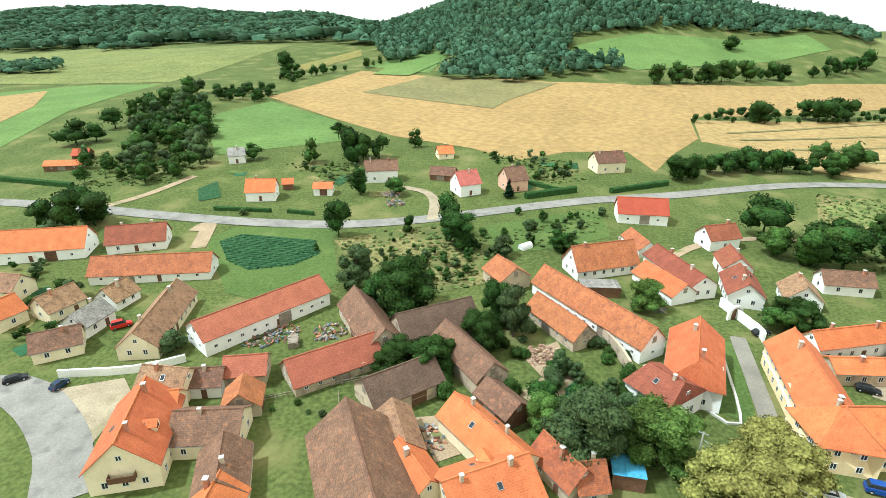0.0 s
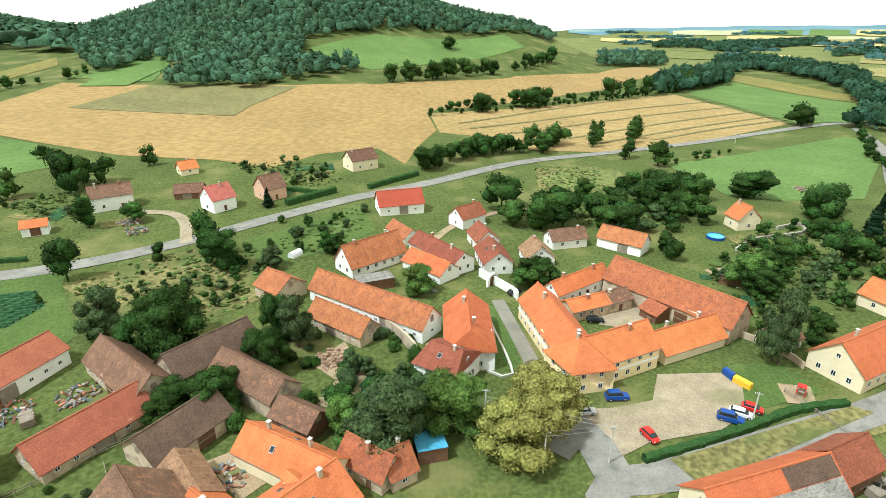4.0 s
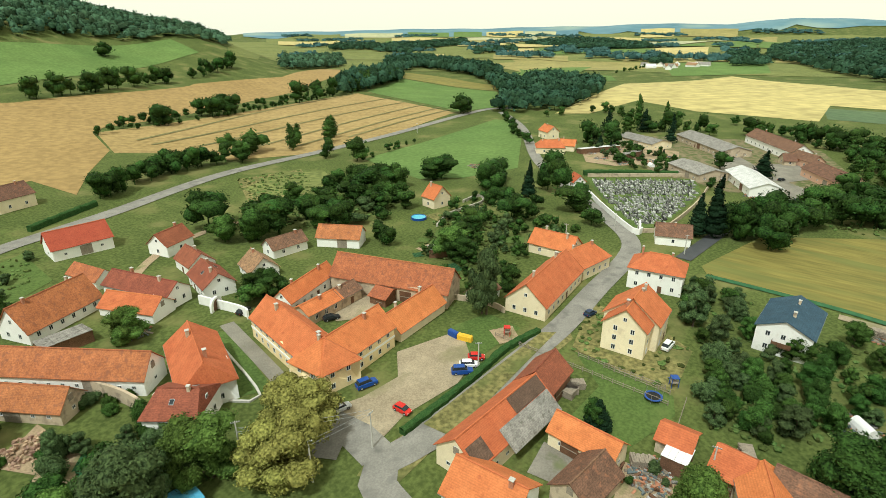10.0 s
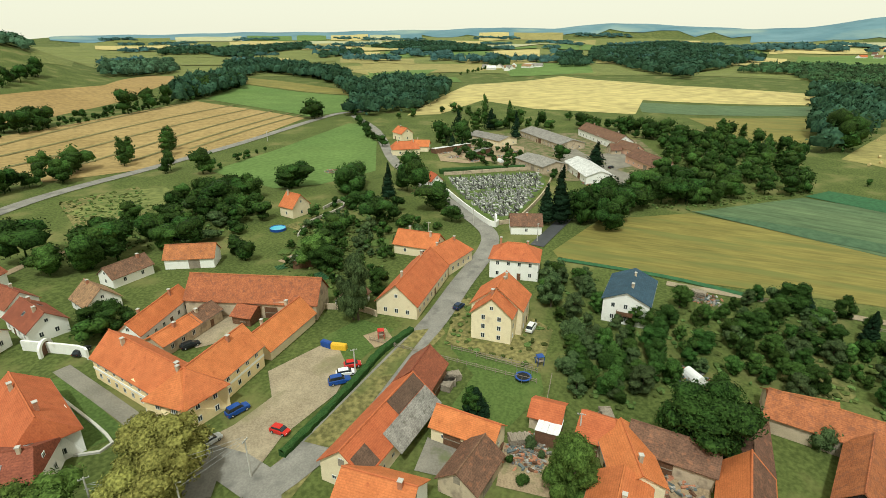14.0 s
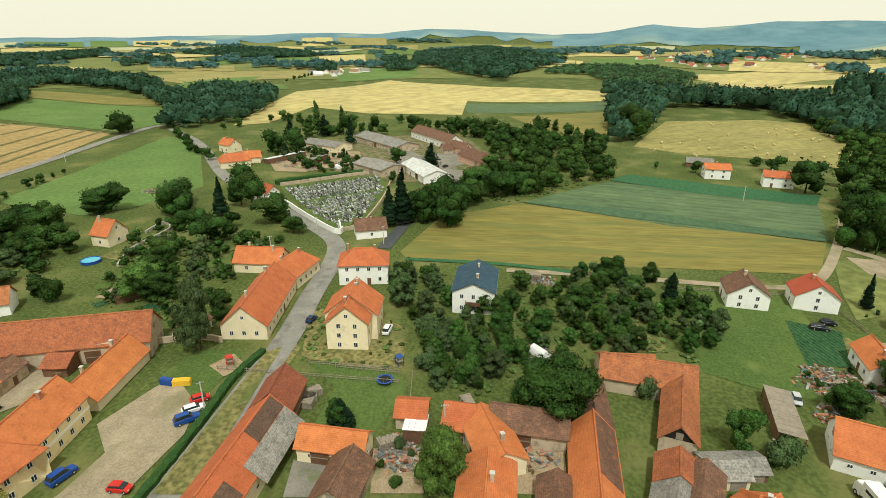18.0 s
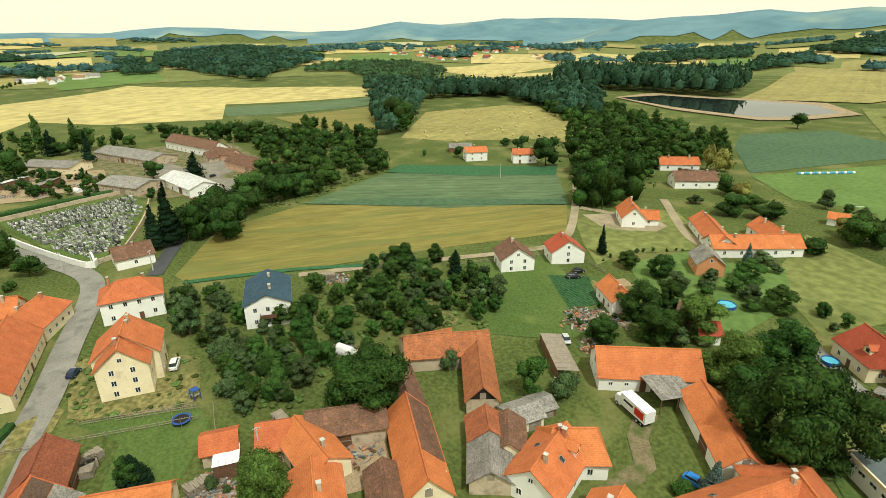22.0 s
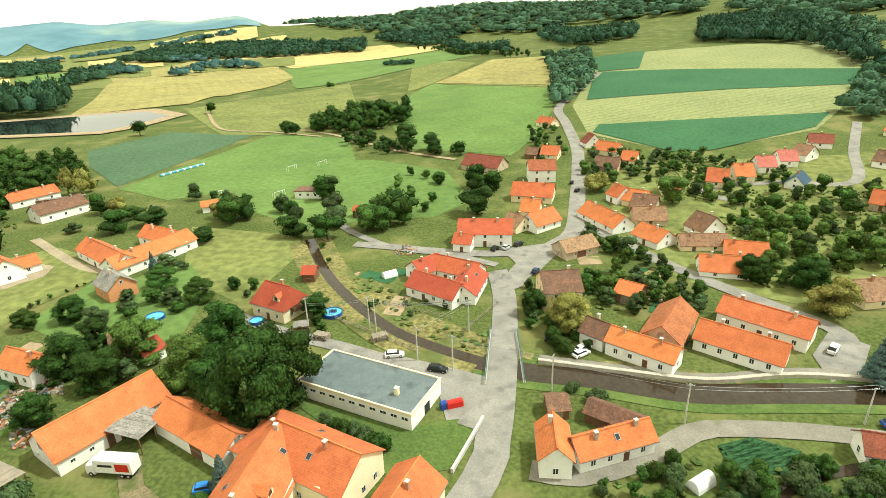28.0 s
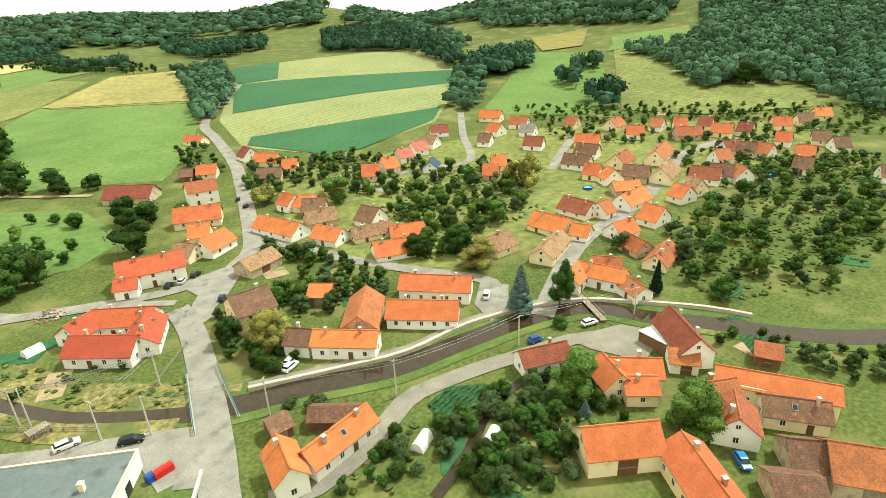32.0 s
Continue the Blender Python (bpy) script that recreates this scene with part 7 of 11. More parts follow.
wood([(1301.7, 757.8), (1589.1, 765.9), (1861.5, 908.1), (1440.7, 819.6)], 16.6, 13, seed=772, label='belt of woodland in the valley', mat='leaf_valley')
wood([(1167.2, 271.3), (1150.8, 232.7), (1419.5, 292.7), (1401.1, 319.7)], 12.5, 11, seed=337, label='belt of woodland in the valley', mat='leaf_valley')
wood([(1294.2, 156.4), (1504.2, 113.9), (1670.1, 135.8), (1597.2, 187.5)], 14.5, 12, seed=546, label='belt of woodland in the valley', mat='leaf_valley')
wood([(1503.2, 95.4), (1129.9, -4.4), (956.4, -70.4), (819.8, -81.2), (1141.3, -123.4), (1233.4, -199.9), (1441.3, -289.2), (1838.5, -240.9), (2964.2, -184.7), (2686.6, 16.6), (2119.9, 117.2)], 15.5, 14, seed=652, label='belt of woodland in the valley', mat='leaf_valley')
wood([(1120.4, -182.2), (1055.4, -255.3), (855.3, -250.9), (872.8, -351.6), (971.7, -423.3), (1102.6, -407.4), (1184.9, -332.0), (1237.4, -249.2)], 10.4, 12, seed=120, label='belt of woodland in the valley', mat='leaf_belt')
wood([(606.4, -171.3), (401.8, -126.3), (480.0, -173.8), (584.2, -227.0), (554.9, -321.8), (476.9, -312.8), (399.7, -281.6), (367.3, -293.5), (550.4, -428.5), (598.3, -411.3), (593.8, -360.8), (630.8, -319.5), (664.8, -289.8), (686.1, -264.6), (720.3, -219.8)], 11, 13, seed=626, label='belt of woodland in the valley', mat='leaf_valley')
wood([(2296.6, 829.6), (1788.4, 540.9), (2017.5, 469.7), (2590.6, 653.0), (2544.3, 866.9)], 22.3, 14, seed=394, label='belt of woodland in the valley', mat='leaf_valley')
wood([(1115.4, 128.8), (1155.1, 64.4), (1460.3, 88.4), (1468.7, 154.3)], 12.4, 11, seed=327, label='belt of woodland in the valley', mat='leaf_valley')
wood([(1332.2, 1059.9), (1565.2, 1100.1), (1987.8, 1173.8), (2440.8, 1461.5), (2163.1, 1577.6), (1742.3, 1380.2)], 21.6, 15, seed=324, label='belt of woodland in the valley', mat='leaf_valley')
wood([(711.7, 575.6), (896.3, 629.5), (784.2, 488.4), (716.3, 367.3), (816.9, 424.8), (990.6, 603.0), (1024.7, 716.1), (949.0, 760.5)], 11, 13, seed=58, label='belt of woodland in the valley', mat='leaf_valley')
wood([(613.6, -418.3), (572.7, -446.5), (516.2, -488.1), (432.4, -519.2), (526.1, -666.0), (561.5, -703.9), (659.6, -677.4), (703.2, -572.1), (752.7, -515.6)], 10, 21, seed=818, label='belt of woodland in the valley', mat='leaf_valley')
wood([(684.4, -185.2), (665.3, -223.6), (644.8, -253.4), (525.9, -304.0), (469.2, -298.0), (452.5, -350.2), (471.1, -395.0), (535.5, -370.6), (568.3, -350.2), (665.1, -285.8), (783.2, -215.3)], 10, 13, seed=664, label='belt of woodland in the valley', mat='leaf_valley')
wood([(384.3, -112.7), (375.4, -124.5), (474.8, -177.8), (554.3, -210.4), (608.5, -188.7), (495.7, -143.1)], 9.5, 14, seed=508, label='clump of tall trees by the field', mat='leaf_valley')
wood([(986.0, -871.3), (939.2, -968.4), (978.0, -1217.5), (1251.0, -1543.3), (1225.7, -1266.9), (1139.8, -1028.5)], 15.1, 13, seed=608, label='belt of woodland in the valley', mat='leaf_valley')
wood([(665.2, -826.6), (799.9, -1199.2), (1011.4, -1485.0), (823.1, -1034.4)], 13.4, 13, seed=428, label='belt of woodland in the valley', mat='leaf_valley')
wood([(943.4, -1445.0), (733.8, -1490.1), (513.4, -1550.6), (326.8, -1453.1), (356.4, -1631.7), (593.1, -1731.0), (846.2, -1799.2), (1078.1, -1705.5)], 16.6, 15, seed=774, label='belt of woodland in the valley', mat='leaf_valley')
wood([(343.2, -1664.4), (118.4, -1352.5), (-22.7, -792.6), (-23.7, -887.1), (137.8, -1538.8), (286.6, -1719.9)], 12.7, 13, seed=360, label='belt of woodland in the valley', mat='leaf_valley')
wood([(1146.6, -325.5), (1148.9, -410.3), (1014.7, -426.5), (947.3, -371.8), (995.6, -278.8)], 10.6, 11, seed=135, label='belt of woodland in the valley', mat='leaf_belt')
wood([(1014.0, -1479.2), (866.5, -1452.0), (775.4, -1507.6), (560.0, -1483.5), (391.7, -1479.1), (317.1, -1457.2), (366.7, -1630.5), (593.1, -1716.7), (838.4, -1808.7), (1061.3, -1858.8), (1084.4, -1677.2)], 16.8, 15, seed=787, label='belt of woodland in the valley', mat='leaf_valley')
wood([(301.5, -1612.8), (199.0, -1523.0), (82.1, -1528.1), (70.4, -1629.1), (219.3, -1703.8)], 15.3, 14, seed=634, label='belt of woodland in the valley', mat='leaf_valley')
wood([(-98.2, -1200.9), (-111.6, -853.4), (-155.0, -858.0), (-228.7, -950.4), (-265.8, -1129.5), (-198.6, -1316.2), (-140.1, -1521.1)], 10.8, 13, seed=156, label='belt of woodland in the valley', mat='leaf_valley')
wood([(-264.2, -771.0), (-300.4, -706.4), (-325.8, -639.5), (-300.5, -491.6), (-330.2, -523.6), (-387.8, -705.0), (-472.8, -936.4), (-474.8, -1183.1), (-365.8, -1073.2)], 8.5, 14, seed=861, label='belt of woodland in the valley', mat='leaf_valley')
wood([(-310.3, -499.2), (-346.0, -522.0), (-386.1, -531.1), (-413.8, -507.4), (-365.8, -448.3), (-310.0, -420.6), (-305.7, -457.8)], 10, 12, seed=596, label='belt of woodland in the valley', mat='leaf_valley')
wood([(190.2, -986.4), (121.8, -902.1), (137.3, -985.0), (192.5, -1026.8)], 8, 6, seed=11, label='belt of woodland in the valley', mat='leaf_valley')
wood([(-320.6, -359.4), (-318.0, -333.0), (-357.8, -368.5), (-345.8, -384.4)], 8.5, 11, seed=493, label='clump of trees on the meadow', mat='leaf_valley')
wood([(-295.6, -300.3), (-278.2, -261.2), (-295.2, -262.4), (-335.7, -311.1), (-326.3, -322.8)], 8.5, 11, seed=422, label='clump of trees on the meadow', mat='leaf_valley')
wood([(-371.8, -394.4), (-386.8, -377.2), (-411.8, -406.0), (-401.7, -422.7)], 8.5, 11, seed=560, label='clump of trees on the meadow', mat='leaf_valley')
wood([(-298.6, -459.8), (-322.5, -428.5), (-362.8, -445.1), (-377.8, -468.2), (-331.1, -488.3), (-327.9, -538.7)], 9.5, 12, seed=580, label='belt of woodland in the valley', mat='leaf_valley')
wood([(-457.1, -412.2), (-454.0, -377.3), (-428.2, -327.5), (-375.3, -265.3), (-377.1, -248.1), (-412.7, -261.0), (-425.5, -233.5), (-433.8, -213.8), (-396.0, -183.0), (-403.9, -173.5), (-379.2, -158.6), (-398.5, -137.8), (-777.1, -282.9), (-738.3, -343.4), (-691.3, -380.0), (-671.9, -437.1), (-630.8, -459.5), (-528.3, -391.7), (-511.9, -419.7), (-485.0, -434.1)], 9.5, 13, seed=21, label='dark woodland on the hillside')
wood([(-623.8, -451.2), (-658.5, -428.0), (-685.0, -376.3), (-726.8, -337.5), (-771.8, -280.6), (-1157.7, -421.0), (-1090.2, -506.3), (-1027.5, -564.5), (-987.8, -642.1), (-935.8, -676.8)], 12, 14, seed=57, label='dark woodland on the hillside')
wood([(-535.3, -788.1), (-596.5, -720.1), (-637.5, -628.0), (-666.4, -532.1), (-866.4, -691.7), (-828.8, -816.5), (-775.4, -936.2), (-695.9, -1024.6)], 12, 14, seed=57, label='dark woodland on the hillside')
drape("hill_meadow", [(-471.9, -449.7), (-587.1, -537.2), (-629.7, -472.3), (-538.6, -403.8), (-522.7, -436.5)], "meadow", 0.76, "grassy clearing on the hillside", "field")
wood([(-271.5, -805.7), (-332.9, -804.8), (-363.8, -653.1), (-346.3, -568.6), (-431.4, -662.9), (-472.7, -774.3), (-558.1, -1149.3), (-454.2, -1218.6)], 11, 14, seed=926, label='wood on the hilltop')
wood([(-5.0, 516.5), (56.8, 480.7), (97.5, 492.7), (171.0, 526.0), (176.8, 552.9), (123.6, 561.2), (57.5, 561.2), (1.1, 567.5)], 10, 13, seed=542, label='trees at the edge of the hill wood')
tree_row("oak ash", [(-140.9, 522.8), (-134.6, 537.6), (-116.6, 572.8), (-87.4, 589.9), (-41.3, 646.4)], 9, 10, 301)
tree_row("oak ash", [(168.5, 478.2), (204.0, 490.8), (238.3, 508.1), (299.4, 545.0), (363.2, 567.2)], 10, 19, 302)
tree_row("oak", [(366.5, 572.6), (409.0, 589.6), (470.1, 628.8)], 10, 20, 303)
tree_row("thicket oak", [(159.7, 357.5), (189.2, 367.2), (233.4, 376.1), (282.4, 385.7), (366.6, 408.7), (455.7, 437.0)], 6, 6, 304)
grove("oak ash", [(459.0, 436.5), (635.5, 485.3), (704.9, 540.6), (550.1, 505.5)], 9, 16, 305)
tree("oak", 210.8, 371.7, 16.6, 18.4)
tree("oak", 262.2, 384.3, 18.6, 20.9)
tree("oak", 281.3, 388.1, 19.0, 14.7)
tree("oak", 373.6, 407.8, 24.0, 23.6)
tree("oak", 407.3, 418.3, 22.7, 21.3)
tree("oak", 441.6, 430.3, 23.6, 18.7)
tree("oak", -163.0, 589.1, 24.0, 24.6)
tree_row("oak thicket", [(122.3, -1306.3), (18.3, -1081.1), (-34.1, -821.3), (-70.8, -779.2)], 13, 9, 306)
tree_row("oak", [(177.6, -1365.7), (92.9, -1181.7), (8.1, -845.8), (-51.2, -764.0)], 12, 10, 307)
tree_row("oak thicket", [(874.0, 259.6), (1107.1, 260.6), (1286.6, 263.4)], 14, 8, 309)
tree_row("oak", [(1005.0, -872.7), (1145.5, -1180.1), (1036.6, -1296.5)], 14, 12, 310)
grove("oak ash poplar", [(448.0, -295.5), (401.7, -348.7), (277.2, -304.2), (243.6, -302.8), (202.2, -250.5), (219.5, -220.1), (196.3, -180.0), (206.2, -174.1), (276.9, -237.3), (339.7, -249.6)], 10, 12, 312)
grove("oak ash", [(139.0, -393.5), (134.9, -437.4), (109.2, -469.0), (64.6, -444.9), (61.1, -405.2), (94.2, -381.6)], 8, 14, 313)
grove("oak thicket willow", [(100.3, -353.0), (85.5, -375.4), (55.0, -324.6), (55.4, -300.2), (80.7, -331.7)], 7, 7, 314)
grove("oak", [(162.2, -402.4), (164.6, -431.1), (139.7, -400.9), (138.9, -376.4)], 7, 8, 315)
tree("oak", 269.7, -513.6, 12.7, 15.9)
tree("oak", 277.8, -411.3, 13.9, 17.4)
tree("oak", 49.9, -320.4, 12.6, 13.6)
tree("oak", 32.7, -312.5, 9.6, 11.9)
tree("oak", 17.2, -305.6, 8.4, 10.5)
tree("oak", 253.2, -170.0, 18.1, 19.4)
tree("oak", 192.3, -161.6, 24.0, 25.7)
tree("bush", 200.5, -690.7, 10.4, 13.0)
ribbon("road", [(165.6, -421.7), (119.2, -389.1), (57.6, -323.8), (19.5, -294.1)], 3, "dirt", 0.30, "pale dirt track through the copse")
drape("pond_bank", [(491.4, -414.3), (513.0, -489.9), (407.2, -531.0), (347.8, -550.3), (291.0, -510.2), (301.9, -447.1), (317.2, -421.5), (399.3, -406.8)], "dirt", 0.77, "bare pale bank of the pond", "field")
drape("pond", [(486.3, -418.0), (486.9, -478.6), (396.8, -517.4), (347.0, -531.1), (306.4, -504.9), (315.7, -457.4), (326.1, -433.5), (410.7, -418.7)], "pond", 0.78, "calm dark pond reflecting wood and sky", "field")
far_house(1368, -641, 166, 14, 'tan')
far_house(1529, -936, 145, 14, 'tan')
far_house(1595, -939, 55, 11, 'orange')
far_house(1453, -752, 82, 17, 'darkred')
far_house(1267, -669, 11, 10, 'darkred')
far_house(1286, -668, 59, 15, 'darkred')
far_house(1336, -657, 90, 16, 'orange')
far_house(1454, -784, 99, 18, 'orange')
far_house(1502, -838, 41, 13, 'orange')
far_house(1605, -813, 19, 13, 'orange')
far_house(1171, -764, 0, 12, 'orange')
far_house(1252, -594, 72, 11, 'darkred')
far_house(1511, -882, 16, 13, 'orange')
far_house(1583, -912, 44, 11, 'orange')
far_house(1393, -658, 123, 12, 'tan')
far_house(1363, -520, 24, 16, 'orange')
far_house(1257, -564, 0, 18, 'tan')
far_house(1297, -543, 38, 14, 'tan')
far_house(1601, -855, 178, 12, 'brown')
far_house(1470, -478, 149, 13, 'orange')
far_house(1446, -506, 44, 15, 'brown')
far_house(1590, -838, 106, 17, 'darkred')
far_house(1529, -942, 28, 18, 'tan')
far_house(1648, -661, 133, 18, 'darkred')
far_house(1467, -807, 87, 11, 'orange')
far_house(1867, -663, 173, 12, 'orange')
far_house(1322, -533, 107, 13, 'darkred')
far_house(1144, -734, 23, 14, 'tan')
far_house(1522, -798, 165, 12, 'orange')
far_house(1526, -525, 45, 10, 'brown')
far_house(1374, -605, 24, 13, 'orange')
far_house(1232, -814, 124, 15, 'darkred')
far_house(1249, -645, 85, 13, 'brown')
far_house(2145, -1400, 115, 14, 'brown')
far_house(1261, -534, 14, 15, 'orange')
far_house(1223, -771, 127, 17, 'brown')
far_house(1344, -584, 162, 18, 'orange')
far_house(1842, -1189, 90, 10, 'orange')
far_house(1710, -758, 13, 11, 'orange')
far_house(1152, -768, 131, 13, 'tan')
far_house(1403, -660, 97, 15, 'tan')
far_house(1464, -485, 87, 12, 'orange')
far_house(1346, -651, 166, 12, 'orange')
far_house(1627, -716, 110, 15, 'brown')
far_house(1431, -774, 161, 13, 'brown')
far_house(1462, -562, 145, 18, 'darkred')
far_house(1067, 213, 57, 14, 'grey')
far_house(1037, 211, 7, 13, 'grey')
far_house(1122, 170, 85, 25, 'grey')
far_house(1074, 215, 121, 22, 'tan')
far_house(1124, 216, 6, 24, 'white')
far_house(1103, 184, 64, 21, 'tan')
far_house(1120, 272, 82, 12, 'grey')
far_house(1117, 243, 8, 21, 'grey')
far_house(1063, 247, 115, 17, 'white')
far_house(1111, 185, 86, 15, 'white')
def around(az, r):
    """A point r metres out, az degrees clockwise from +y."""
    return r * math.sin(radians(az)), r * math.cos(radians(az))


def far_land():
    """The patchwork of fields and hedges out to the horizon ridges, coloured blue for haze."""
    r = random.Random(61)
    for lo, hi, q0, q1 in ((40, 80, 1300, 3800), (80, 108, 1650, 3650), (108, 121, 1650, 3100), (121, 150, 1650, 2650)):
        ring = [around(lo + (hi - lo) * i / 9, q0) for i in range(10)] + [around(hi - (hi - lo) * i / 9, q1) for i in range(10)]
        drape("far_plain", ring, "pasture", 0.8, "pale hazy plain of distant pastures", "field", step=50)
    bands = (1250, 1600, 2050, 2550, 3050, 3550, 3950)
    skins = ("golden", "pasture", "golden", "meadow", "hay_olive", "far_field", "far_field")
    for k, (q0, q1) in enumerate(zip(bands, bands[1:])):
        az = 40.0 + r.uniform(0, 3)
        while az < 158:
            step = r.uniform(3.0, 7.5)
            if az > 124 and q1 > 2600 or az > 108 and q1 > 3300 or az > 84 and q1 > 3700:
                break
            if r.random() < 0.74:
                a, b = az + r.uniform(0, 0.4), az + step - r.uniform(0.1, 0.5)
                lo, hi = q0 + r.uniform(0, 60), q1 - r.uniform(10, 70)
                ring = [around(a + (b - a) * i / 4, lo + r.uniform(-15, 15)) for i in range(5)] + [around(b - (b - a) * i / 4, hi + r.uniform(-15, 15)) for i in range(5)]
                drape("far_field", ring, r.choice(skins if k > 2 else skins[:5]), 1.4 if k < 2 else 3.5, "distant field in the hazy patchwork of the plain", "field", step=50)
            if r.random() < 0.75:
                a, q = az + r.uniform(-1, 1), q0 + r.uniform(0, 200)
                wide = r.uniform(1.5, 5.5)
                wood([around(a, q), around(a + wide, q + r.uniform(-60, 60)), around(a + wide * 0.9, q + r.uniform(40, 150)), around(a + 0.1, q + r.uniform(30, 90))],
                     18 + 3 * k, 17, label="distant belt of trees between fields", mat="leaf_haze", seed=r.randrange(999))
            az += step
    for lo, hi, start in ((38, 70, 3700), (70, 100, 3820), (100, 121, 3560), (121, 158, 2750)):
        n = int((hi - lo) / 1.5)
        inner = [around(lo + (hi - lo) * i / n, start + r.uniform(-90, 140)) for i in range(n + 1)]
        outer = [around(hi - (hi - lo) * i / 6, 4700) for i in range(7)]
        drape("far_hills", inner + outer, "far_wood_hazed", 2.0, "wooded hills on the horizon, coloured blue for haze", "hills", step=45)


far_land()
drape("garden_bed", [(-137.6, -82.5), (-128.4, -74.9), (-131.7, -70.8), (-140.9, -78.4)], "crop_green", 0.080, "green vegetable bed in a garden", "garden bed", step=6.0)
drape("garden_bed", [(-151.1, -97.1), (-155.9, -93.3), (-158.4, -96.4), (-153.5, -100.2)], "crop_dark", 0.092, "dark green vegetable bed", "garden bed", step=6.0)
drape("garden_bed", [(-173.5, -69.1), (-178.0, -61.8), (-184.3, -65.8), (-179.8, -73.0)], "crop_dark", 0.104, "dark green vegetable bed", "garden bed", step=6.0)
drape("garden_bed", [(-207.6, -81.8), (-200.5, -75.9), (-203.5, -72.3), (-210.5, -78.2)], "crop_dark", 0.116, "dark green vegetable bed", "garden bed", step=6.0)
drape("garden_bed", [(-161.8, -75.8), (-170.2, -71.3), (-172.4, -75.4), (-164.1, -79.9)], "lawn", 0.128, "mown patch of garden lawn", "garden bed", step=6.0)
drape("garden_bed", [(-259.5, -103.3), (-262.0, -96.3), (-265.7, -97.6), (-263.2, -104.6)], "crop_dark", 0.080, "dark green vegetable bed", "garden bed", step=6.0)
drape("garden_bed", [(-255.4, -130.1), (-247.9, -124.7), (-251.2, -120.1), (-258.7, -125.6)], "crop_dark", 0.092, "dark green vegetable bed", "garden bed", step=6.0)
drape("garden_bed", [(-252.7, -136.3), (-240.5, -134.6), (-241.3, -128.9), (-253.5, -130.6)], "crop_dark", 0.104, "dark green vegetable bed", "garden bed", step=6.0)
drape("garden_bed", [(-257.2, -163.5), (-246.4, -157.3), (-249.1, -152.6), (-259.9, -158.8)], "lawn", 0.116, "mown patch of garden lawn", "garden bed", step=6.0)
drape("garden_bed", [(-246.5, -144.3), (-238.7, -141.0), (-241.5, -134.4), (-249.3, -137.7)], "lawn", 0.128, "mown patch of garden lawn", "garden bed", step=6.0)
drape("garden_bed", [(-44.6, -156.1), (-43.3, -151.0), (-47.6, -149.9), (-49.0, -155.0)], "crop_green", 0.080, "green vegetable bed in a garden", "garden bed", step=6.0)
drape("garden_bed", [(-34.5, -165.0), (-27.2, -164.7), (-27.5, -158.0), (-34.7, -158.3)], "dirt", 0.092, "bare brown soil bed in a garden", "garden bed", step=6.0)
drape("garden_bed", [(-44.9, -151.6), (-48.9, -147.1), (-53.1, -150.8), (-49.1, -155.3)], "rough_grass", 0.104, "unmown dry grass patch", "garden bed", step=6.0)
drape("garden_bed", [(-40.7, -128.1), (-45.5, -126.2), (-47.9, -132.0), (-43.0, -133.9)], "crop_dark", 0.116, "dark green vegetable bed", "garden bed", step=6.0)
drape("garden_bed", [(-38.3, -136.8), (-46.8, -132.9), (-48.5, -136.8), (-40.1, -140.6)], "dirt", 0.128, "bare brown soil bed in a garden", "garden bed", step=6.0)
drape("garden_bed", [(-46.6, -54.5), (-52.8, -51.6), (-55.7, -57.6), (-49.5, -60.6)], "rough_grass", 0.080, "unmown dry grass patch", "garden bed", step=6.0)
drape("garden_bed", [(-58.6, -67.4), (-51.8, -57.0), (-55.3, -54.7), (-62.1, -65.0)], "dirt", 0.092, "bare brown soil bed in a garden", "garden bed", step=6.0)
drape("garden_bed", [(-62.4, -70.4), (-54.5, -63.0), (-57.5, -59.7), (-65.4, -67.1)], "crop_green", 0.104, "green vegetable bed in a garden", "garden bed", step=6.0)
drape("garden_bed", [(-36.6, -60.2), (-38.1, -49.7), (-42.2, -50.2), (-40.8, -60.8)], "crop_green", 0.116, "green vegetable bed in a garden", "garden bed", step=6.0)
drape("garden_bed", [(-38.1, -72.1), (-33.1, -61.7), (-37.6, -59.6), (-42.6, -70.0)], "crop_dark", 0.128, "dark green vegetable bed", "garden bed", step=6.0)
drape("garden_bed", [(-113.7, -200.8), (-125.3, -200.8), (-125.4, -207.8), (-113.7, -207.9)], "lawn", 0.080, "mown patch of garden lawn", "garden bed", step=6.0)
drape("garden_bed", [(-92.6, -257.2), (-94.1, -248.2), (-100.0, -249.1), (-98.5, -258.1)], "dirt", 0.092, "bare brown soil bed in a garden", "garden bed", step=6.0)
drape("garden_bed", [(-100.8, -246.1), (-95.5, -242.9), (-97.8, -239.0), (-103.2, -242.2)], "crop_green", 0.104, "green vegetable bed in a garden", "garden bed", step=6.0)
drape("garden_bed", [(-121.7, -223.1), (-124.7, -218.4), (-127.8, -220.3), (-124.8, -225.1)], "lawn", 0.116, "mown patch of garden lawn", "garden bed", step=6.0)
drape("garden_bed", [(-102.4, -205.7), (-100.3, -196.1), (-103.4, -195.4), (-105.6, -205.0)], "crop_green", 0.128, "green vegetable bed in a garden", "garden bed", step=6.0)
drape("garden_bed", [(116.0, -108.7), (117.6, -97.9), (112.5, -97.2), (110.9, -108.0)], "dirt", 0.080, "bare brown soil bed in a garden", "garden bed", step=6.0)
drape("garden_bed", [(121.9, -100.5), (115.9, -95.9), (113.7, -98.8), (119.8, -103.4)], "lawn", 0.092, "mown patch of garden lawn", "garden bed", step=6.0)
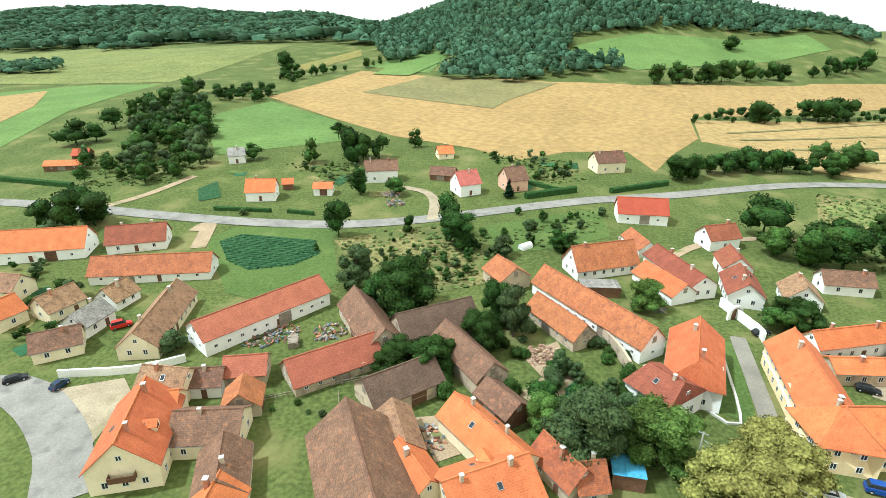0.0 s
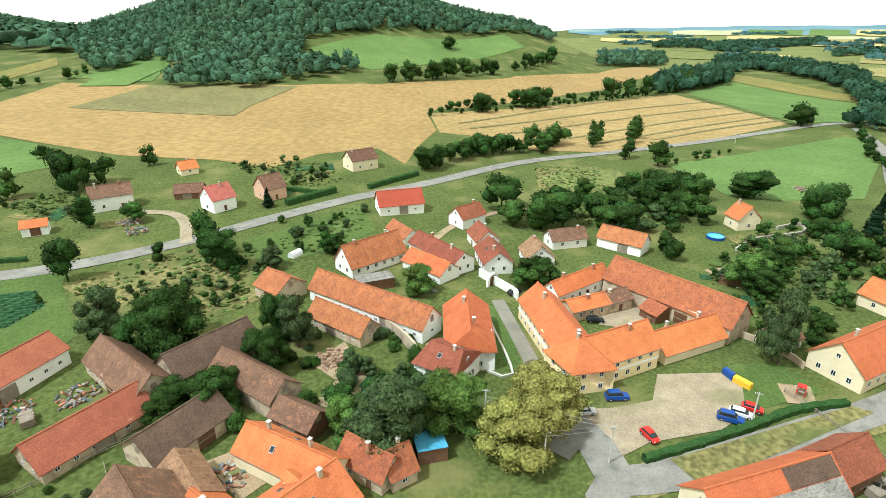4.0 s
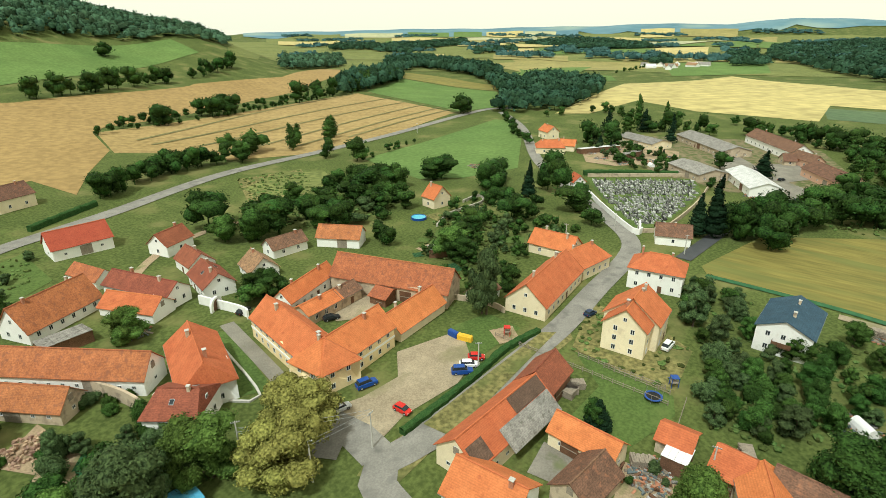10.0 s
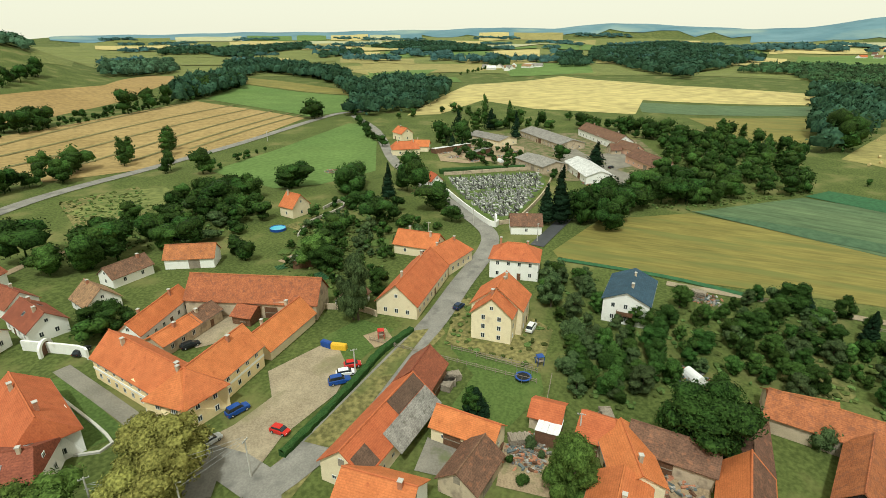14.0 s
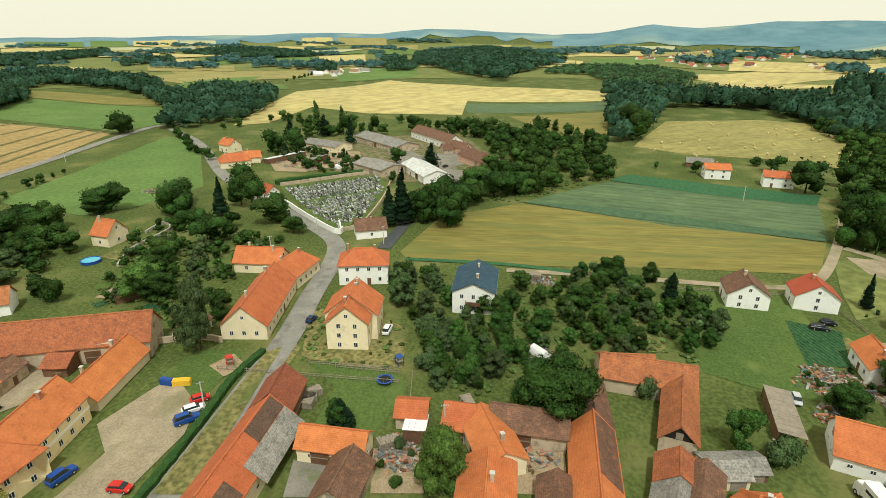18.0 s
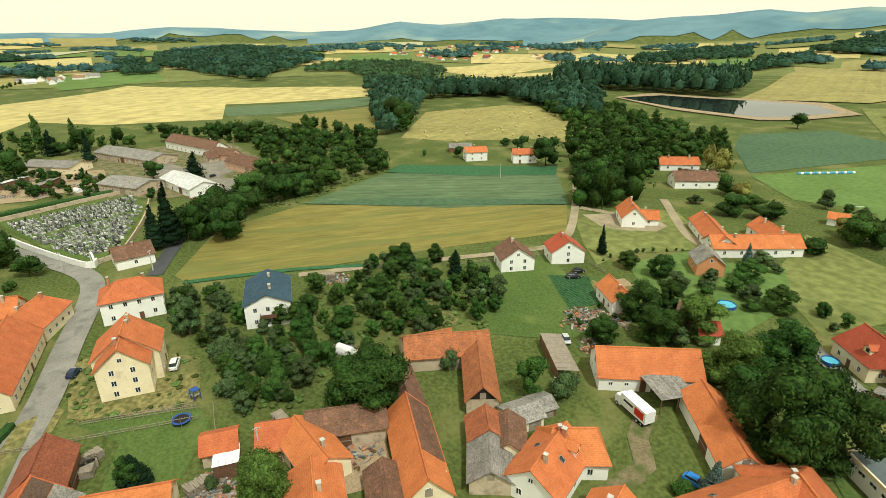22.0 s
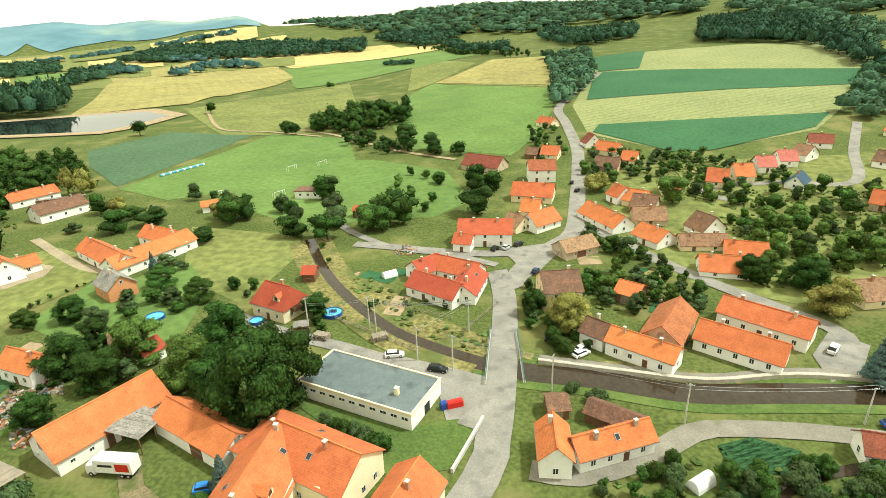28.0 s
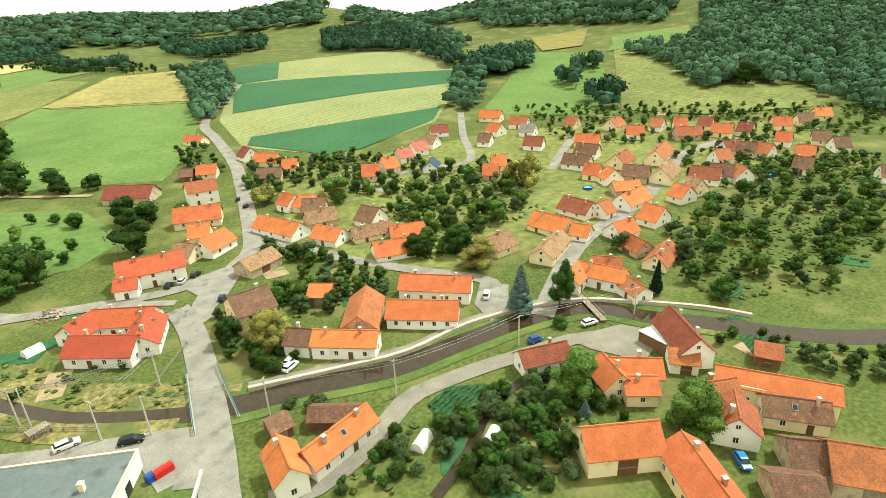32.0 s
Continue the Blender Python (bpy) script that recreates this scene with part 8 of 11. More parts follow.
drape("garden_bed", [(118.7, -99.2), (116.7, -91.8), (110.1, -93.6), (112.1, -101.0)], "rough_grass", 0.104, "unmown dry grass patch", "garden bed", step=6.0)
drape("garden_bed", [(102.7, -93.1), (93.9, -85.7), (90.6, -89.6), (99.4, -97.0)], "rough_grass", 0.116, "unmown dry grass patch", "garden bed", step=6.0)
drape("garden_bed", [(103.9, -93.5), (95.7, -86.1), (92.2, -89.9), (100.5, -97.3)], "dirt", 0.128, "bare brown soil bed in a garden", "garden bed", step=6.0)
drape("garden_bed", [(-91.1, 240.5), (-90.6, 245.6), (-95.5, 246.1), (-96.0, 241.0)], "crop_dark", 0.080, "dark green vegetable bed", "garden bed", step=6.0)
drape("garden_bed", [(-92.4, 248.2), (-99.8, 249.1), (-100.3, 244.9), (-93.0, 244.0)], "lawn", 0.092, "mown patch of garden lawn", "garden bed", step=6.0)
drape("garden_bed", [(-44.6, 228.5), (-40.1, 240.7), (-46.0, 242.9), (-50.5, 230.7)], "crop_green", 0.104, "green vegetable bed in a garden", "garden bed", step=6.0)
drape("garden_bed", [(-30.6, 213.9), (-20.7, 214.7), (-21.2, 221.4), (-31.1, 220.7)], "rough_grass", 0.116, "unmown dry grass patch", "garden bed", step=6.0)
drape("garden_bed", [(-52.1, 234.4), (-59.6, 241.3), (-61.8, 238.9), (-54.4, 232.0)], "rough_grass", 0.128, "unmown dry grass patch", "garden bed", step=6.0)
drape("garden_bed", [(34.6, 226.6), (33.2, 235.5), (25.4, 234.3), (26.8, 225.3)], "crop_dark", 0.080, "dark green vegetable bed", "garden bed", step=6.0)
drape("garden_bed", [(64.4, 252.0), (66.1, 262.0), (60.4, 263.0), (58.6, 253.0)], "crop_green", 0.092, "green vegetable bed in a garden", "garden bed", step=6.0)
drape("garden_bed", [(37.1, 222.1), (41.6, 234.0), (34.7, 236.6), (30.2, 224.7)], "crop_dark", 0.104, "dark green vegetable bed", "garden bed", step=6.0)
drape("garden_bed", [(55.7, 261.0), (47.4, 262.4), (46.4, 256.8), (54.7, 255.3)], "crop_dark", 0.116, "dark green vegetable bed", "garden bed", step=6.0)
drape("garden_bed", [(37.9, 238.6), (38.2, 245.7), (30.6, 246.1), (30.2, 239.0)], "rough_grass", 0.128, "unmown dry grass patch", "garden bed", step=6.0)
drape("garden_bed", [(150.8, 96.5), (148.1, 106.2), (143.1, 104.9), (145.8, 95.2)], "lawn", 0.080, "mown patch of garden lawn", "garden bed", step=6.0)
drape("garden_bed", [(171.8, 107.4), (174.9, 116.6), (168.5, 118.7), (165.5, 109.5)], "rough_grass", 0.092, "unmown dry grass patch", "garden bed", step=6.0)
drape("garden_bed", [(143.9, 91.0), (145.9, 99.6), (138.2, 101.4), (136.3, 92.8)], "dirt", 0.104, "bare brown soil bed in a garden", "garden bed", step=6.0)
drape("garden_bed", [(189.7, 119.0), (179.6, 125.9), (177.4, 122.6), (187.5, 115.7)], "dirt", 0.116, "bare brown soil bed in a garden", "garden bed", step=6.0)
drape("garden_bed", [(184.5, 98.5), (181.2, 106.5), (177.4, 104.9), (180.7, 96.9)], "crop_green", 0.128, "green vegetable bed in a garden", "garden bed", step=6.0)
drape("garden_bed", [(26.1, 88.8), (28.6, 94.4), (23.9, 96.5), (21.3, 91.0)], "crop_dark", 0.080, "dark green vegetable bed", "garden bed", step=6.0)
drape("garden_bed", [(22.4, 80.5), (25.2, 91.4), (19.7, 92.8), (16.9, 82.0)], "dirt", 0.092, "bare brown soil bed in a garden", "garden bed", step=6.0)
drape("garden_bed", [(30.7, 72.4), (35.0, 76.5), (29.9, 82.0), (25.6, 77.9)], "crop_dark", 0.104, "dark green vegetable bed", "garden bed", step=6.0)
drape("garden_bed", [(26.6, 80.4), (33.5, 88.3), (29.1, 92.2), (22.2, 84.3)], "crop_dark", 0.116, "dark green vegetable bed", "garden bed", step=6.0)
drape("garden_bed", [(18.9, 86.0), (28.1, 94.7), (24.3, 98.8), (15.1, 90.1)], "dirt", 0.128, "bare brown soil bed in a garden", "garden bed", step=6.0)
drape("garden_bed", [(25.3, -155.1), (32.3, -153.7), (31.3, -148.6), (24.3, -149.9)], "crop_dark", 0.080, "dark green vegetable bed", "garden bed", step=6.0)
drape("garden_bed", [(41.3, -152.4), (48.4, -143.9), (42.6, -139.1), (35.5, -147.5)], "dirt", 0.092, "bare brown soil bed in a garden", "garden bed", step=6.0)
drape("garden_bed", [(31.0, -138.8), (34.4, -130.6), (30.5, -129.0), (27.1, -137.1)], "rough_grass", 0.104, "unmown dry grass patch", "garden bed", step=6.0)
drape("garden_bed", [(40.9, -148.5), (30.4, -143.9), (28.3, -148.8), (38.7, -153.4)], "crop_dark", 0.116, "dark green vegetable bed", "garden bed", step=6.0)
drape("garden_bed", [(27.1, -136.1), (29.0, -125.3), (24.0, -124.4), (22.1, -135.2)], "dirt", 0.128, "bare brown soil bed in a garden", "garden bed", step=6.0)
drape("garden_bed", [(-108.2, -53.2), (-115.8, -52.9), (-116.0, -58.7), (-108.4, -59.0)], "dirt", 0.080, "bare brown soil bed in a garden", "garden bed", step=6.0)
drape("garden_bed", [(-123.4, -61.1), (-111.9, -57.5), (-113.0, -54.1), (-124.4, -57.7)], "crop_green", 0.092, "green vegetable bed in a garden", "garden bed", step=6.0)
drape("garden_bed", [(-109.5, -55.0), (-116.8, -50.2), (-120.7, -56.2), (-113.4, -61.0)], "crop_green", 0.104, "green vegetable bed in a garden", "garden bed", step=6.0)
drape("garden_bed", [(-107.5, -67.2), (-110.3, -62.3), (-114.3, -64.6), (-111.6, -69.5)], "rough_grass", 0.116, "unmown dry grass patch", "garden bed", step=6.0)
drape("garden_bed", [(-118.0, -68.6), (-113.4, -58.9), (-117.8, -56.8), (-122.5, -66.5)], "crop_green", 0.128, "green vegetable bed in a garden", "garden bed", step=6.0)
drape("garden_bed", [(-101.7, 116.0), (-105.3, 127.7), (-111.5, 125.8), (-107.9, 114.1)], "rough_grass", 0.080, "unmown dry grass patch", "garden bed", step=6.0)
drape("garden_bed", [(-95.3, 103.3), (-91.0, 109.4), (-95.1, 112.4), (-99.5, 106.2)], "crop_dark", 0.092, "dark green vegetable bed", "garden bed", step=6.0)
drape("garden_bed", [(-109.7, 119.5), (-106.5, 126.7), (-111.1, 128.8), (-114.4, 121.6)], "lawn", 0.104, "mown patch of garden lawn", "garden bed", step=6.0)
drape("garden_bed", [(-89.8, 105.4), (-86.5, 112.9), (-90.1, 114.4), (-93.4, 107.0)], "crop_dark", 0.116, "dark green vegetable bed", "garden bed", step=6.0)
drape("garden_bed", [(-103.3, 129.5), (-112.0, 137.8), (-115.2, 134.5), (-106.4, 126.2)], "crop_green", 0.128, "green vegetable bed in a garden", "garden bed", step=6.0)
drape("garden_bed", [(152.1, 99.1), (158.6, 102.6), (157.0, 105.5), (150.5, 102.0)], "lawn", 0.080, "mown patch of garden lawn", "garden bed", step=6.0)
drape("garden_bed", [(138.5, 96.5), (134.1, 100.0), (131.8, 97.2), (136.3, 93.7)], "crop_green", 0.092, "green vegetable bed in a garden", "garden bed", step=6.0)
drape("garden_bed", [(168.2, 74.9), (165.7, 80.5), (159.5, 77.7), (162.0, 72.1)], "lawn", 0.104, "mown patch of garden lawn", "garden bed", step=6.0)
drape("garden_bed", [(154.5, 97.0), (147.7, 103.2), (143.1, 98.1), (149.9, 91.9)], "lawn", 0.116, "mown patch of garden lawn", "garden bed", step=6.0)
drape("garden_bed", [(132.0, 78.4), (135.1, 83.7), (130.3, 86.4), (127.2, 81.2)], "crop_green", 0.128, "green vegetable bed in a garden", "garden bed", step=6.0)
drape("garden_bed", [(-280.0, -166.8), (-276.8, -155.7), (-282.9, -153.9), (-286.2, -165.1)], "crop_green", 0.080, "green vegetable bed in a garden", "garden bed", step=6.0)
drape("garden_bed", [(-288.6, -154.1), (-300.4, -149.7), (-302.6, -155.6), (-290.7, -160.0)], "crop_dark", 0.092, "dark green vegetable bed", "garden bed", step=6.0)
drape("garden_bed", [(-305.8, -241.2), (-294.1, -237.0), (-296.7, -229.9), (-308.3, -234.0)], "dirt", 0.104, "bare brown soil bed in a garden", "garden bed", step=6.0)
drape("garden_bed", [(-279.8, -158.7), (-277.4, -152.9), (-281.2, -151.3), (-283.6, -157.1)], "lawn", 0.116, "mown patch of garden lawn", "garden bed", step=6.0)
drape("garden_bed", [(-296.1, -201.4), (-304.3, -198.3), (-306.7, -204.6), (-298.4, -207.7)], "rough_grass", 0.128, "unmown dry grass patch", "garden bed", step=6.0)


# ---- things ----
for key, lo, hi in (("red", (0.5, 0.02, 0.015), (0.55, 0.03, 0.02)), ("blue", (0.015, 0.06, 0.26), (0.02, 0.075, 0.30)), ("bluebright", (0.02, 0.17, 0.55), (0.03, 0.2, 0.6)),
                    ("navy", (0.012, 0.03, 0.07), (0.016, 0.036, 0.085)), ("dark", (0.012, 0.013, 0.015), (0.018, 0.02, 0.022)), ("silver", (0.45, 0.46, 0.46), (0.52, 0.53, 0.53)),
                    ("white", (0.75, 0.75, 0.74), (0.82, 0.82, 0.81)), ("yellow", (0.7, 0.42, 0.03), (0.75, 0.46, 0.04)), ("teal", (0.02, 0.10, 0.11), (0.03, 0.13, 0.14)),
                    ("tarp", (0.06, 0.30, 0.50), (0.14, 0.42, 0.60)), ("pool", (0.08, 0.40, 0.55), (0.12, 0.48, 0.62))):
    shade("paint_" + key, lo, hi, rough=0.3, scale=1.0, fine=8.0, bump=0.0)
shade("rubber", (0.015, 0.015, 0.015), (0.025, 0.025, 0.025), rough=0.9, bump=0.0)
shade("straw", (0.5, 0.4, 0.18), (0.62, 0.5, 0.24), rough=0.95, scale=2.0, fine=9.0, bump=0.5)
shade("gravestone", (0.022, 0.026, 0.025), (0.46, 0.455, 0.42), rough=0.5, scale=0.5, fine=3.0, bump=0.1, island=0.95)
shade("rubble", (0.28, 0.16, 0.10), (0.46, 0.33, 0.24), rough=0.95, scale=0.8, fine=6.0, bump=0.5, island=0.35)
shade("junk", (0.18, 0.17, 0.16), (0.42, 0.40, 0.37), rough=0.8, scale=0.8, fine=5.0, bump=0.3, island=0.5)
COLOUR = {"bluebright": "bright blue", "navy": "dark blue", "dark": "black"}
CAR_MESH = {}


def lofted(rings):
    """A closed shell through rings of equal length, ends capped."""
    V = [p for r in rings for p in r]
    n, F = len(rings[0]), []
    for i in range(len(rings) - 1):
        F += [(i * n + j, i * n + (j + 1) % n, (i + 1) * n + (j + 1) % n, (i + 1) * n + j) for j in range(n)]
    F += [tuple(range(n))[::-1], tuple((len(rings) - 1) * n + j for j in range(n))]
    return V, F


def section(x, half, z0, z1, chamfer):
    return [(x, -half, z0), (x, half, z0), (x, half, z1 - chamfer), (x, half - chamfer, z1), (x, -half + chamfer, z1), (x, -half, z1 - chamfer)]


def wheel_mesh():
    bm = bmesh.new()
    bmesh.ops.create_cone(bm, cap_ends=True, segments=14, radius1=0.32, radius2=0.32, depth=0.22, matrix=Matrix.Rotation(math.pi / 2, 4, "X"))
    me = bpy.data.meshes.new("wheel")
    bm.to_mesh(me)
    bm.free()
    me.materials.append(MATS["rubber"])
    return me


WHEEL = wheel_mesh()
v, f = box_data(-0.14, -0.02, -0.14, 0.14, 0.02, 0.14)
RIM = mesh_of("rim", v, f, ["paint_silver"])


def car(x, y, deg, colour, kind):
    """A parked car; kind sets its outline."""
    length, height, back = {"hatch": (3.9, 1.45, 1.6), "estate": (4.5, 1.45, 1.95), "van": (4.8, 1.95, 2.2)}[kind]
    key = (colour, kind)
    if key not in CAR_MESH:
        a = length / 2
        belt = 0.95 if kind != "van" else 1.15
        body = lofted([section(-a, 0.72, 0.38, belt - 0.18, 0.08), section(-a + 0.12, 0.84, 0.24, belt, 0.1), section(0.2, 0.87, 0.22, belt + 0.02, 0.08),
                       section(a - 1.0, 0.86, 0.22, belt - 0.06, 0.1), section(a - 0.15, 0.82, 0.26, belt - 0.24, 0.12), section(a, 0.68, 0.36, belt - 0.36, 0.08)])
        cabin = lofted([section(-back, 0.76, belt - 0.02, belt + 0.02, 0.01), section(-back + 0.35, 0.72, belt - 0.02, height - 0.06, 0.1), section(0.1, 0.70, belt - 0.02, height, 0.1),
                        section(0.5, 0.69, belt - 0.02, height - 0.07, 0.1), section(1.15, 0.74, belt - 0.06, belt, 0.01)])
        top = lofted([section(-back + 0.3, 0.66, height - 0.07, height - 0.02, 0.02), section(0.1, 0.66, height - 0.05, height + 0.03, 0.03), section(0.5, 0.62, height - 0.09, height - 0.03, 0.02)])
        CAR_MESH[key] = (mesh_of("body", *body, ["paint_" + colour]), mesh_of("glasshouse", *cabin, ["glass"]), mesh_of("car_roof", *top, ["paint_" + colour]))
    root = new("car")
    root.matrix_basis = pose(x, y, ground_at(x, y) + 0.2 + float(lift_at(x, y)), 0, 0, deg)
    word = COLOUR.get(colour, colour)
    tagged(root, f"{word} parked {'estate car' if kind == 'estate' else 'hatchback' if kind == 'hatch' else 'van'} with dark windows", "van" if kind == "van" else "car", "parked cars")
    b, c, t = CAR_MESH[key]
    piece("body", b, root)
    piece("glasshouse", c, root)
    piece("car_roof", t, root)
    for sx in (-1, 1):
        for sy in (-1, 1):
            w = piece("wheel", WHEEL, root, pose(sx * length * 0.31, sy * 0.78, 0.32))
            piece("rim", RIM, w, pose(0, sy * 0.11, 0, 0, 45, 0))
    for sy in (-1, 1):
        box("headlight", length / 2 - 0.16, sy * 0.58 - 0.14, 0.52, length / 2 - 0.02, sy * 0.58 + 0.14, 0.66, "frame_white", root)
        box("tail_light", -length / 2 - 0.01, sy * 0.64 - 0.1, 0.62, -length / 2 + 0.1, sy * 0.64 + 0.1, 0.78, "paint_red", root)
    return root


def truck(x, y, deg):
    """A box lorry."""
    root = new("truck")
    root.matrix_basis = pose(x, y, ground_at(x, y) + 0.1, 0, 0, deg)
    tagged(root, "white box lorry with red panels on its side, parked on grass", "truck")
    box("cargo_box", -2.6, -1.2, 1.0, 4.4, 1.2, 3.6, "paint_white", root)
    v, f = lofted([section(-4.4, 1.08, 0.5, 1.9, 0.1), section(-4.1, 1.12, 0.45, 2.5, 0.15), section(-2.75, 1.12, 0.45, 2.6, 0.15)])
    piece("cab", mesh_of("cab", v, f, ["paint_white"]), root)
    box("windscreen", -4.36, -0.95, 1.5, -4.18, 0.95, 2.2, "glass", root)
    box("chassis", -2.8, -0.5, 0.6, 4.3, 0.5, 0.98, "rubber", root)
    for s in (-1, 1):
        box("side_panel", 1.4, min(s * 1.205, s * 1.225), 1.5, 3.9, max(s * 1.205, s * 1.225), 3.1, "paint_red", root, label="red advertising panel")
        box("side_lettering", -1.8, min(s * 1.205, s * 1.22), 2.3, 0.9, max(s * 1.205, s * 1.22), 2.8, "paint_dark", root, label="dark unreadable lettering bar")
    for sx in (-3.6, 2.2, 3.4):
        for sy in (-1, 1):
            w = piece("wheel", WHEEL, root, pose(sx, sy * 1.0, 0.45) @ Matrix.Diagonal((1.4, 1.4, 1.4, 1)))
            piece("rim", RIM, w, pose(0, sy * 0.11, 0, 0, 45, 0))


def tapered(name, r1, r2, h, mat, parent=None, m=None, seg=10, label=""):
    bm = bmesh.new()
    bmesh.ops.create_cone(bm, cap_ends=True, segments=seg, radius1=r1, radius2=r2, depth=h, matrix=Matrix.Translation((0, 0, h / 2)))
    me = bpy.data.meshes.new(name)
    bm.to_mesh(me)
    bm.free()
    me.materials.append(MATS[mat])
    return piece(name, me, parent, m, label)


def pole(x, y, h):
    root = new("utility_pole")
    root.matrix_basis = pose(x, y, ground_at(x, y), 0, 0, rng.uniform(0, 180))
    tagged(root, "pale concrete utility pole with a crossarm", "pole", "utility poles")
    tapered("mast", 0.19, 0.11, h + 0.3, "concrete", root, pose(0, 0, -0.3))
    for z in (h - 0.35,):
        arm = box("crossarm", -0.75, -0.06, z, 0.75, 0.06, z + 0.12, "metal_grey", root)
        for xx in (-0.65, -0.25, 0.25, 0.65):
            tapered("insulator", 0.06, 0.04, 0.18, "frame_white", arm, pose(xx, 0, z + 0.12), 6)


def wire(ax, ay, az, bx, by, bz):
    """Slack overhead cable between two poles."""
    cu = bpy.data.curves.new("overhead_wire", "CURVE")
    cu.dimensions, cu.bevel_depth, cu.bevel_resolution = "3D", 0.035, 0
    a, b = Vector((ax, ay, ground_at(ax, ay) + az)), Vector((bx, by, ground_at(bx, by) + bz))
    side = Vector((-(b - a).y, (b - a).x, 0)).normalized()
    for k in (-0.5, 0.5):
        sp = cu.splines.new("POLY")
        sp.points.add(12)
        for i, p in enumerate(sp.points):
            t = i / 12
            q = a.lerp(b, t) + side * k
            p.co = (q.x, q.y, q.z - 4 * t * (1 - t) * 0.02 * (b - a).length, 1)
    cu.materials.append(MATS["metal_grey"])
    tagged(new("overhead_wire", cu), "thin slack overhead power cables between poles", "cable")


def ring_tube(r, z, thick, mat, name, parent, n=24, tall=None):
    V, F = [], []
    tall = tall or thick
    for i in range(n):
        a = 6.28318 * i / n
        for q, zz in ((r, z), (r + thick, z), (r + thick, z + tall), (r, z + tall)):
            V.append((math.cos(a) * q, math.sin(a) * q, zz))
    for i in range(n):
        j = (i + 1) % n
        F += [(i * 4 + k, j * 4 + k, j * 4 + (k + 1) % 4, i * 4 + (k + 1) % 4) for k in range(4)]
    return piece(name, mesh_of(name, V, F, [mat]), parent)


def disc(r, z, mat, name, parent, n=24):
    V = [(0, 0, z)] + [(math.cos(6.28318 * i / n) * r, math.sin(6.28318 * i / n) * r, z) for i in range(n)]
    return piece(name, mesh_of(name, V, [(0, 1 + i, 1 + (i + 1) % n) for i in range(n)], [mat]), parent)


def trampoline(x, y, d):
    root = new("trampoline")
    root.matrix_basis = pose(x, y, ground_at(x, y) + 0.1)
    tagged(root, "round garden trampoline with a blue edge pad", "trampoline")
    disc(d / 2 - 0.35, 0.8, "rubber", "mat", root)
    ring_tube(d / 2 - 0.4, 0.76, 0.42, "paint_blue", "edge_pad", root, tall=0.08)
    for i in range(6):
        a = math.pi * i / 3
        box("leg", math.cos(a) * d / 2 - 0.04, math.sin(a) * d / 2 - 0.04, -0.1, math.cos(a) * d / 2 + 0.04, math.sin(a) * d / 2 + 0.04, 1.9, "metal_grey", root)


def pool(x, y, r):
    root = new("swimming_pool")
    root.matrix_basis = pose(x, y, ground_at(x, y) + 0.05)
    tagged(root, "round blue above-ground garden pool full of water", "pool", "garden pools")
    disc(r - 0.1, 0.75, "paint_pool", "water_surface", root)
    ring_tube(r - 0.12, 0.0, 0.18, "paint_blue", "rim_wall", root, tall=0.95)


def flat_shop(x, y, deg, l, w, h):
    """A long flat-roofed shop with a raised parapet and a row of windows."""
    root = new("shop_building")
    root.matrix_basis = pose(x, y, ground_at(x, y), 0, 0, deg)
    tagged(root, "long white shop building with a flat grey bitumen roof", "shop")
    a, b = l / 2, w / 2
    box("wall", -a, -b, -0.5, a, b, h - 0.3, "wall_white", root)
    box("roof", -a + 0.25, -b + 0.25, h - 0.3, a - 0.25, b - 0.25, h - 0.1, "bitumen", root)
    for name, q in (("parapet", (-a - 0.1, -b - 0.1, a + 0.1, -b + 0.25)), ("parapet", (-a - 0.1, b - 0.25, a + 0.1, b + 0.1)),
                    ("parapet", (-a - 0.1, -b + 0.25, -a + 0.25, b - 0.25)), ("parapet", (a - 0.25, -b + 0.25, a + 0.1, b - 0.25))):
        box(name, q[0], q[1], h - 0.5, q[2], q[3], h + 0.15, "wall_cream", root)
    st = box("chimney", a - 6, -b + 4.0, h - 0.1, a - 5.2, -b + 4.8, h + 1.4, "wall_cream", root)
    box("chimney_cap", a - 6.1, -b + 3.9, h + 1.4, a - 5.1, -b + 4.9, h + 1.52, "concrete", st)
    for i in range(int(l / 2.4)):
        for s in (-1, 1):
            add_window(root, -a + 1.6 + i * 2.4, s * b, 2.5, 180 if s < 0 else 0, 1.5, 0.8, True)
    box("door", a, -1, 0, a + 0.08, 1, 2.2, "glass", root)


def clubhouse(x, y, deg, l, w, h):
    root = new("clubhouse")
    root.matrix_basis = pose(x, y, ground_at(x, y), 0, 0, deg)
    tagged(root, "small white clubhouse with a low brown roof", "clubhouse")
    a, b = l / 2, w / 2
    box("wall", -a, -b, -0.4, a, b, h, "wall_white", root)
    box("roof", -a - 0.4, -b - 0.4, h, a + 0.4, b + 0.4, h + 0.3, "roof_brown", root)
    for i in (-1, 0, 1):
        for s in (-1, 1):
            add_window(root, i * l / 3.4, s * b, 1.9, 180 if s < 0 else 0, 1.2, 1.1, False)


SHED_SKIN = {"": ("wood_old", "grey weathered boards"), "tarp": ("paint_tarp", "blue tarpaulin sheets"), "white": ("paint_white", "white sheet metal"), "grey": ("roof_grey", "grey corrugated sheets")}


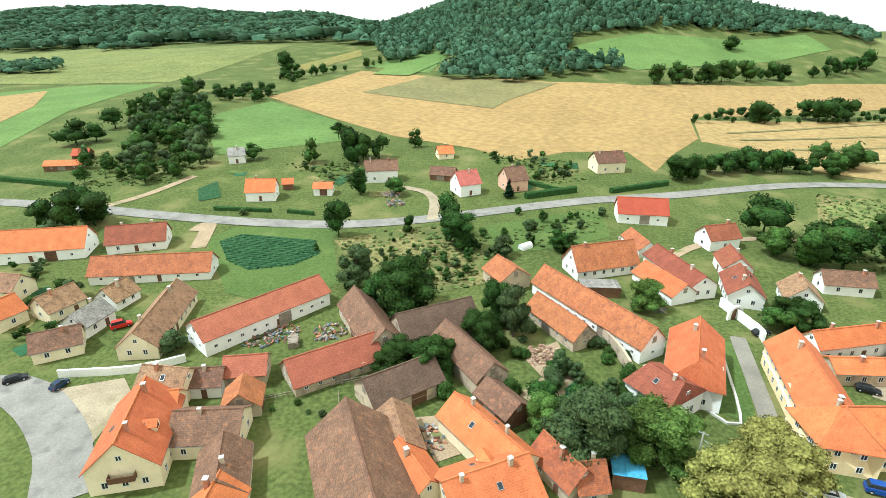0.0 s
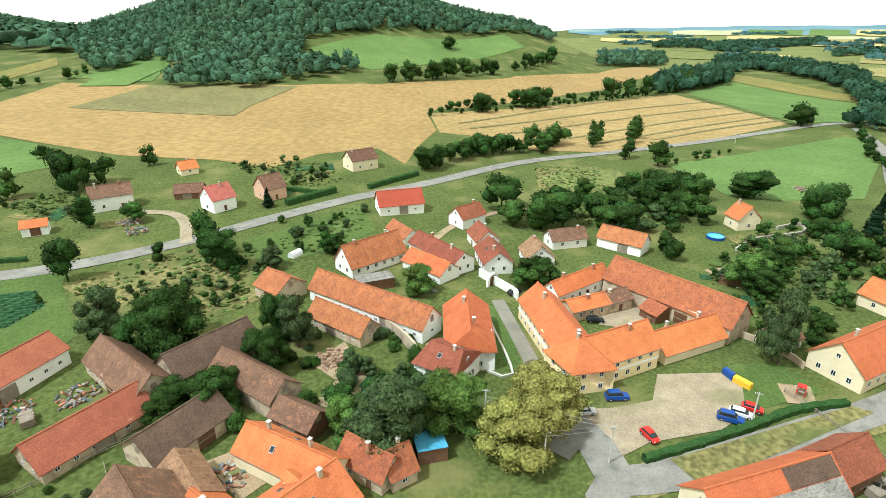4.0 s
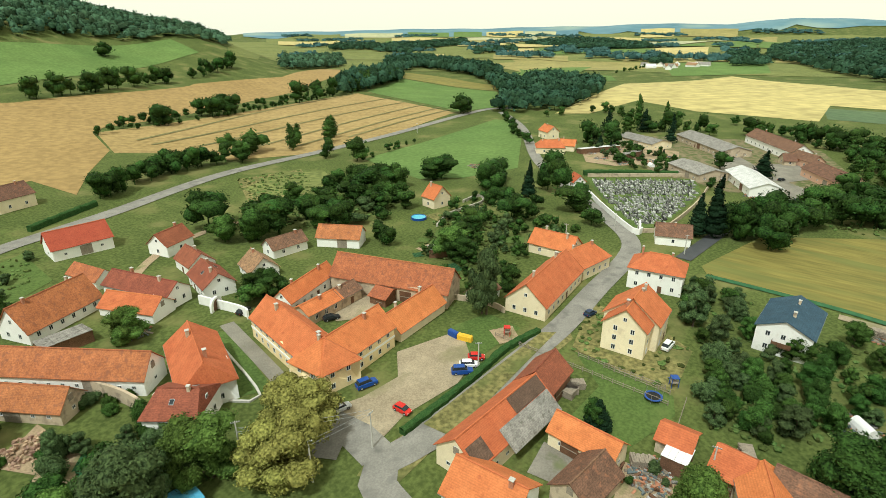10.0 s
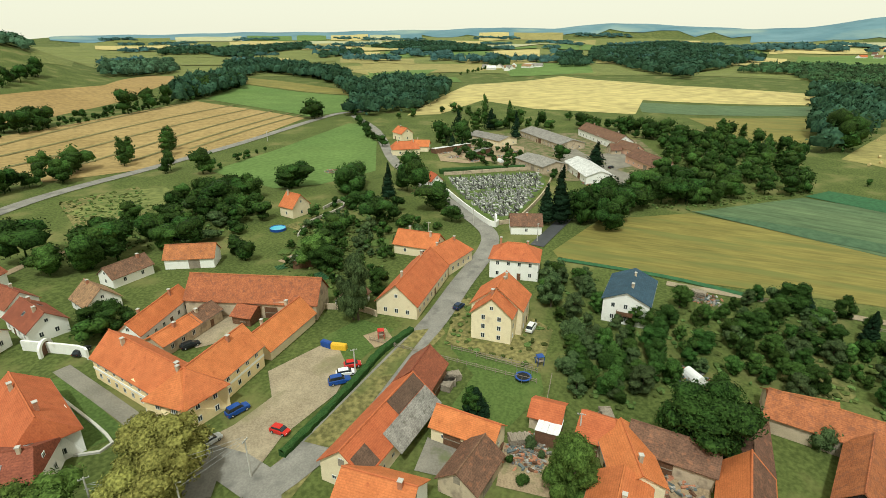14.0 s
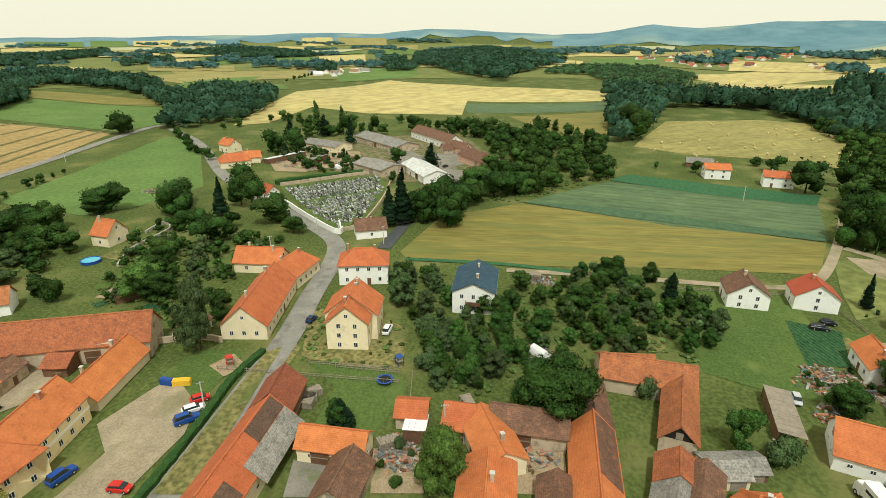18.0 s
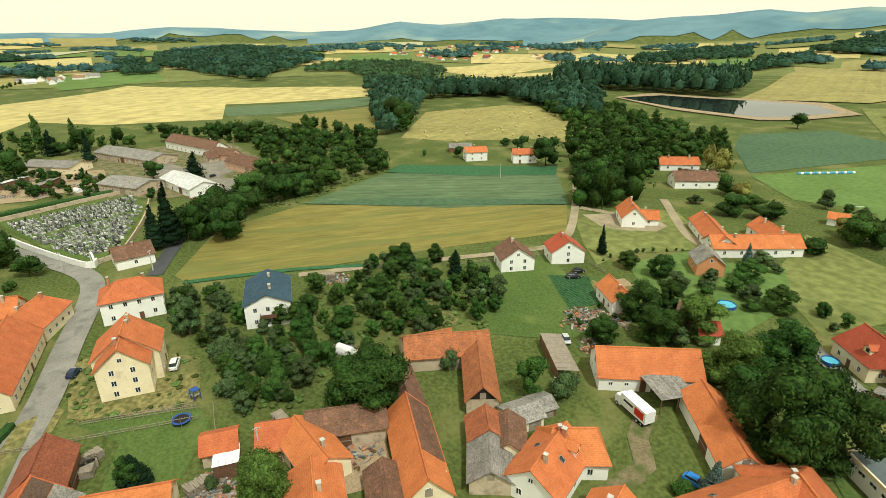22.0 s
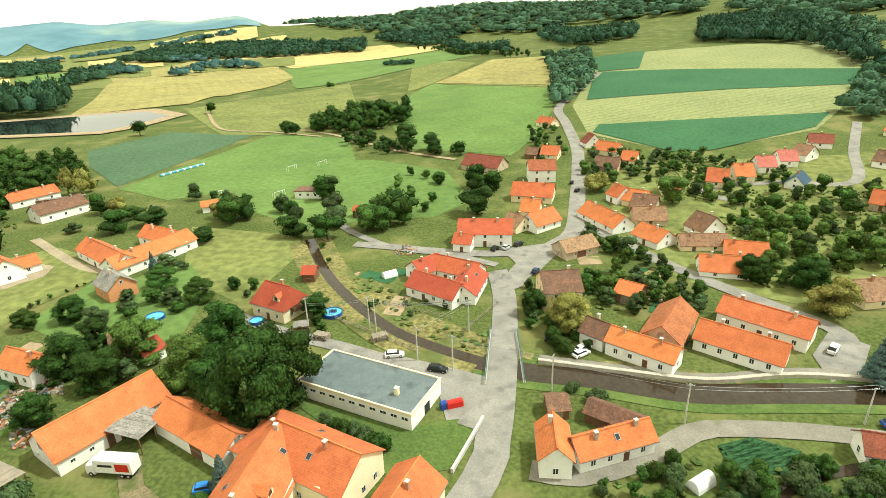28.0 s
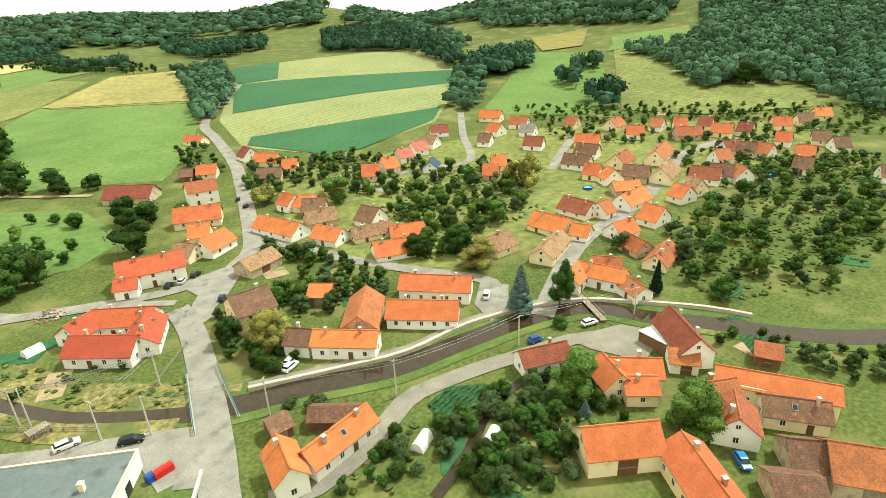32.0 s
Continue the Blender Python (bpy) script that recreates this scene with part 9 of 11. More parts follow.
def plank_shed(x, y, deg, l, w, h, skin=""):
    """A lean-to on posts with a boarded or sheeted roof."""
    root = new("shed")
    root.matrix_basis = pose(x, y, ground_at(x, y), 0, 0, deg)
    mat, word = SHED_SKIN[skin]
    tagged(root, f"open lean-to shed roofed with {word}", "shed", "small sheds")
    a, b = l / 2, w / 2
    n = max(3, int(l / 0.9))
    for i in range(n):
        x0, x1 = -a - 0.2 + (l + 0.4) * i / n, -a - 0.2 + (l + 0.4) * (i + 1) / n - 0.03
        up = rng.uniform(0, 0.05)
        v = [(x0, -b - 0.2, h + 0.25 + up), (x1, -b - 0.2, h + 0.25 + up), (x1, b + 0.2, h - 0.25 + up), (x0, b + 0.2, h - 0.25 + up)]
        v += [(p, q, z + 0.06) for p, q, z in v]
        piece("roof_sheet", mesh_of("roof_sheet", v, [(3, 2, 1, 0), (4, 5, 6, 7), (0, 1, 5, 4), (1, 2, 6, 5), (2, 3, 7, 6), (3, 0, 4, 7)], [mat]), root)
    for xx in (-a, 0, a):
        for yy in (-b, b):
            box("post", xx - 0.08, yy - 0.08, -0.3, xx + 0.08, yy + 0.08, h - 0.2 if yy > 0 else h + 0.2, "wall_wood", root)
    box("back_wall", -a, -b, 0, a, -b + 0.06, h + 0.15, "wall_wood", root)
    box("side_wall", -a, -b + 0.06, 0, -a + 0.06, b, h - 0.3, "wall_wood", root)


def bin(x, y, deg, l, colour):
    root = new("container")
    root.matrix_basis = pose(x, y, ground_at(x, y) + 0.15, 0, 0, deg)
    tagged(root, f"{colour} recycling container standing on gravel", "container", "recycling containers")
    l = max(l, 1.6)
    v, f = lofted([section(-l / 2, 0.55, 0.0, 1.2, 0.1), section(-l / 2 + 0.1, 0.65, 0.0, 1.35, 0.12), section(l / 2 - 0.1, 0.65, 0.0, 1.35, 0.12), section(l / 2, 0.55, 0.0, 1.2, 0.1)])
    piece("tank", mesh_of("tank", v, f, ["paint_" + colour]), root)
    box("lid", -l / 2 + 0.12, -0.45, 1.34, l / 2 - 0.12, 0.45, 1.46, "paint_" + colour, root)


def play_frame(x, y, colour):
    root = new("climbing_frame")
    root.matrix_basis = pose(x, y, ground_at(x, y) + 0.15, 0, 0, 30)
    tagged(root, f"{colour} playground climbing frame with a slide", "playground")
    for sx in (-0.7, 0.7):
        for sy in (-0.7, 0.7):
            box("post", sx - 0.06, sy - 0.06, 0, sx + 0.06, sy + 0.06, 2.4, "paint_" + colour, root)
    box("platform", -0.75, -0.75, 1.2, 0.75, 0.75, 1.3, "wood_old", root)
    v = [(0.75, -0.3, 1.3), (0.75, 0.3, 1.3), (3.0, 0.3, 0.15), (3.0, -0.3, 0.15)]
    v += [(p, q, z - 0.08) for p, q, z in v]
    piece("slide", mesh_of("slide", v, [(0, 1, 2, 3)[::-1], (4, 5, 6, 7), (0, 3, 7, 4), (1, 0, 4, 5), (2, 1, 5, 6), (3, 2, 6, 7)], ["paint_" + colour]), root)
    box("top_bar", -0.76, -0.76, 2.3, 0.76, 0.76, 2.42, "paint_" + colour, root)


def cemetery(pts):
    """Rows of dark and pale headstones with kerbed plots, too many to count."""
    r = random.Random(8)
    xs, ys = [p[0] for p in pts], [p[1] for p in pts]
    parts = []
    turn = math.atan2(pts[1][1] - pts[0][1], pts[1][0] - pts[0][0])
    ca, sa = math.cos(turn), math.sin(turn)
    cx, cy = sum(xs) / len(xs), sum(ys) / len(ys)
    for i in range(-46, 47):
        for j in range(-56, 57):
            u, w = i * 2.0 + r.uniform(-0.6, 0.6), j * 1.45 + r.uniform(-0.4, 0.4)
            x, y = cx + u * ca - w * sa, cy + u * sa + w * ca
            if not inside((x, y), pts) or r.random() < 0.2 or abs(j - 4 - 0.02 * i * i) < 1:
                continue
            z = ground_at(x, y) + 0.25
            hh, ww = r.uniform(0.8, 1.5), r.uniform(0.35, 0.6)
            m = Matrix.Translation((x, y, z)) @ Matrix.Rotation(turn, 4, "Z")
            for b in (box_data(-0.1, -ww, -0.3, 0.1, ww, hh), box_data(0.1, -ww - 0.1, -0.3, 1.5, ww + 0.1, r.uniform(0.1, 0.4))):
                parts.append(([tuple(m @ Vector(p)) for p in b[0]], b[1]))
            if r.random() < 0.35:
                q = r.uniform(0.25, 0.45)
                b = box_data(0.4, -q, 0.1, 0.4 + q, q, 0.3 + q)
                parts.append(([tuple(m @ Vector(p)) for p in b[0]], b[1]))
    v, f = joined(parts)
    ob = piece("gravestones", mesh_of("gravestones", v, f, ["gravestone"]))
    tagged(ob, "dense rows of dark and pale gravestones on plots", "gravestones", kind="stuff")


def railing(x, y, deg, l):
    root = new("bridge_railing")
    root.matrix_basis = pose(x, y, ground_at(x, y) + 0.3, 0, 0, deg)
    tagged(root, "dark teal steel railing along the road bridge", "railing", "bridge railings")
    box("top_rail", -l / 2, -0.1, 1.0, l / 2, 0.1, 1.15, "paint_teal", root)
    box("bottom_rail", -l / 2, -0.04, 0.2, l / 2, 0.04, 0.28, "paint_teal", root)
    box("kerb", -l / 2, -0.25, -0.5, l / 2, 0.25, 0.05, "stone", root)
    n = int(l / 0.45)
    v, f = box_data(-0.05, -0.03, 0.05, 0.05, 0.03, 1.0)
    me = mesh_of("bar", v, f, ["paint_teal"])
    for i in range(n + 1):
        piece("bar", me, root, pose(-l / 2 + l * i / n, 0, 0))


def footbridge(x, y, deg, l):
    root = new("footbridge")
    root.matrix_basis = pose(x, y, ground_at(x, y) + 0.5, 0, 0, deg)
    tagged(root, "narrow wooden footbridge over the stream", "bridge")
    box("deck", -l / 2 - 1, -0.8, 0, l / 2 + 1, 0.8, 0.25, "wood_old", root)
    for s in (-1, 1):
        box("handrail", -l / 2 - 1, s * 0.75 - 0.04, 1.1, l / 2 + 1, s * 0.75 + 0.04, 1.18, "wood_old", root)
        for i in range(6):
            xx = -l / 2 + l * i / 5
            box("post", xx - 0.05, s * 0.75 - 0.05, 0.25, xx + 0.05, s * 0.75 + 0.05, 1.1, "wood_old", root)


def fence(x, y, deg, l):
    root = new("fence")
    root.matrix_basis = pose(x, y, ground_at(x, y), 0, 0, deg)
    tagged(root, "low grey wooden garden fence with rails", "fence", "garden fences")
    for z in (0.45, 0.95):
        box("rail", -l / 2, -0.04, z, l / 2, 0.04, z + 0.1, "wood_old", root)
    n = max(2, int(l / 2.2))
    v, f = box_data(-0.07, -0.07, -0.3, 0.07, 0.07, 1.25)
    me = mesh_of("post", v, f, ["wood_old"])
    for i in range(n + 1):
        piece("post", me, root, pose(-l / 2 + l * i / n, 0, 0))


def goal(x, y):
    root = new("football_goal")
    root.matrix_basis = pose(x, y, ground_at(x, y) + 0.1, 0, 0, 60)
    tagged(root, "white football goal standing on mown grass", "goal", "football goals")
    for s in (-1, 1):
        box("upright", s * 3.0 - 0.07, -0.07, 0, s * 3.0 + 0.07, 0.07, 2.4, "frame_white", root)
        box("stay", s * 3.0 - 0.04, -1.6, 0, s * 3.0 + 0.04, -1.5, 1.9, "frame_white", root)
    box("crossbar", -3.07, -0.07, 2.4, 3.07, 0.07, 2.54, "frame_white", root)


BALE = []


def bale(x, y, deg):
    if not BALE:
        ob = tapered("hay_bale", 0.8, 0.8, 1.3, "straw", seg=16)
        BALE.append(ob.data)
    else:
        ob = new("hay_bale", BALE[0])
    ob.matrix_basis = pose(x, y, ground_at(x, y) + 0.85 + float(lift_at(x, y)), 90, 0, deg)
    tagged(ob, "round straw bale lying on a cut field", "hay bale", "round straw bales")


def heap(x, y, kind):
    """Stacked logs, rubble or mixed yard clutter."""
    r = random.Random(int(x * 7 + y * 13))
    z0 = ground_at(x, y) + 0.1
    parts = []
    turn = r.uniform(0, 3.14)
    if kind == "logs":
        for i in range(9):
            for j in range(5):
                m = Matrix.Translation((x, y, z0)) @ Matrix.Rotation(turn, 4, "Z") @ Matrix.Translation((0, i * 0.42 - 1.7, j * 0.3)) @ Matrix.Rotation(r.uniform(-0.1, 0.1), 4, "Z")
                b = box_data(-1.1, -0.19, 0, 1.1 + r.uniform(-.2, .2), 0.19, 0.27)
                parts.append(([tuple(m @ Vector(p)) for p in b[0]], b[1]))
    else:
        n, spread, s = (150, 4.5, 0.5) if kind == "rubble" else (70, 4.2, 0.5)
        for _ in range(n):
            a, q = r.uniform(0, 6.283), spread * math.sqrt(r.random())
            top = max(0.0, 1 - q / spread) * (1.8 if kind == "rubble" else 0.5)
            m = Matrix.Translation((x + q * math.cos(a), y + q * math.sin(a), z0 + top * r.random()))
            m = m @ Euler((r.uniform(-.5, .5), r.uniform(-.5, .5), r.uniform(0, 6))).to_matrix().to_4x4()
            long = r.uniform(0.3, 1.0) * s * (2.6 if kind == "junk" and r.random() < 0.3 else 1)
            b = box_data(-long, -s * r.uniform(0.2, 0.6), -0.15, long, s * r.uniform(0.2, 0.6), s * r.uniform(0.15, 0.7))
            parts.append(([tuple(m @ Vector(p)) for p in b[0]], b[1]))
    v, f = joined(parts)
    name = {"logs": "log_stack", "rubble": "rubble_heap", "junk": "yard_clutter"}[kind]
    skins = {"logs": ["wood_old"], "rubble": ["rubble"], "junk": ["wood_old", "wood_door", "junk", "brick", "bitumen"]}[kind]
    ids = [(k // 6 * 7 // 3) % len(skins) for k in range(len(f))]
    ob = piece(name, mesh_of(name, v, f, skins, ids))
    tagged(ob, {"logs": "stacked split firewood logs in a yard", "rubble": "heap of broken bricks and rubble", "junk": "mixed boards and scrap lying in a yard"}[kind],
           name.replace("_", " "), kind="stuff")


def greenhouse(x, y):
    root = new("greenhouse")
    root.matrix_basis = pose(x, y, ground_at(x, y), 0, 0, 35)
    FOOTPRINTS.append((x, y, 35, 5.2, 3.4))
    tagged(root, "small pale plastic garden greenhouse", "greenhouse", "garden greenhouses")
    V, F = [], []
    for i, xx in enumerate((-2.2, 2.2)):
        V += [(xx, 1.3 * math.cos(math.pi * k / 8), 2.0 * math.sin(math.pi * k / 8)) for k in range(9)]
    F += [(k, k + 1, k + 10, k + 9) for k in range(8)] + [tuple(range(9)), tuple(range(17, 8, -1))]
    piece("cover", mesh_of("cover", V, F, ["paint_white"]), root)
    for xx in (-2.2, -0.7, 0.7, 2.2):
        box("hoop_base", xx - 0.04, -1.36, 0, xx + 0.04, 1.36, 0.12, "metal_grey", root)


def solar_awning(x, y):
    root = new("wrapped_bales")
    root.matrix_basis = pose(x, y, ground_at(x, y) + 0.7, 0, 0, 68)
    tagged(root, "long row of pale blue wrapped silage bales", "bales")
    for i in range(20):
        tapered("bale", 0.7, 0.7, 1.2, "paint_tarp" if i % 3 else "paint_white", root, pose(i * 1.5 - 15, 0, 0, 0, 90, 0), 12)


def gate_arch(x, y):
    """White gateway with a rounded dark opening."""
    root = new("gateway")
    root.matrix_basis = pose(x, y, ground_at(x, y), 0, 0, 20)
    tagged(root, "white plastered arched gateway in a yard wall", "gate")
    V, F, n = [], [], 12
    for yy in (-0.3, 0.3):
        V += [(1.5 * math.cos(math.pi * k / n), yy, 1.6 + 1.5 * math.sin(math.pi * k / n)) for k in range(n + 1)]
        V += [(2.4 * math.cos(math.pi * k / n), yy, 1.6 + 2.1 * math.sin(math.pi * k / n)) for k in range(n + 1)]
    m = n + 1
    for k in range(n):
        F += [(k, k + 1, m + k + 1, m + k), (2 * m + k + 1, 2 * m + k, 3 * m + k, 3 * m + k + 1), (m + k, m + k + 1, 3 * m + k + 1, 3 * m + k), (k + 1, k, 2 * m + k, 2 * m + k + 1)]
    piece("arch", mesh_of("arch", V, F, ["wall_white"]), root)
    for s in (-1, 1):
        box("pillar", min(s * 1.5, s * 2.4), -0.3, -0.3, max(s * 1.5, s * 2.4), 0.3, 1.6, "wall_white", root)
    box("gate_leaf", -1.5, -0.08, 0, 1.5, 0.08, 2.9, "wood_door", root)



car(61.6, 64.5, -20, "silver", "estate")
car(70.4, 65.2, -23, "blue", "van")
car(68.0, 54.0, -94, "red", "hatch")
car(87.0, 91.2, -28, "dark", "estate")
car(125.4, 36.0, -17, "navy", "hatch")
car(120.0, 15.4, -9, "white", "van")
car(85.2, 50.7, -53, "blue", "van")
car(88.4, 50.8, -56, "white", "estate")
car(91.7, 50.9, -58, "red", "hatch")
car(76.9, 113.1, 11, "dark", "estate")
car(122.5, -94.8, -110, "dark", "estate")
car(93.0, -71.4, 161, "silver", "hatch")
car(125.2, -98.7, -105, "dark", "hatch")
car(319.4, 13.4, -131, "dark", "hatch")
car(305.0, 2.2, -36, "dark", "hatch")
car(47.2, -64.7, -163, "bluebright", "hatch")
car(22.2, -105.4, -170, "white", "estate")
car(11.7, -100.1, 169, "dark", "estate")
car(-1.3, -170.0, -122, "dark", "hatch")
car(-5.1, -170.9, -122, "silver", "hatch")
car(-9.4, -173.9, -129, "dark", "estate")
car(-13.5, -152.0, -113, "navy", "hatch")
car(-21.2, -109.4, -140, "white", "estate")
car(-76.3, -110.6, -131, "white", "van")
car(-36.6, -244.7, -103, "dark", "hatch")
car(-53.0, -294.9, 134, "dark", "hatch")
car(-72.8, -85.5, 179, "blue", "hatch")
car(-88.9, -84.1, 175, "white", "estate")
car(-77.0, -36.6, 59, "bluebright", "hatch")
car(-48.0, -237.4, -143, "dark", "hatch")
car(-37.4, -233.3, -117, "dark", "hatch")
car(-42.2, -208.4, 117, "dark", "hatch")
car(-165.8, -219.7, 131, "dark", "hatch")
car(-14.9, -112.8, 173, "dark", "estate")
car(-20.4, -107.2, -145, "white", "estate")
car(-79.2, 92.4, 77, "navy", "hatch")
car(-89.7, 94.4, 35, "dark", "estate")
# stands for a red tractor, built with the van shape
car(-79.1, 115.7, 35, "red", "van")
truck(65.3, -67.8, 178)
pole(28.8, -116.6, 9.0)
pole(16.7, -104.1, 9.0)
pole(8.4, -100.5, 9.0)
pole(5.6, -117.2, 9.0)
pole(-12.4, -93.7, 9.0)
pole(-36.1, -85.1, 9.0)
pole(-68.6, -86.4, 8.0)
pole(-101.6, -81.3, 8.0)
pole(57.1, 52.5, 8.0)
pole(45.7, 55.8, 9.0)
pole(41.4, 68.1, 10.0)
pole(5.5, -117.0, 8.0)
pole(30.7, -117.9, 9.0)
pole(45.6, -115.3, 10.0)
pole(88.5, 48.6, 7.0)
pole(82.1, 0.6, 7.0)
pole(168.6, 59.7, 8.0)
pole(192.0, 49.7, 7.0)
pole(315.7, 227.7, 7.0)
pole(81.5, 32.2, 7.0)
pole(182.0, 23.5, 7.0)
pole(239.4, -133.8, 7.0)
wire(28.8, -116.6, 8.2, 5.6, -117.2, 8.2)
wire(16.7, -104.1, 8.2, 5.6, -117.2, 8.2)
wire(8.4, -100.5, 8.2, -12.4, -93.7, 8.2)
wire(-12.4, -93.7, 8.2, -36.1, -85.1, 8.2)
wire(-36.1, -85.1, 8.2, -68.6, -86.4, 8.2)
wire(-68.6, -86.4, 8.2, -101.6, -81.3, 8.2)
wire(57.1, 52.5, 8.2, 45.7, 55.8, 8.2)
wire(41.4, 68.1, 8.2, 45.7, 55.8, 8.2)
wire(5.5, -117.0, 8.2, 30.7, -117.9, 8.2)
wire(30.7, -117.9, 8.2, 45.6, -115.3, 8.2)
wire(41.4, 68.1, 8.2, 57.1, 52.5, 8.2)
trampoline(98.6, 13.7, 3.6)
trampoline(42.2, -125.3, 2.2)
pool(164.3, 118.6, 3.0)
pool(42.3, -124.9, 2.6)
pool(-239.8, -128.6, 2.4)
pool(90.2, -121.4, 2.4)
pool(61.3, -120.0, 1.8)
pool(-168.1, -165.8, 2.0)
flat_shop(25.1, -91.3, 158.6, 27.0, 12.4, 3.9)
clubhouse(83.0, -235.7, 176.9, 12.3, 8.0, 3.4)
plank_shed(86.9, -65.0, 161.1, 15.0, 4.5, 2.6)
plank_shed(66.0, -76.7, 79.4, 7.4, 7.2, 3.7, 'grey')
plank_shed(30.4, 68.2, -11.6, 5.0, 5.0, 2.8, 'tarp')
plank_shed(82.3, 6.0, -94.5, 4.0, 5.0, 2.8, 'white')
plank_shed(43.1, 134.1, -4.2, 10.2, 6.0, 2.8, 'grey')
plank_shed(138.4, 91.7, -48.7, 7.3, 5.0, 2.8, 'grey')
plank_shed(47.6, -115.6, -164.4, 3.5, 4.0, 2.5, 'grey')
plank_shed(-95.1, -67.7, 178.0, 4.6, 9.0, 3.0, 'white')
plank_shed(201.0, -228.7, -153.2, 19.4, 4.0, 2.5, 'grey')
bin(97.3, 60.5, -101.8, 2.9, 'blue')
bin(97.2, 57.2, -83.1, 3.8, 'yellow')
bin(9.3, -87.6, -150.0, 1.5, 'blue')
bin(7.2, -88.2, -157.8, 3.4, 'red')
play_frame(104.6, 49.7, 'red')
# the blue one stands for blue mats lying near the cream house
play_frame(105.2, 11.1, 'blue')
play_frame(10.0, -173.0, 'yellow')
cemetery([(256.5, 81.5), (281.2, 39.0), (260.1, 32.9), (210.6, 36.7), (201.6, 43.8), (215.6, 56.5)])
railing(0.7, -106.7, -92.9, 22.5)
railing(-6.7, -106.5, -88.2, 20.6)
footbridge(-95.0, -89.7, 70.8, 12.6)
fence(104.3, 22.1, -95.8, 19.6)
fence(90.8, 7.7, -178.9, 20.9)
fence(102.9, 18.3, -98.4, 14.5)
fence(131.9, -106.3, 176.9, 21.6)
fence(-16.7, 94.8, 20.0, 39.8)
fence(2.6, -123.9, 60.4, 17.2)
goal(98.0, -236.0)
goal(109.4, -285.9)
goal(94.9, -295.6)
goal(128.4, -236.6)
bale(385, -176, 67)
bale(372, -220, 12)
bale(353, -133, 47)
bale(335, -153, 85)
bale(390, -264, 115)
bale(375, -159, 156)
bale(359, -202, 121)
bale(361, -142, 106)
bale(467, -221, 156)
bale(362, -197, 158)
bale(338, -215, 71)
bale(395, -262, 168)
bale(447, -307, 24)
bale(338, -153, 79)
bale(417, -249, 91)
bale(411, -209, 105)
bale(340, -200, 123)
bale(343, -246, 178)
bale(438, -268, 155)
bale(338, -247, 102)
bale(430, -270, 150)
bale(420, -242, 11)
bale(330, -227, 16)
bale(400, -265, 27)
bale(357, -171, 157)
bale(378, -146, 8)
bale(412, -260, 159)
bale(386, -282, 180)
bale(458, -219, 108)
bale(440, -167, 73)
bale(440, -259, 8)
bale(414, -284, 173)
bale(404, -282, 83)
bale(370, -207, 107)
heap(22.7, 103.7, 'rubble')
heap(90.9, -4.0, 'logs')
heap(78.1, -59.8, 'logs')
heap(92.1, 28.9, 'logs')
heap(101.0, -85.5, 'junk')
heap(99.2, -78.9, 'junk')
heap(77.1, -15.5, 'junk')
heap(-3.4, 77.1, 'junk')
heap(-38.8, 113.2, 'junk')
heap(-43.5, 110.6, 'junk')
heap(87.8, -76.4, 'junk')
heap(41.6, -112.7, 'logs')
heap(27.1, -112.7, 'logs')
heap(-22.2, 217.0, 'junk')
heap(-19.0, 206.9, 'junk')
heap(269.1, 10.8, 'junk')
heap(320.6, 90.7, 'junk')
heap(325.1, 103.0, 'junk')
heap(252.5, 159.5, 'junk')
heap(252.0, 143.4, 'junk')
heap(76.2, 8.8, 'junk')
heap(96.2, -88.8, 'junk')
heap(110.9, -21.3, 'junk')
heap(55.2, 127.3, 'junk')
heap(79.2, 11.0, 'logs')
heap(288.8, 52.9, 'junk')
heap(28.8, -169.7, 'junk')
greenhouse(-33.9, -70.1)
greenhouse(-45.0, -64.1)
greenhouse(31.0, -149.0)
greenhouse(27.0, 164.0)
solar_awning(174.5, -288.6)
gate_arch(74.3, 120.8)
gate_arch(197.9, 42.3)
heap(93.9, 28.3, 'logs')
heap(91.1, 28.3, 'logs')
heap(153.4, -26.6, 'logs')
heap(150.7, -23.9, 'logs')
heap(151.6, -28.5, 'junk')
heap(78.2, 8.8, 'junk')
heap(76.1, 10.1, 'junk')
heap(102.6, -83.3, 'junk')
heap(96.7, -83.4, 'logs')
heap(-34.9, 108.3, 'logs')
heap(-27.3, 113.7, 'junk')
greenhouse(110.1, -21.4)
heap(316.0, 101.9, 'junk')
heap(306.3, 91.7, 'junk')
heap(335.8, 91.4, 'junk')
heap(321.9, 78.6, 'junk')
heap(314.0, 64.7, 'junk')
heap(329.8, 59.5, 'junk')
heap(333.0, 98.1, 'junk')
heap(300.6, 78.1, 'junk')
plank_shed(323.9, 99.2, -35.1, 27.4, 5.0, 3.0, 'white')
plank_shed(317.0, 79.1, -19.7, 17.8, 5.0, 3.0, 'grey')
greenhouse(302.1, 63.0)
car(295.8, 20.4, -129, "navy", "hatch")
car(299.4, 18.2, -34, "white", "hatch")
car(269.5, -5.7, -50, "dark", "estate")
car(316.4, 16.5, -23, "silver", "hatch")
fence(100.5, 31.3, -96.6, 41.4)
fence(29.9, -115.5, 147.7, 30.4)
fence(-18.7, 77.7, -78.9, 24.7)
fence(143.7, -82.2, -98.1, 33.5)
fence(19.8, -127.1, 157.7, 21.0)


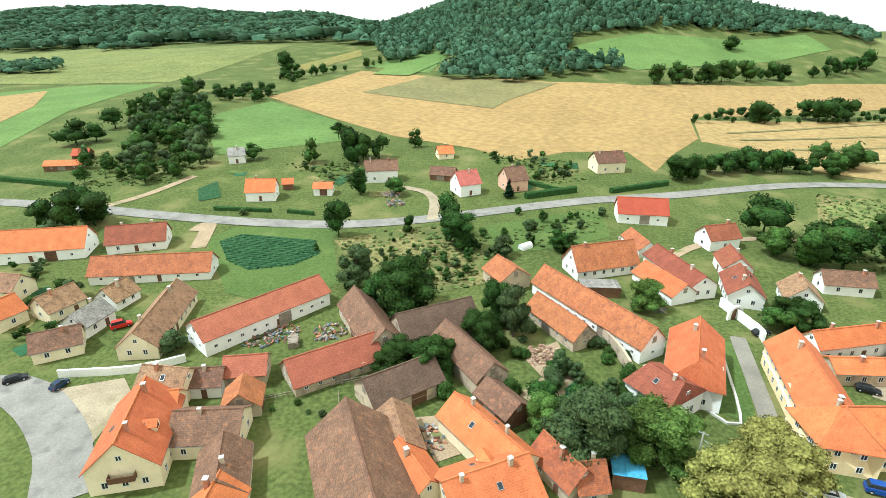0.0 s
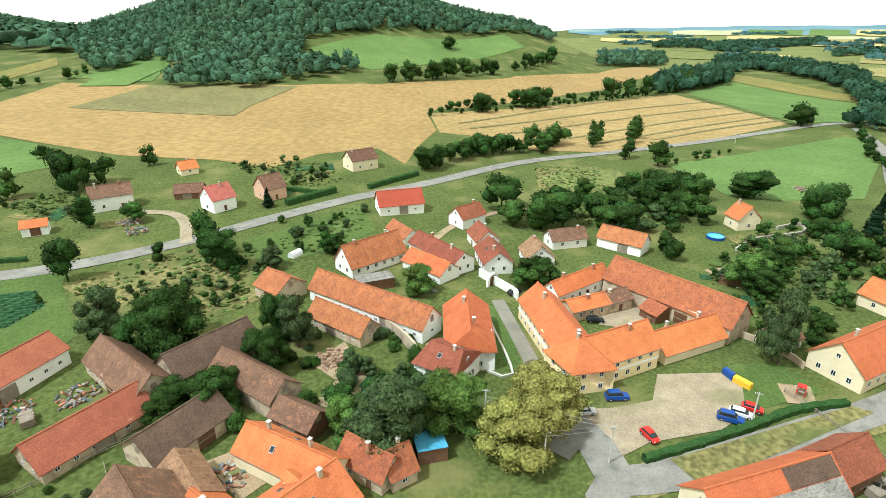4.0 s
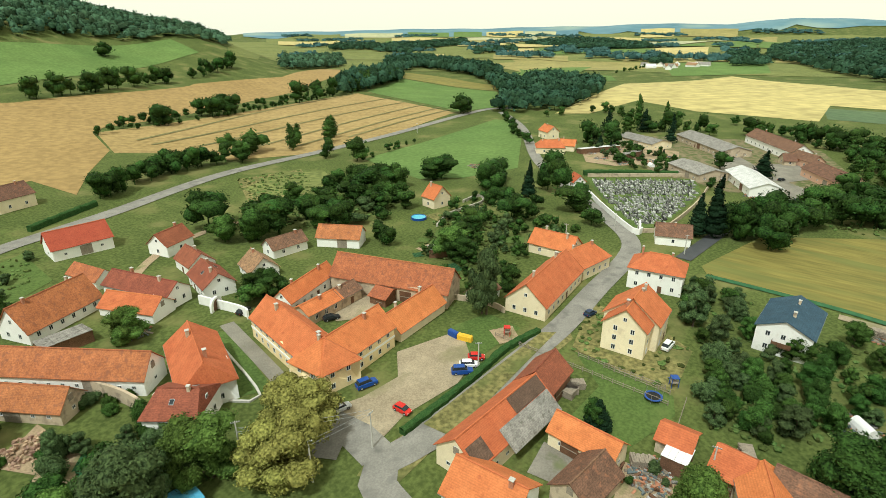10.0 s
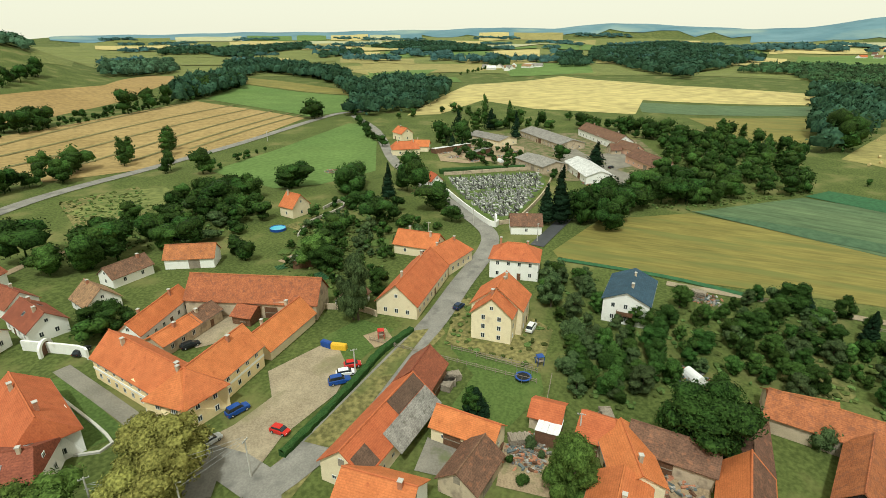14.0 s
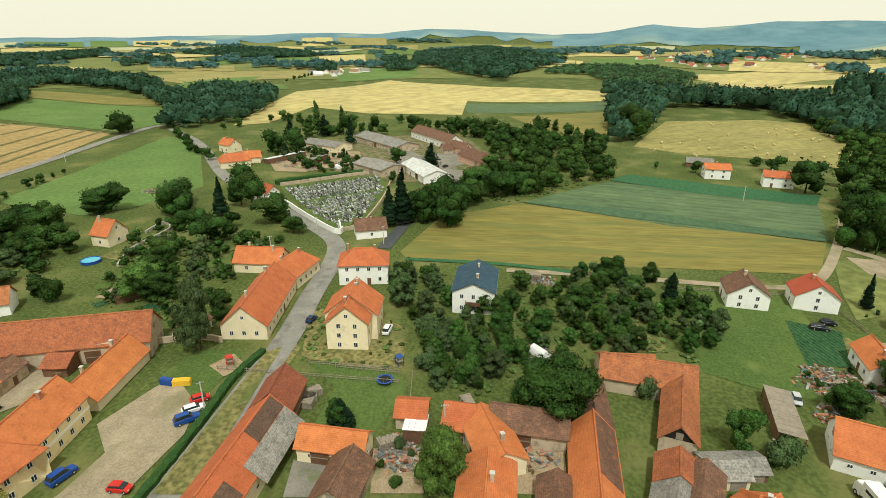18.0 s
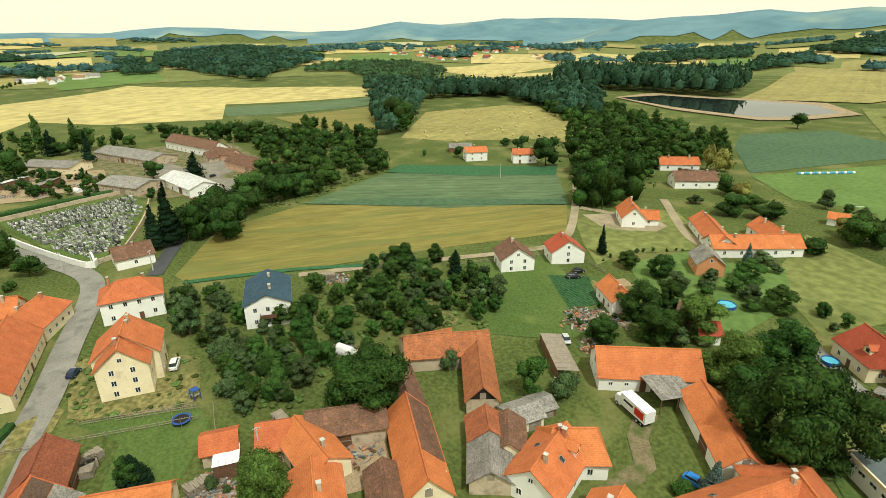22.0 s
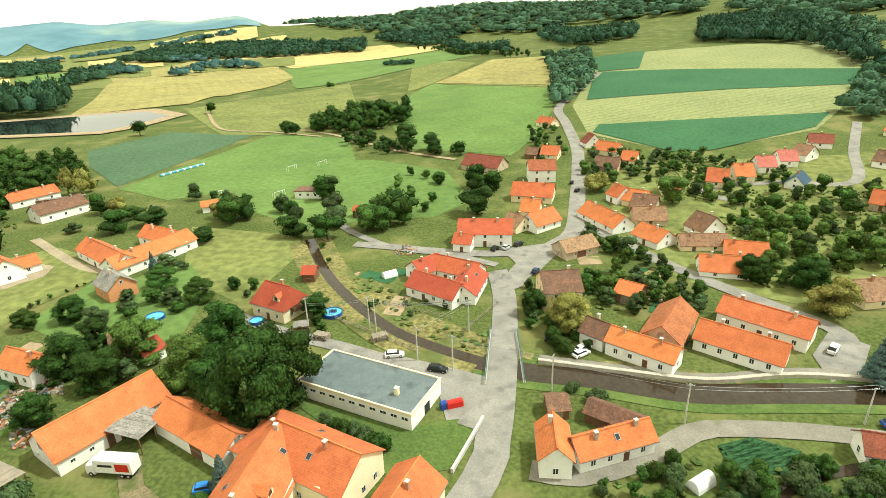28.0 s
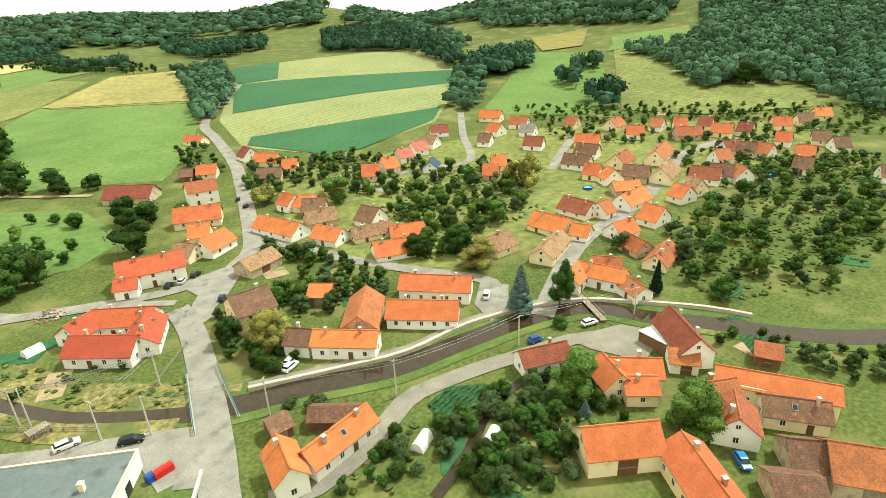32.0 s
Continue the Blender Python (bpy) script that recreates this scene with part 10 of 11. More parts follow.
def crop_rows(pts, gap, deg, tall):
    """Ridged rows of leafy crop inside an outline, in one sheet."""
    r = random.Random(19)
    c, d = math.cos(radians(deg)), math.sin(radians(deg))
    us, vs = [x * c + y * d for x, y in pts], [y * c - x * d for x, y in pts]
    V, F = [], []
    v = min(vs)
    while v < max(vs):
        u, last = min(us), False
        while u < max(us):
            x, y = u * c - v * d, u * d + v * c
            here = inside((x, y), pts)
            if here:
                z = ground_at(x, y) + 0.12
                k = len(V)
                for q, up in ((-0.42, 0.0), (-0.25, 0.8), (0.0, 1.0), (0.25, 0.8), (0.42, 0.0)):
                    w = q * gap * r.uniform(0.75, 1.05)
                    V.append((x - w * d + r.uniform(-.1, .1), y + w * c + r.uniform(-.1, .1), z + up * tall * r.uniform(0.6, 1.1)))
                if last:
                    F += [(k - 5 + i, k + i, k + i + 1, k - 4 + i) for i in range(4)]
            last = here
            u += 0.9
        v += gap
    ob = piece("crop_rows", mesh_of("crop_rows", V, F, ["crop_green"]))
    tagged(ob, "dark green leafy potato plants in ridged rows", "crop", kind="stuff")


crop_rows([(-75.1, 168.7), (-69.2, 175.0), (-42.8, 170.1), (-39.4, 159.4), (-45.7, 151.1), (-58.3, 147.4), (-67.1, 154.0)], 1.5, -10, 0.55)
crop_rows([(-40.0, -79.4), (-46.7, -81.8), (-53.8, -78.6), (-48.5, -73.2), (-40.0, -72.2)], 1.1, 25, 0.5)

# ---- buildings ----
house(-182.8, 257.5, 8.4, 16.8, 6, 2.6, 4.4, "orange", "wood", kind="shed")
house(-184.0, 274.0, 7.6, 7.6, 7, 3, 5.5, "red", "wood", kind="barn")
house(-73.4, 212.3, 4.8, 11.3, 9, 4, 8, "orange", "white")
house(-66.1, 224.2, 12.1, 4.2, 5, 2.8, 4.5, "orange", "wood", kind="shed")
house(-49.7, 218.1, 1.6, 7.5, 6, 3.2, 5, "orange", "white", kind="shed")
house(-101.5, 264.1, 16.1, 7.6, 8, 4, 7, "grey", "white")
house(-27.7, 237.2, 8.1, 14.2, 9, 5.5, 9, "brown", "white")
house(0.8, 272.8, 15.5, 7.7, 7, 3, 6, "orange", "cream")
house(0.2, 238.4, -14.0, 11.0, 7, 2.8, 5.5, "brown", "wood", kind="garage")
house(9.4, 220.1, 24.1, 9.4, 10, 5, 9.5, "pink", "white")
house(29.9, 225.1, 20.4, 9.1, 10, 5, 9.5, "brown", "pink")
house(77.2, 251.6, 11.7, 13.8, 10, 5, 9, "brown", "cream")
house(-128.8, 159.2, 10.8, 30.8, 11, 4, 9, "orange", "white", kind="barn")
house(-99.8, 165.7, 14.9, 17.4, 10.2, 3.33, 7.59, "darkred", "white")
house(-84.4, 144.5, 6.3, 33.1, 9.4, 2.84, 6.68, "terracotta", "white", kind="barn", sheets=((1, 0.05, 1.05, -17.2, 15.4, 'orange'),))
house(-86.6, 128.2, 73.7, 7.6, 7.0, 2.9, 6.0, "tan", "white")
house(-86.9, 115.9, 76.7, 8.9, 7.0, 3.2, 6.0, "grey", "white")
house(-69.0, 115.3, -84.7, 26.5, 8.8, 3.3, 7.1, "tan", "cream")
house(-119.3, 132.5, -8.1, 10.9, 7.9, 3.7, 6.9, "tan", "cream")
house(-99.1, 123.3, 65, 9.2, 7.9, 3.2, 6.5, "tan", "cream")
house(-109.3, 117.9, 65.2, 6.8, 7.9, 3.7, 6.9, "orange", "cream")
house(-87.4, 105.4, 27.7, 9.5, 7.0, 3.2, 6.0, "brown", "cream")
house(-45.0, 118.5, 46.4, 33.5, 9.7, 4.13, 7.25, "brick", "white", kind="barn", rows=1)
house(-23.8, 98.3, 33.0, 19.6, 9.3, 2.63, 6.40, "brick", "tanwall", kind="barn")
house(-41.2, 95.8, 7.8, 8.2, 7.4, 3.17, 5.60, "brick", "tanwall", kind="barn")
house(-17.6, 113.1, -64.4, 22.6, 8.8, 3.7, 7.7, "brown", "tanwall", kind="barn")
house(-52.6, 73.9, -78.0, 17.0, 11, 5, 10, "orange", "cream", dormers=((1, 1.7),), balconies=((1, 3.0),))
house(-54.9, 90.0, -8.1, 9.3, 7.9, 3.9, 6.9, "tan", "cream")
house(-52.3, 82.3, 7.6, 6, 7.0, 4.1, 6.9, "orange", "cream")
house(-41.5, 77.4, 3.5, 11.5, 9.7, 3.51, 6.63, "brown", "cream")
house(-35.3, 66.4, -75.4, 10.5, 7.9, 3.7, 6.9, "brown", "cream")
house(-34.1, 59.4, 87.7, 6.8, 7.9, 3.7, 6.9, "orange", "cream")
house(-38.8, 86.0, -79.3, 6.3, 7.0, 2.8, 5.8, "terracotta", "tanwall", kind="shed", rows=0)
house(-48.0, 91.9, 5, 6.6, 6.2, 3.1, 5.3, "brown", "white")
house(-12.8, 64.7, -70.7, 21.9, 14, 5, 11, "brown", "tanwall", kind="barn", rows=0)
house(-8.8, 90.1, 33.5, 15.4, 9.3, 3.48, 7.11, "darkbrown", "tanwall", kind="barn", rows=0)
house(-7.7, 75.9, -73.7, 11.2, 6.2, 3.7, 6.0, "tan", "tanwall", kind="shed", rows=0)
house(-4.6, 66.2, -59.6, 10.2, 7.0, 3.7, 6.5, "orange", "cream")
house(7.7, 74.5, -54.2, 18.2, 7.9, 3.7, 6.9, "orange", "cream", rows=0)
house(6.7, 63.5, 23.5, 14.3, 11.4, 3.7, 7.3, "orange", "cream", dormers=((1, 1.4),))
house(19.7, 68.5, -59.8, 9.6, 6.0, 3.11, 6.06, "terracotta", "tanwall")
house(23.2, 66.1, 7.5, 4.6, 6.2, 2.86, 5.93, "terracotta", "tanwall")
house(11.5, 84.7, -55.8, 9.2, 6.3, 3.19, 5.58, "brown", "wood", kind="shed", rows=0)
house(-2.0, 113.5, 26.3, 19.2, 9.7, 3.7, 7.7, "darkbrown", "tanwall", kind="barn", rows=0)
house(5.4, 99.1, -60.9, 19.1, 7.6, 4.11, 7.35, "brown", "tanwall", kind="barn", rows=0)
house(18.1, 140.0, -64.5, 9.8, 9.7, 3.7, 6.9, "terracotta", "tanwall", kind="barn", rows=0)
house(37.4, 119.2, -60.7, 38.1, 7.8, 3.94, 8.00, "terracotta", "white", kind="barn")
house(28.4, 114.7, -62.4, 18.0, 6.6, 3.2, 6.4, "terracotta", "tanwall", kind="barn")
house(43.1, 87.0, -57.6, 9.9, 10.6, 5.05, 7.87, "darkred", "white", hip=0.25)
house(52.9, 96.0, 65.0, 20.6, 10.6, 5.2, 9.4, "orange", "white", hip=(0.35, 0.0))
house(47.1, 148.2, 15.9, 20.0, 9.5, 3.35, 8.95, "terracotta", "white")
house(61.6, 136.0, -71.0, 16.4, 8, 2.8, 5.6, "orange", "white", kind="barn", rows=0)
house(68.0, 142.2, -78.5, 23.2, 8.2, 3.86, 6.70, "darkred", "white")
house(64.0, 163.8, -83, 13, 6.2, 2.8, 5.2, "terracotta", "white", kind="shed", rows=0)
house(73.1, 190.2, -8.6, 17.3, 10, 4, 8.5, "red", "white", kind="barn")
house(91.3, 167.9, 13.4, 11.2, 8, 4, 7.5, "darkred", "white")
house(86.7, 147.9, 79.1, 10.7, 7.9, 3.7, 6.9, "darkred", "white")
house(81.6, 132.6, 73.1, 13.6, 8.8, 3.7, 7.1, "darkred", "white")
house(95.9, 129.7, 71, 9.5, 8.8, 3.1, 6.9, "tan", "white")
house(112.7, 136.9, -10.8, 12.7, 7.0, 3.3, 6.0, "brown", "white")
house(128.3, 126.0, -65.1, 15, 7.9, 3.7, 6.9, "terracotta", "white", kind="barn", rows=0)
house(182.8, 122.6, 74.2, 7.5, 9, 4.5, 9, "orange", "cream")
house(118.8, 64.4, -3.4, 7.8, 6.2, 2.8, 5.2, "brown", "white", kind="shed")
house(71.2, 84.7, -104.7, 32.2, 9.6, 5.59, 9.74, "orange", "yellow", hip=(0.0, 1.0), kind="manor", rows=2)
house(74.4, 74.7, -0.7, 23.1, 9.6, 5.60, 9.75, "orange", "yellow", hip=(1.0, 0.0), kind="manor", rows=2)
house(97.6, 73.6, -1.5, 18.6, 8.4, 2.9, 6.6, "orange", "cream", rows=0)
house(109.1, 87.6, -77.3, 35.4, 10.4, 4.71, 9.76, "terracotta", "tanwall", kind="barn", rows=0)
house(92.5, 105.9, 10.4, 20.7, 5.7, 4.13, 6.83, "orange", "white")
house(87.5, 96.3, -2.7, 11.5, 6.2, 3.3, 5.0, "orange", "tanwall")
house(96.9, 95.9, -1.8, 7.3, 6.2, 3.3, 5.0, "brown", "tanwall")
house(103.0, 86.4, -87.3, 5.2, 6.8, 2.64, 4.18, "terracotta", "wood", kind="shed", rows=0)
house(129.7, 50.4, 0.4, 27.3, 11.3, 4.22, 9.26, "orange", "cream")
house(160.6, 60.3, 86, 14.8, 8.8, 3.7, 7.3, "orange", "cream")
house(153.0, 48.5, -14.9, 14.1, 11.3, 4.20, 7.83, "orange", "cream", hip=(0.0, 0.5))
house(346.7, 1.9, -68.3, 6.0, 8, 3, 6, "brown", "tanwall")
house(88.8, 33.5, 177.9, 9.6, 7.8, 4.37, 7.82, "darkred", "wood", kind="barn", rows=0)
house(71.3, 34.8, -8.4, 23.4, 8.8, 4.48, 8.09, "orange", "cream", kind="barn", sheets=((-1, 0.62, 1.45, -3.5, 11.9, 'grey'), (-1, 0.05, 0.6, 2.0, 11.8, 'darkbrown'), (-1, 0.4, 1.05, -11.6, -7.5, 'darkbrown')))
house(57.3, 28.7, 88.9, 11.9, 9.7, 4.0, 7.3, "orange", "white")
house(77.0, 20.1, -99.4, 12.0, 6.1, 3.46, 5.91, "orange", "cream", kind="barn")
house(68.0, 17.1, -12.5, 9.7, 7.0, 3.1, 5.7, "brown", "tanwall", kind="barn", rows=0)
house(101.3, -38.6, 86.1, 11.1, 8.8, 3.3, 6.0, "terracotta", "tanwall", kind="barn", rows=0)
house(119.0, 23.8, -1.7, 14.6, 9.8, 7.46, 11.7, "orange", "cream", rows=3)
house(121.4, 23.7, -1.7, 9.4, 12.8, 7.2, 12.4, "orange", "cream", rows=3)
house(153.2, 26.0, -85.3, 14.6, 10, 6.6, 10, "orange", "white", hip=0.9, rows=2)
house(138.1, -7.6, -7.4, 16.1, 11.3, 6.59, 9.18, "blue", "white", rows=2, balconies=((-1, 3.0),))
house(86.6, 6.9, 85.5, 5.7, 6, 3, 4.6, "orange", "tanwall", kind="shed")
house(84.0, -2.3, -100.9, 5.3, 7.9, 3.20, 5.99, "orange", "tanwall", kind="shed", rows=0)
house(77.6, -7.9, 15.1, 12.8, 7.9, 3.7, 6.0, "orange", "cream")
house(82.6, -15.1, -101.2, 14.0, 7.7, 3.54, 6.25, "brown", "tanwall", kind="barn", rows=0)
house(66.1, -6.1, -7.3, 11.5, 8.8, 3.7, 6.4, "orange", "cream")
house(88.8, -28.1, -7.1, 15.4, 6.2, 3.1, 5.5, "brown", "tanwall", kind="barn", rows=0)
house(70.0, -24.3, -10.2, 21.5, 7.8, 3.3, 7.2, "orange", "cream", kind="barn", sheets=((-1, 0.03, 1.06, -4.1, 10.7, 'brown'),))
house(64.6, -17.1, -10.1, 7.9, 6, 3, 5, "brown", "wood", kind="shed", rows=0)
house(98.1, -42.1, -106.5, 18.7, 8.7, 3.68, 6.80, "terracotta", "tanwall", kind="barn", rows=0)
hay_barn = house(84.5, -43.8, 157.5, 16.1, 6.3, 3.63, 6.81, "terracotta", "tanwall", kind="barn", rows=0)
# solid panel on the closed gable, painted as the loft's inner shade
piece("loft_opening", mesh_of("loft_opening", [(8.05, -2.6, 3.75), (8.05, 2.6, 3.75), (8.05, 0.0, 6.3), (8.1, -2.6, 3.75), (8.1, 2.6, 3.75), (8.1, 0.0, 6.3)],
                              [(3, 4, 5), (2, 1, 0), (0, 1, 4, 3), (1, 2, 5, 4), (2, 0, 3, 5)], ["opening_shade"]), hay_barn, label="near-black panel for the shade in the open hay loft")
house(70.3, -38.1, -21.2, 6.3, 7.0, 3.1, 5.5, "terracotta", "tanwall", kind="barn", rows=0)
house(62.9, -34.8, -25.8, 9.1, 7.0, 2.9, 5.2, "grey", "tanwall", kind="barn", rows=0)
house(67.2, -40.7, -28.3, 8.6, 6, 3, 5, "brown", "cream", kind="shed")
house(72.3, -46.5, -89.6, 6.5, 6, 2.6, 3.8, "grey", "cream", kind="shed", rows=0)
house(73.6, -51.6, 89.3, 4.3, 5, 2.2, 3.2, "grey", "wood", kind="shed", rows=0)
house(138.5, -83.2, -14.5, 9.8, 10.6, 4.4, 8.0, "brown", "white", rows=2)
house(136.6, -101.1, -17.1, 8.6, 10.8, 4.4, 8.0, "red", "white", rows=2)
house(352.3, 143.2, 53.8, 11.7, 9, 5, 8.5, "orange", "cream")
house(307.0, 123.5, -61.6, 16.4, 11, 4, 7.5, "orange", "cream", hip=0.5)
house(319.4, 117.9, -78.4, 10.9, 9, 3.6, 6.5, "orange", "cream")
house(241.7, 82.7, 43.9, 7.2, 6, 3.6, 6.4, "red", "white", kind="chapel")
house(359.9, 81.6, 56.3, 31.1, 16, 4, 6, "grey", "cream", kind="barn")
house(371.8, 43.8, 37.3, 54.7, 18, 4, 6.5, "grey", "tanwall", kind="barn")
house(295.1, 39.0, 44.0, 25.8, 16, 4, 6, "grey", "tanwall", kind="barn")
house(383.1, 9.5, 30.0, 54.1, 12, 5, 9, "brown", "white")
house(285.6, 13.3, 23.7, 33.9, 14, 4, 6.5, "white", "white", kind="barn")
house(309.8, -18.7, 28.7, 35.2, 12, 4.5, 8, "brown", "pink", kind="barn")
house(348.0, -6.8, 38.2, 16.4, 8, 4, 7, "brown", "pink")
house(192.5, 29.7, -74.5, 11.3, 9, 3.6, 6.6, "brown", "white")
house(284.1, -141.3, 78.2, 12.5, 9, 5.4, 7.6, "orange", "white", rows=2)
house(266.7, -164.1, 67.7, 13.4, 9, 5.4, 7.6, "orange", "white", rows=2)
house(309.5, -143.4, 71.1, 13.9, 8, 3, 5, "grey", "wood", kind="barn", rows=0)
house(240.8, -183.0, 62.6, 5.7, 6, 3, 4.6, "orange", "white", kind="shed", rows=0)
house(103.6, -95.0, 164.3, 10.7, 6.7, 4.00, 6.76, "orange", "white")
house(156.8, -146.1, -31.0, 13.5, 8.6, 4.1, 8.1, "orange", "white")
house(153.0, -151.0, 59.0, 7.4, 6.6, 3, 5.4, "orange", "white")
house(74.0, -78.1, -117.7, 21.0, 10.1, 3.58, 7.53, "orange", "white", kind="barn")
house(53.0, -76.4, 152.4, 20.0, 7.3, 3.66, 6.31, "orange", "white", kind="barn", rows=0)
house(58.0, -43.1, -58.4, 13.1, 9.7, 3.7, 7.3, "orange", "white", dormers=((-1, 3.5),))
house(59.9, -49.3, 65.3, 10.4, 8.8, 3.7, 7.1, "orange", "white", hip=0.4)
house(44.5, -45.3, -59.1, 7.5, 8.8, 3.7, 6.9, "orange", "cream")
house(186.6, -209.4, 64.7, 19.7, 10, 4, 7.4, "brown", "white")
house(216.0, -229.4, 62.1, 20.3, 9, 3.6, 6.6, "orange", "white")
house(121.6, -215.5, 30.8, 6.4, 5, 3, 4.8, "orange", "white", kind="shed", rows=0)
house(89.6, -106.8, 35.7, 4.5, 6, 3, 5, "brown", "wood", kind="shed", rows=0)
house(80.5, -103.1, 62.9, 4.8, 6, 3, 5, "red", "white", kind="shed", rows=0)
house(128.9, -158.5, -32.8, 29.0, 8.6, 3.6, 6.6, "orange", "white")
house(115.0, -161.2, 66.7, 29.5, 8.7, 3.55, 6.55, "orange", "white")
house(119.6, -176.3, -23.0, 17.0, 8.2, 3.5, 6.5, "orange", "white")
house(110.6, -135.8, -33.0, 9.5, 8.0, 4.1, 7.3, "grey", "orangewall")
house(56.8, -126.2, -24.9, 11.4, 9.4, 4.2, 8.6, "red", "cream", hip=0.3, dormers=((1, -2.5),), balconies=((-1, 2.6),))
house(55.1, -147.0, 0.5, 3.8, 5, 3, 4.6, "red", "wood", kind="shed", rows=0)
house(53.2, -206.3, -12.8, 4.0, 5, 3.4, 4.8, "red", "wood", kind="shed", rows=0)
house(31.0, -69.7, 155.7, 23.2, 11.4, 5.25, 9.03, "orange", "cream", hip=(1.0, 0.0))
house(36.8, -61.4, 86.0, 30.0, 11.4, 5.00, 9.30, "orange", "cream", hip=(1.0, 0.0), dormers=((1, 2.5), (1, 6.4)))
house(12.9, -62.8, 69.9, 8.5, 8.8, 3.7, 6.9, "orange", "cream")
house(-10.7, -74.5, -90.7, 8.6, 5.3, 4.42, 6.90, "orange", "white")
house(-20.6, -76.8, -157.9, 14.6, 5.5, 3.30, 5.66, "orange", "white")
house(-23.0, -84.5, -31.4, 9.6, 5, 2.4, 3.8, "brown", "wood", kind="shed", rows=0)
house(-12.6, -87.5, 7.6, 3.8, 5, 2.6, 4, "brown", "wood", kind="shed", rows=0)
house(14.9, -136.0, -32.4, 16.1, 8.6, 3.3, 6.3, "red", "white")
house(6.6, -138.6, 77.0, 14.0, 8, 3.3, 6.1, "red", "white")
house(10.3, -149.0, -26.7, 15.4, 8, 3.3, 6.2, "red", "white")
house(19.9, -150.0, 44.3, 9.2, 8, 3.3, 6.1, "red", "white")
house(2.1, -178.6, -0.7, 18.2, 11, 4.8, 8.2, "red", "white", rows=2)
house(9.2, -171.6, -12.4, 6, 7.0, 3.3, 5.5, "red", "white")
house(-17.9, -225.4, -13.6, 17.0, 11.1, 3.0, 7.2, "orange", "cream")
house(-15.8, -206.9, -15.5, 6.9, 9.2, 2.6, 6.2, "orange", "cream")
house(-9.4, -190.5, -50.0, 7.9, 8.1, 2.6, 5.8, "tan", "cream")
house(-18.1, -192.3, 40.7, 12.4, 9.2, 3.0, 6.6, "orange", "white")
house(-23.3, -252.8, 3.3, 12.2, 10, 6, 9.5, "terracotta", "white", rows=2)
house(-31.5, -289.7, -20.0, 9.1, 9.2, 2.6, 6.3, "orange", "cream")
house(-22.2, -292.3, -20.1, 6.1, 8.1, 2.4, 5.3, "brown", "wood", kind="barn", rows=0)
house(3.3, -275.3, -29.6, 20.8, 12.2, 2.6, 6.9, "darkred", "tanwall", kind="barn", rows=0)
house(-27.4, -167.8, 30.1, 12.7, 7.9, 2.9, 5.5, "tan", "tanwall", kind="barn")
house(-18.0, -133.2, 8.6, 9.7, 11, 6, 9.6, "brown", "yellow", rows=2)
house(-36.3, -360.6, -51.6, 13.1, 8.1, 2.6, 5.8, "orange", "cream")
house(-55.4, -308.6, -74.0, 7.4, 9.2, 2.6, 6.9, "darkred", "white")
house(-62.0, -292.0, -45.6, 13.4, 9.2, 2.6, 6.2, "orange", "cream")
house(-56.4, -265.2, -27.2, 11.6, 9.2, 2.6, 6.2, "brown", "pink")
house(-68.9, -273.9, -28.3, 7.1, 9.2, 2.6, 6.2, "orange", "cream")
house(-42.1, -194.9, -63.9, 21.4, 9.2, 2.6, 6.2, "orange", "white")
house(-52.7, -220.2, -66.3, 7.1, 8.1, 3.3, 6.9, "orange", "white")
house(-58.8, -216.1, -35.8, 9.1, 9.2, 2.6, 6.2, "orange", "cream")
house(-59.7, -208.4, -27.0, 9.0, 10.2, 2.9, 6.7, "brown", "tanwall")
house(-57.8, -196.0, -0.9, 11.2, 9.2, 2.6, 6.2, "tan", "tanwall")
house(-54.7, -176.6, -56.5, 10.9, 9.0, 2.7, 5.8, "orange", "white")
house(-68.7, -172.1, -0.8, 14.7, 7.1, 2.2, 4.9, "tan", "cream")
house(-68.7, -152.7, -11.3, 14.2, 9.0, 2.2, 5.5, "orange", "white")
house(-79.2, -164.6, -13.7, 11.8, 7.1, 2.2, 5.2, "orange", "cream")
house(-74.4, -185.4, -63.8, 8.4, 10.2, 2.6, 6.9, "brown", "white")
house(-75.1, -229.8, -6.8, 6.9, 9.2, 2.6, 6.2, "red", "cream")
house(-97.4, -237.7, -23.3, 8.0, 10.2, 3.0, 7.3, "orange", "cream")
house(-109.7, -243.7, -1.7, 7.6, 10.2, 3.0, 7.3, "orange", "cream")
house(-123.9, -255.3, -2.9, 7.6, 10.2, 3.0, 6.8, "pink", "white")
house(-136.2, -262.2, -1.5, 7.6, 10.2, 3.0, 6.8, "pink", "white")
house(-148.2, -269.0, -57.6, 7.6, 10.2, 3.0, 6.8, "tan", "white")
house(-164.8, -288.0, -23.8, 10.3, 9.2, 2.6, 6.2, "darkred", "white")
house(-128.0, -232.8, 52.0, 11.4, 7.1, 2.3, 5.5, "blue", "white")
house(-65.3, -119.2, 140.1, 19.4, 8.4, 3.91, 6.66, "orange", "white")
house(-55.5, -108.8, 143.5, 17.7, 8.1, 3.25, 6.29, "orange", "white")
house(-42.1, -116.2, 59.6, 16.4, 8.8, 3.7, 7.1, "terracotta", "tanwall", kind="barn", rows=0)
house(-33.8, -106.5, 144.2, 14.9, 6.6, 3.75, 5.99, "orange", "white")
house(-25.3, -113.5, -40.5, 6, 7.0, 3.5, 5.8, "brown", "white")
house(-37.8, -135.7, -34.8, 6.0, 8, 3, 5, "orange", "wood", kind="barn", rows=0)
house(-98.2, -135.8, 11, 9.6, 9.8, 2.7, 6.3, "tan", "cream")
house(-124.5, -138.9, -76.5, 14.7, 9.8, 2.4, 6.3, "orange", "cream")
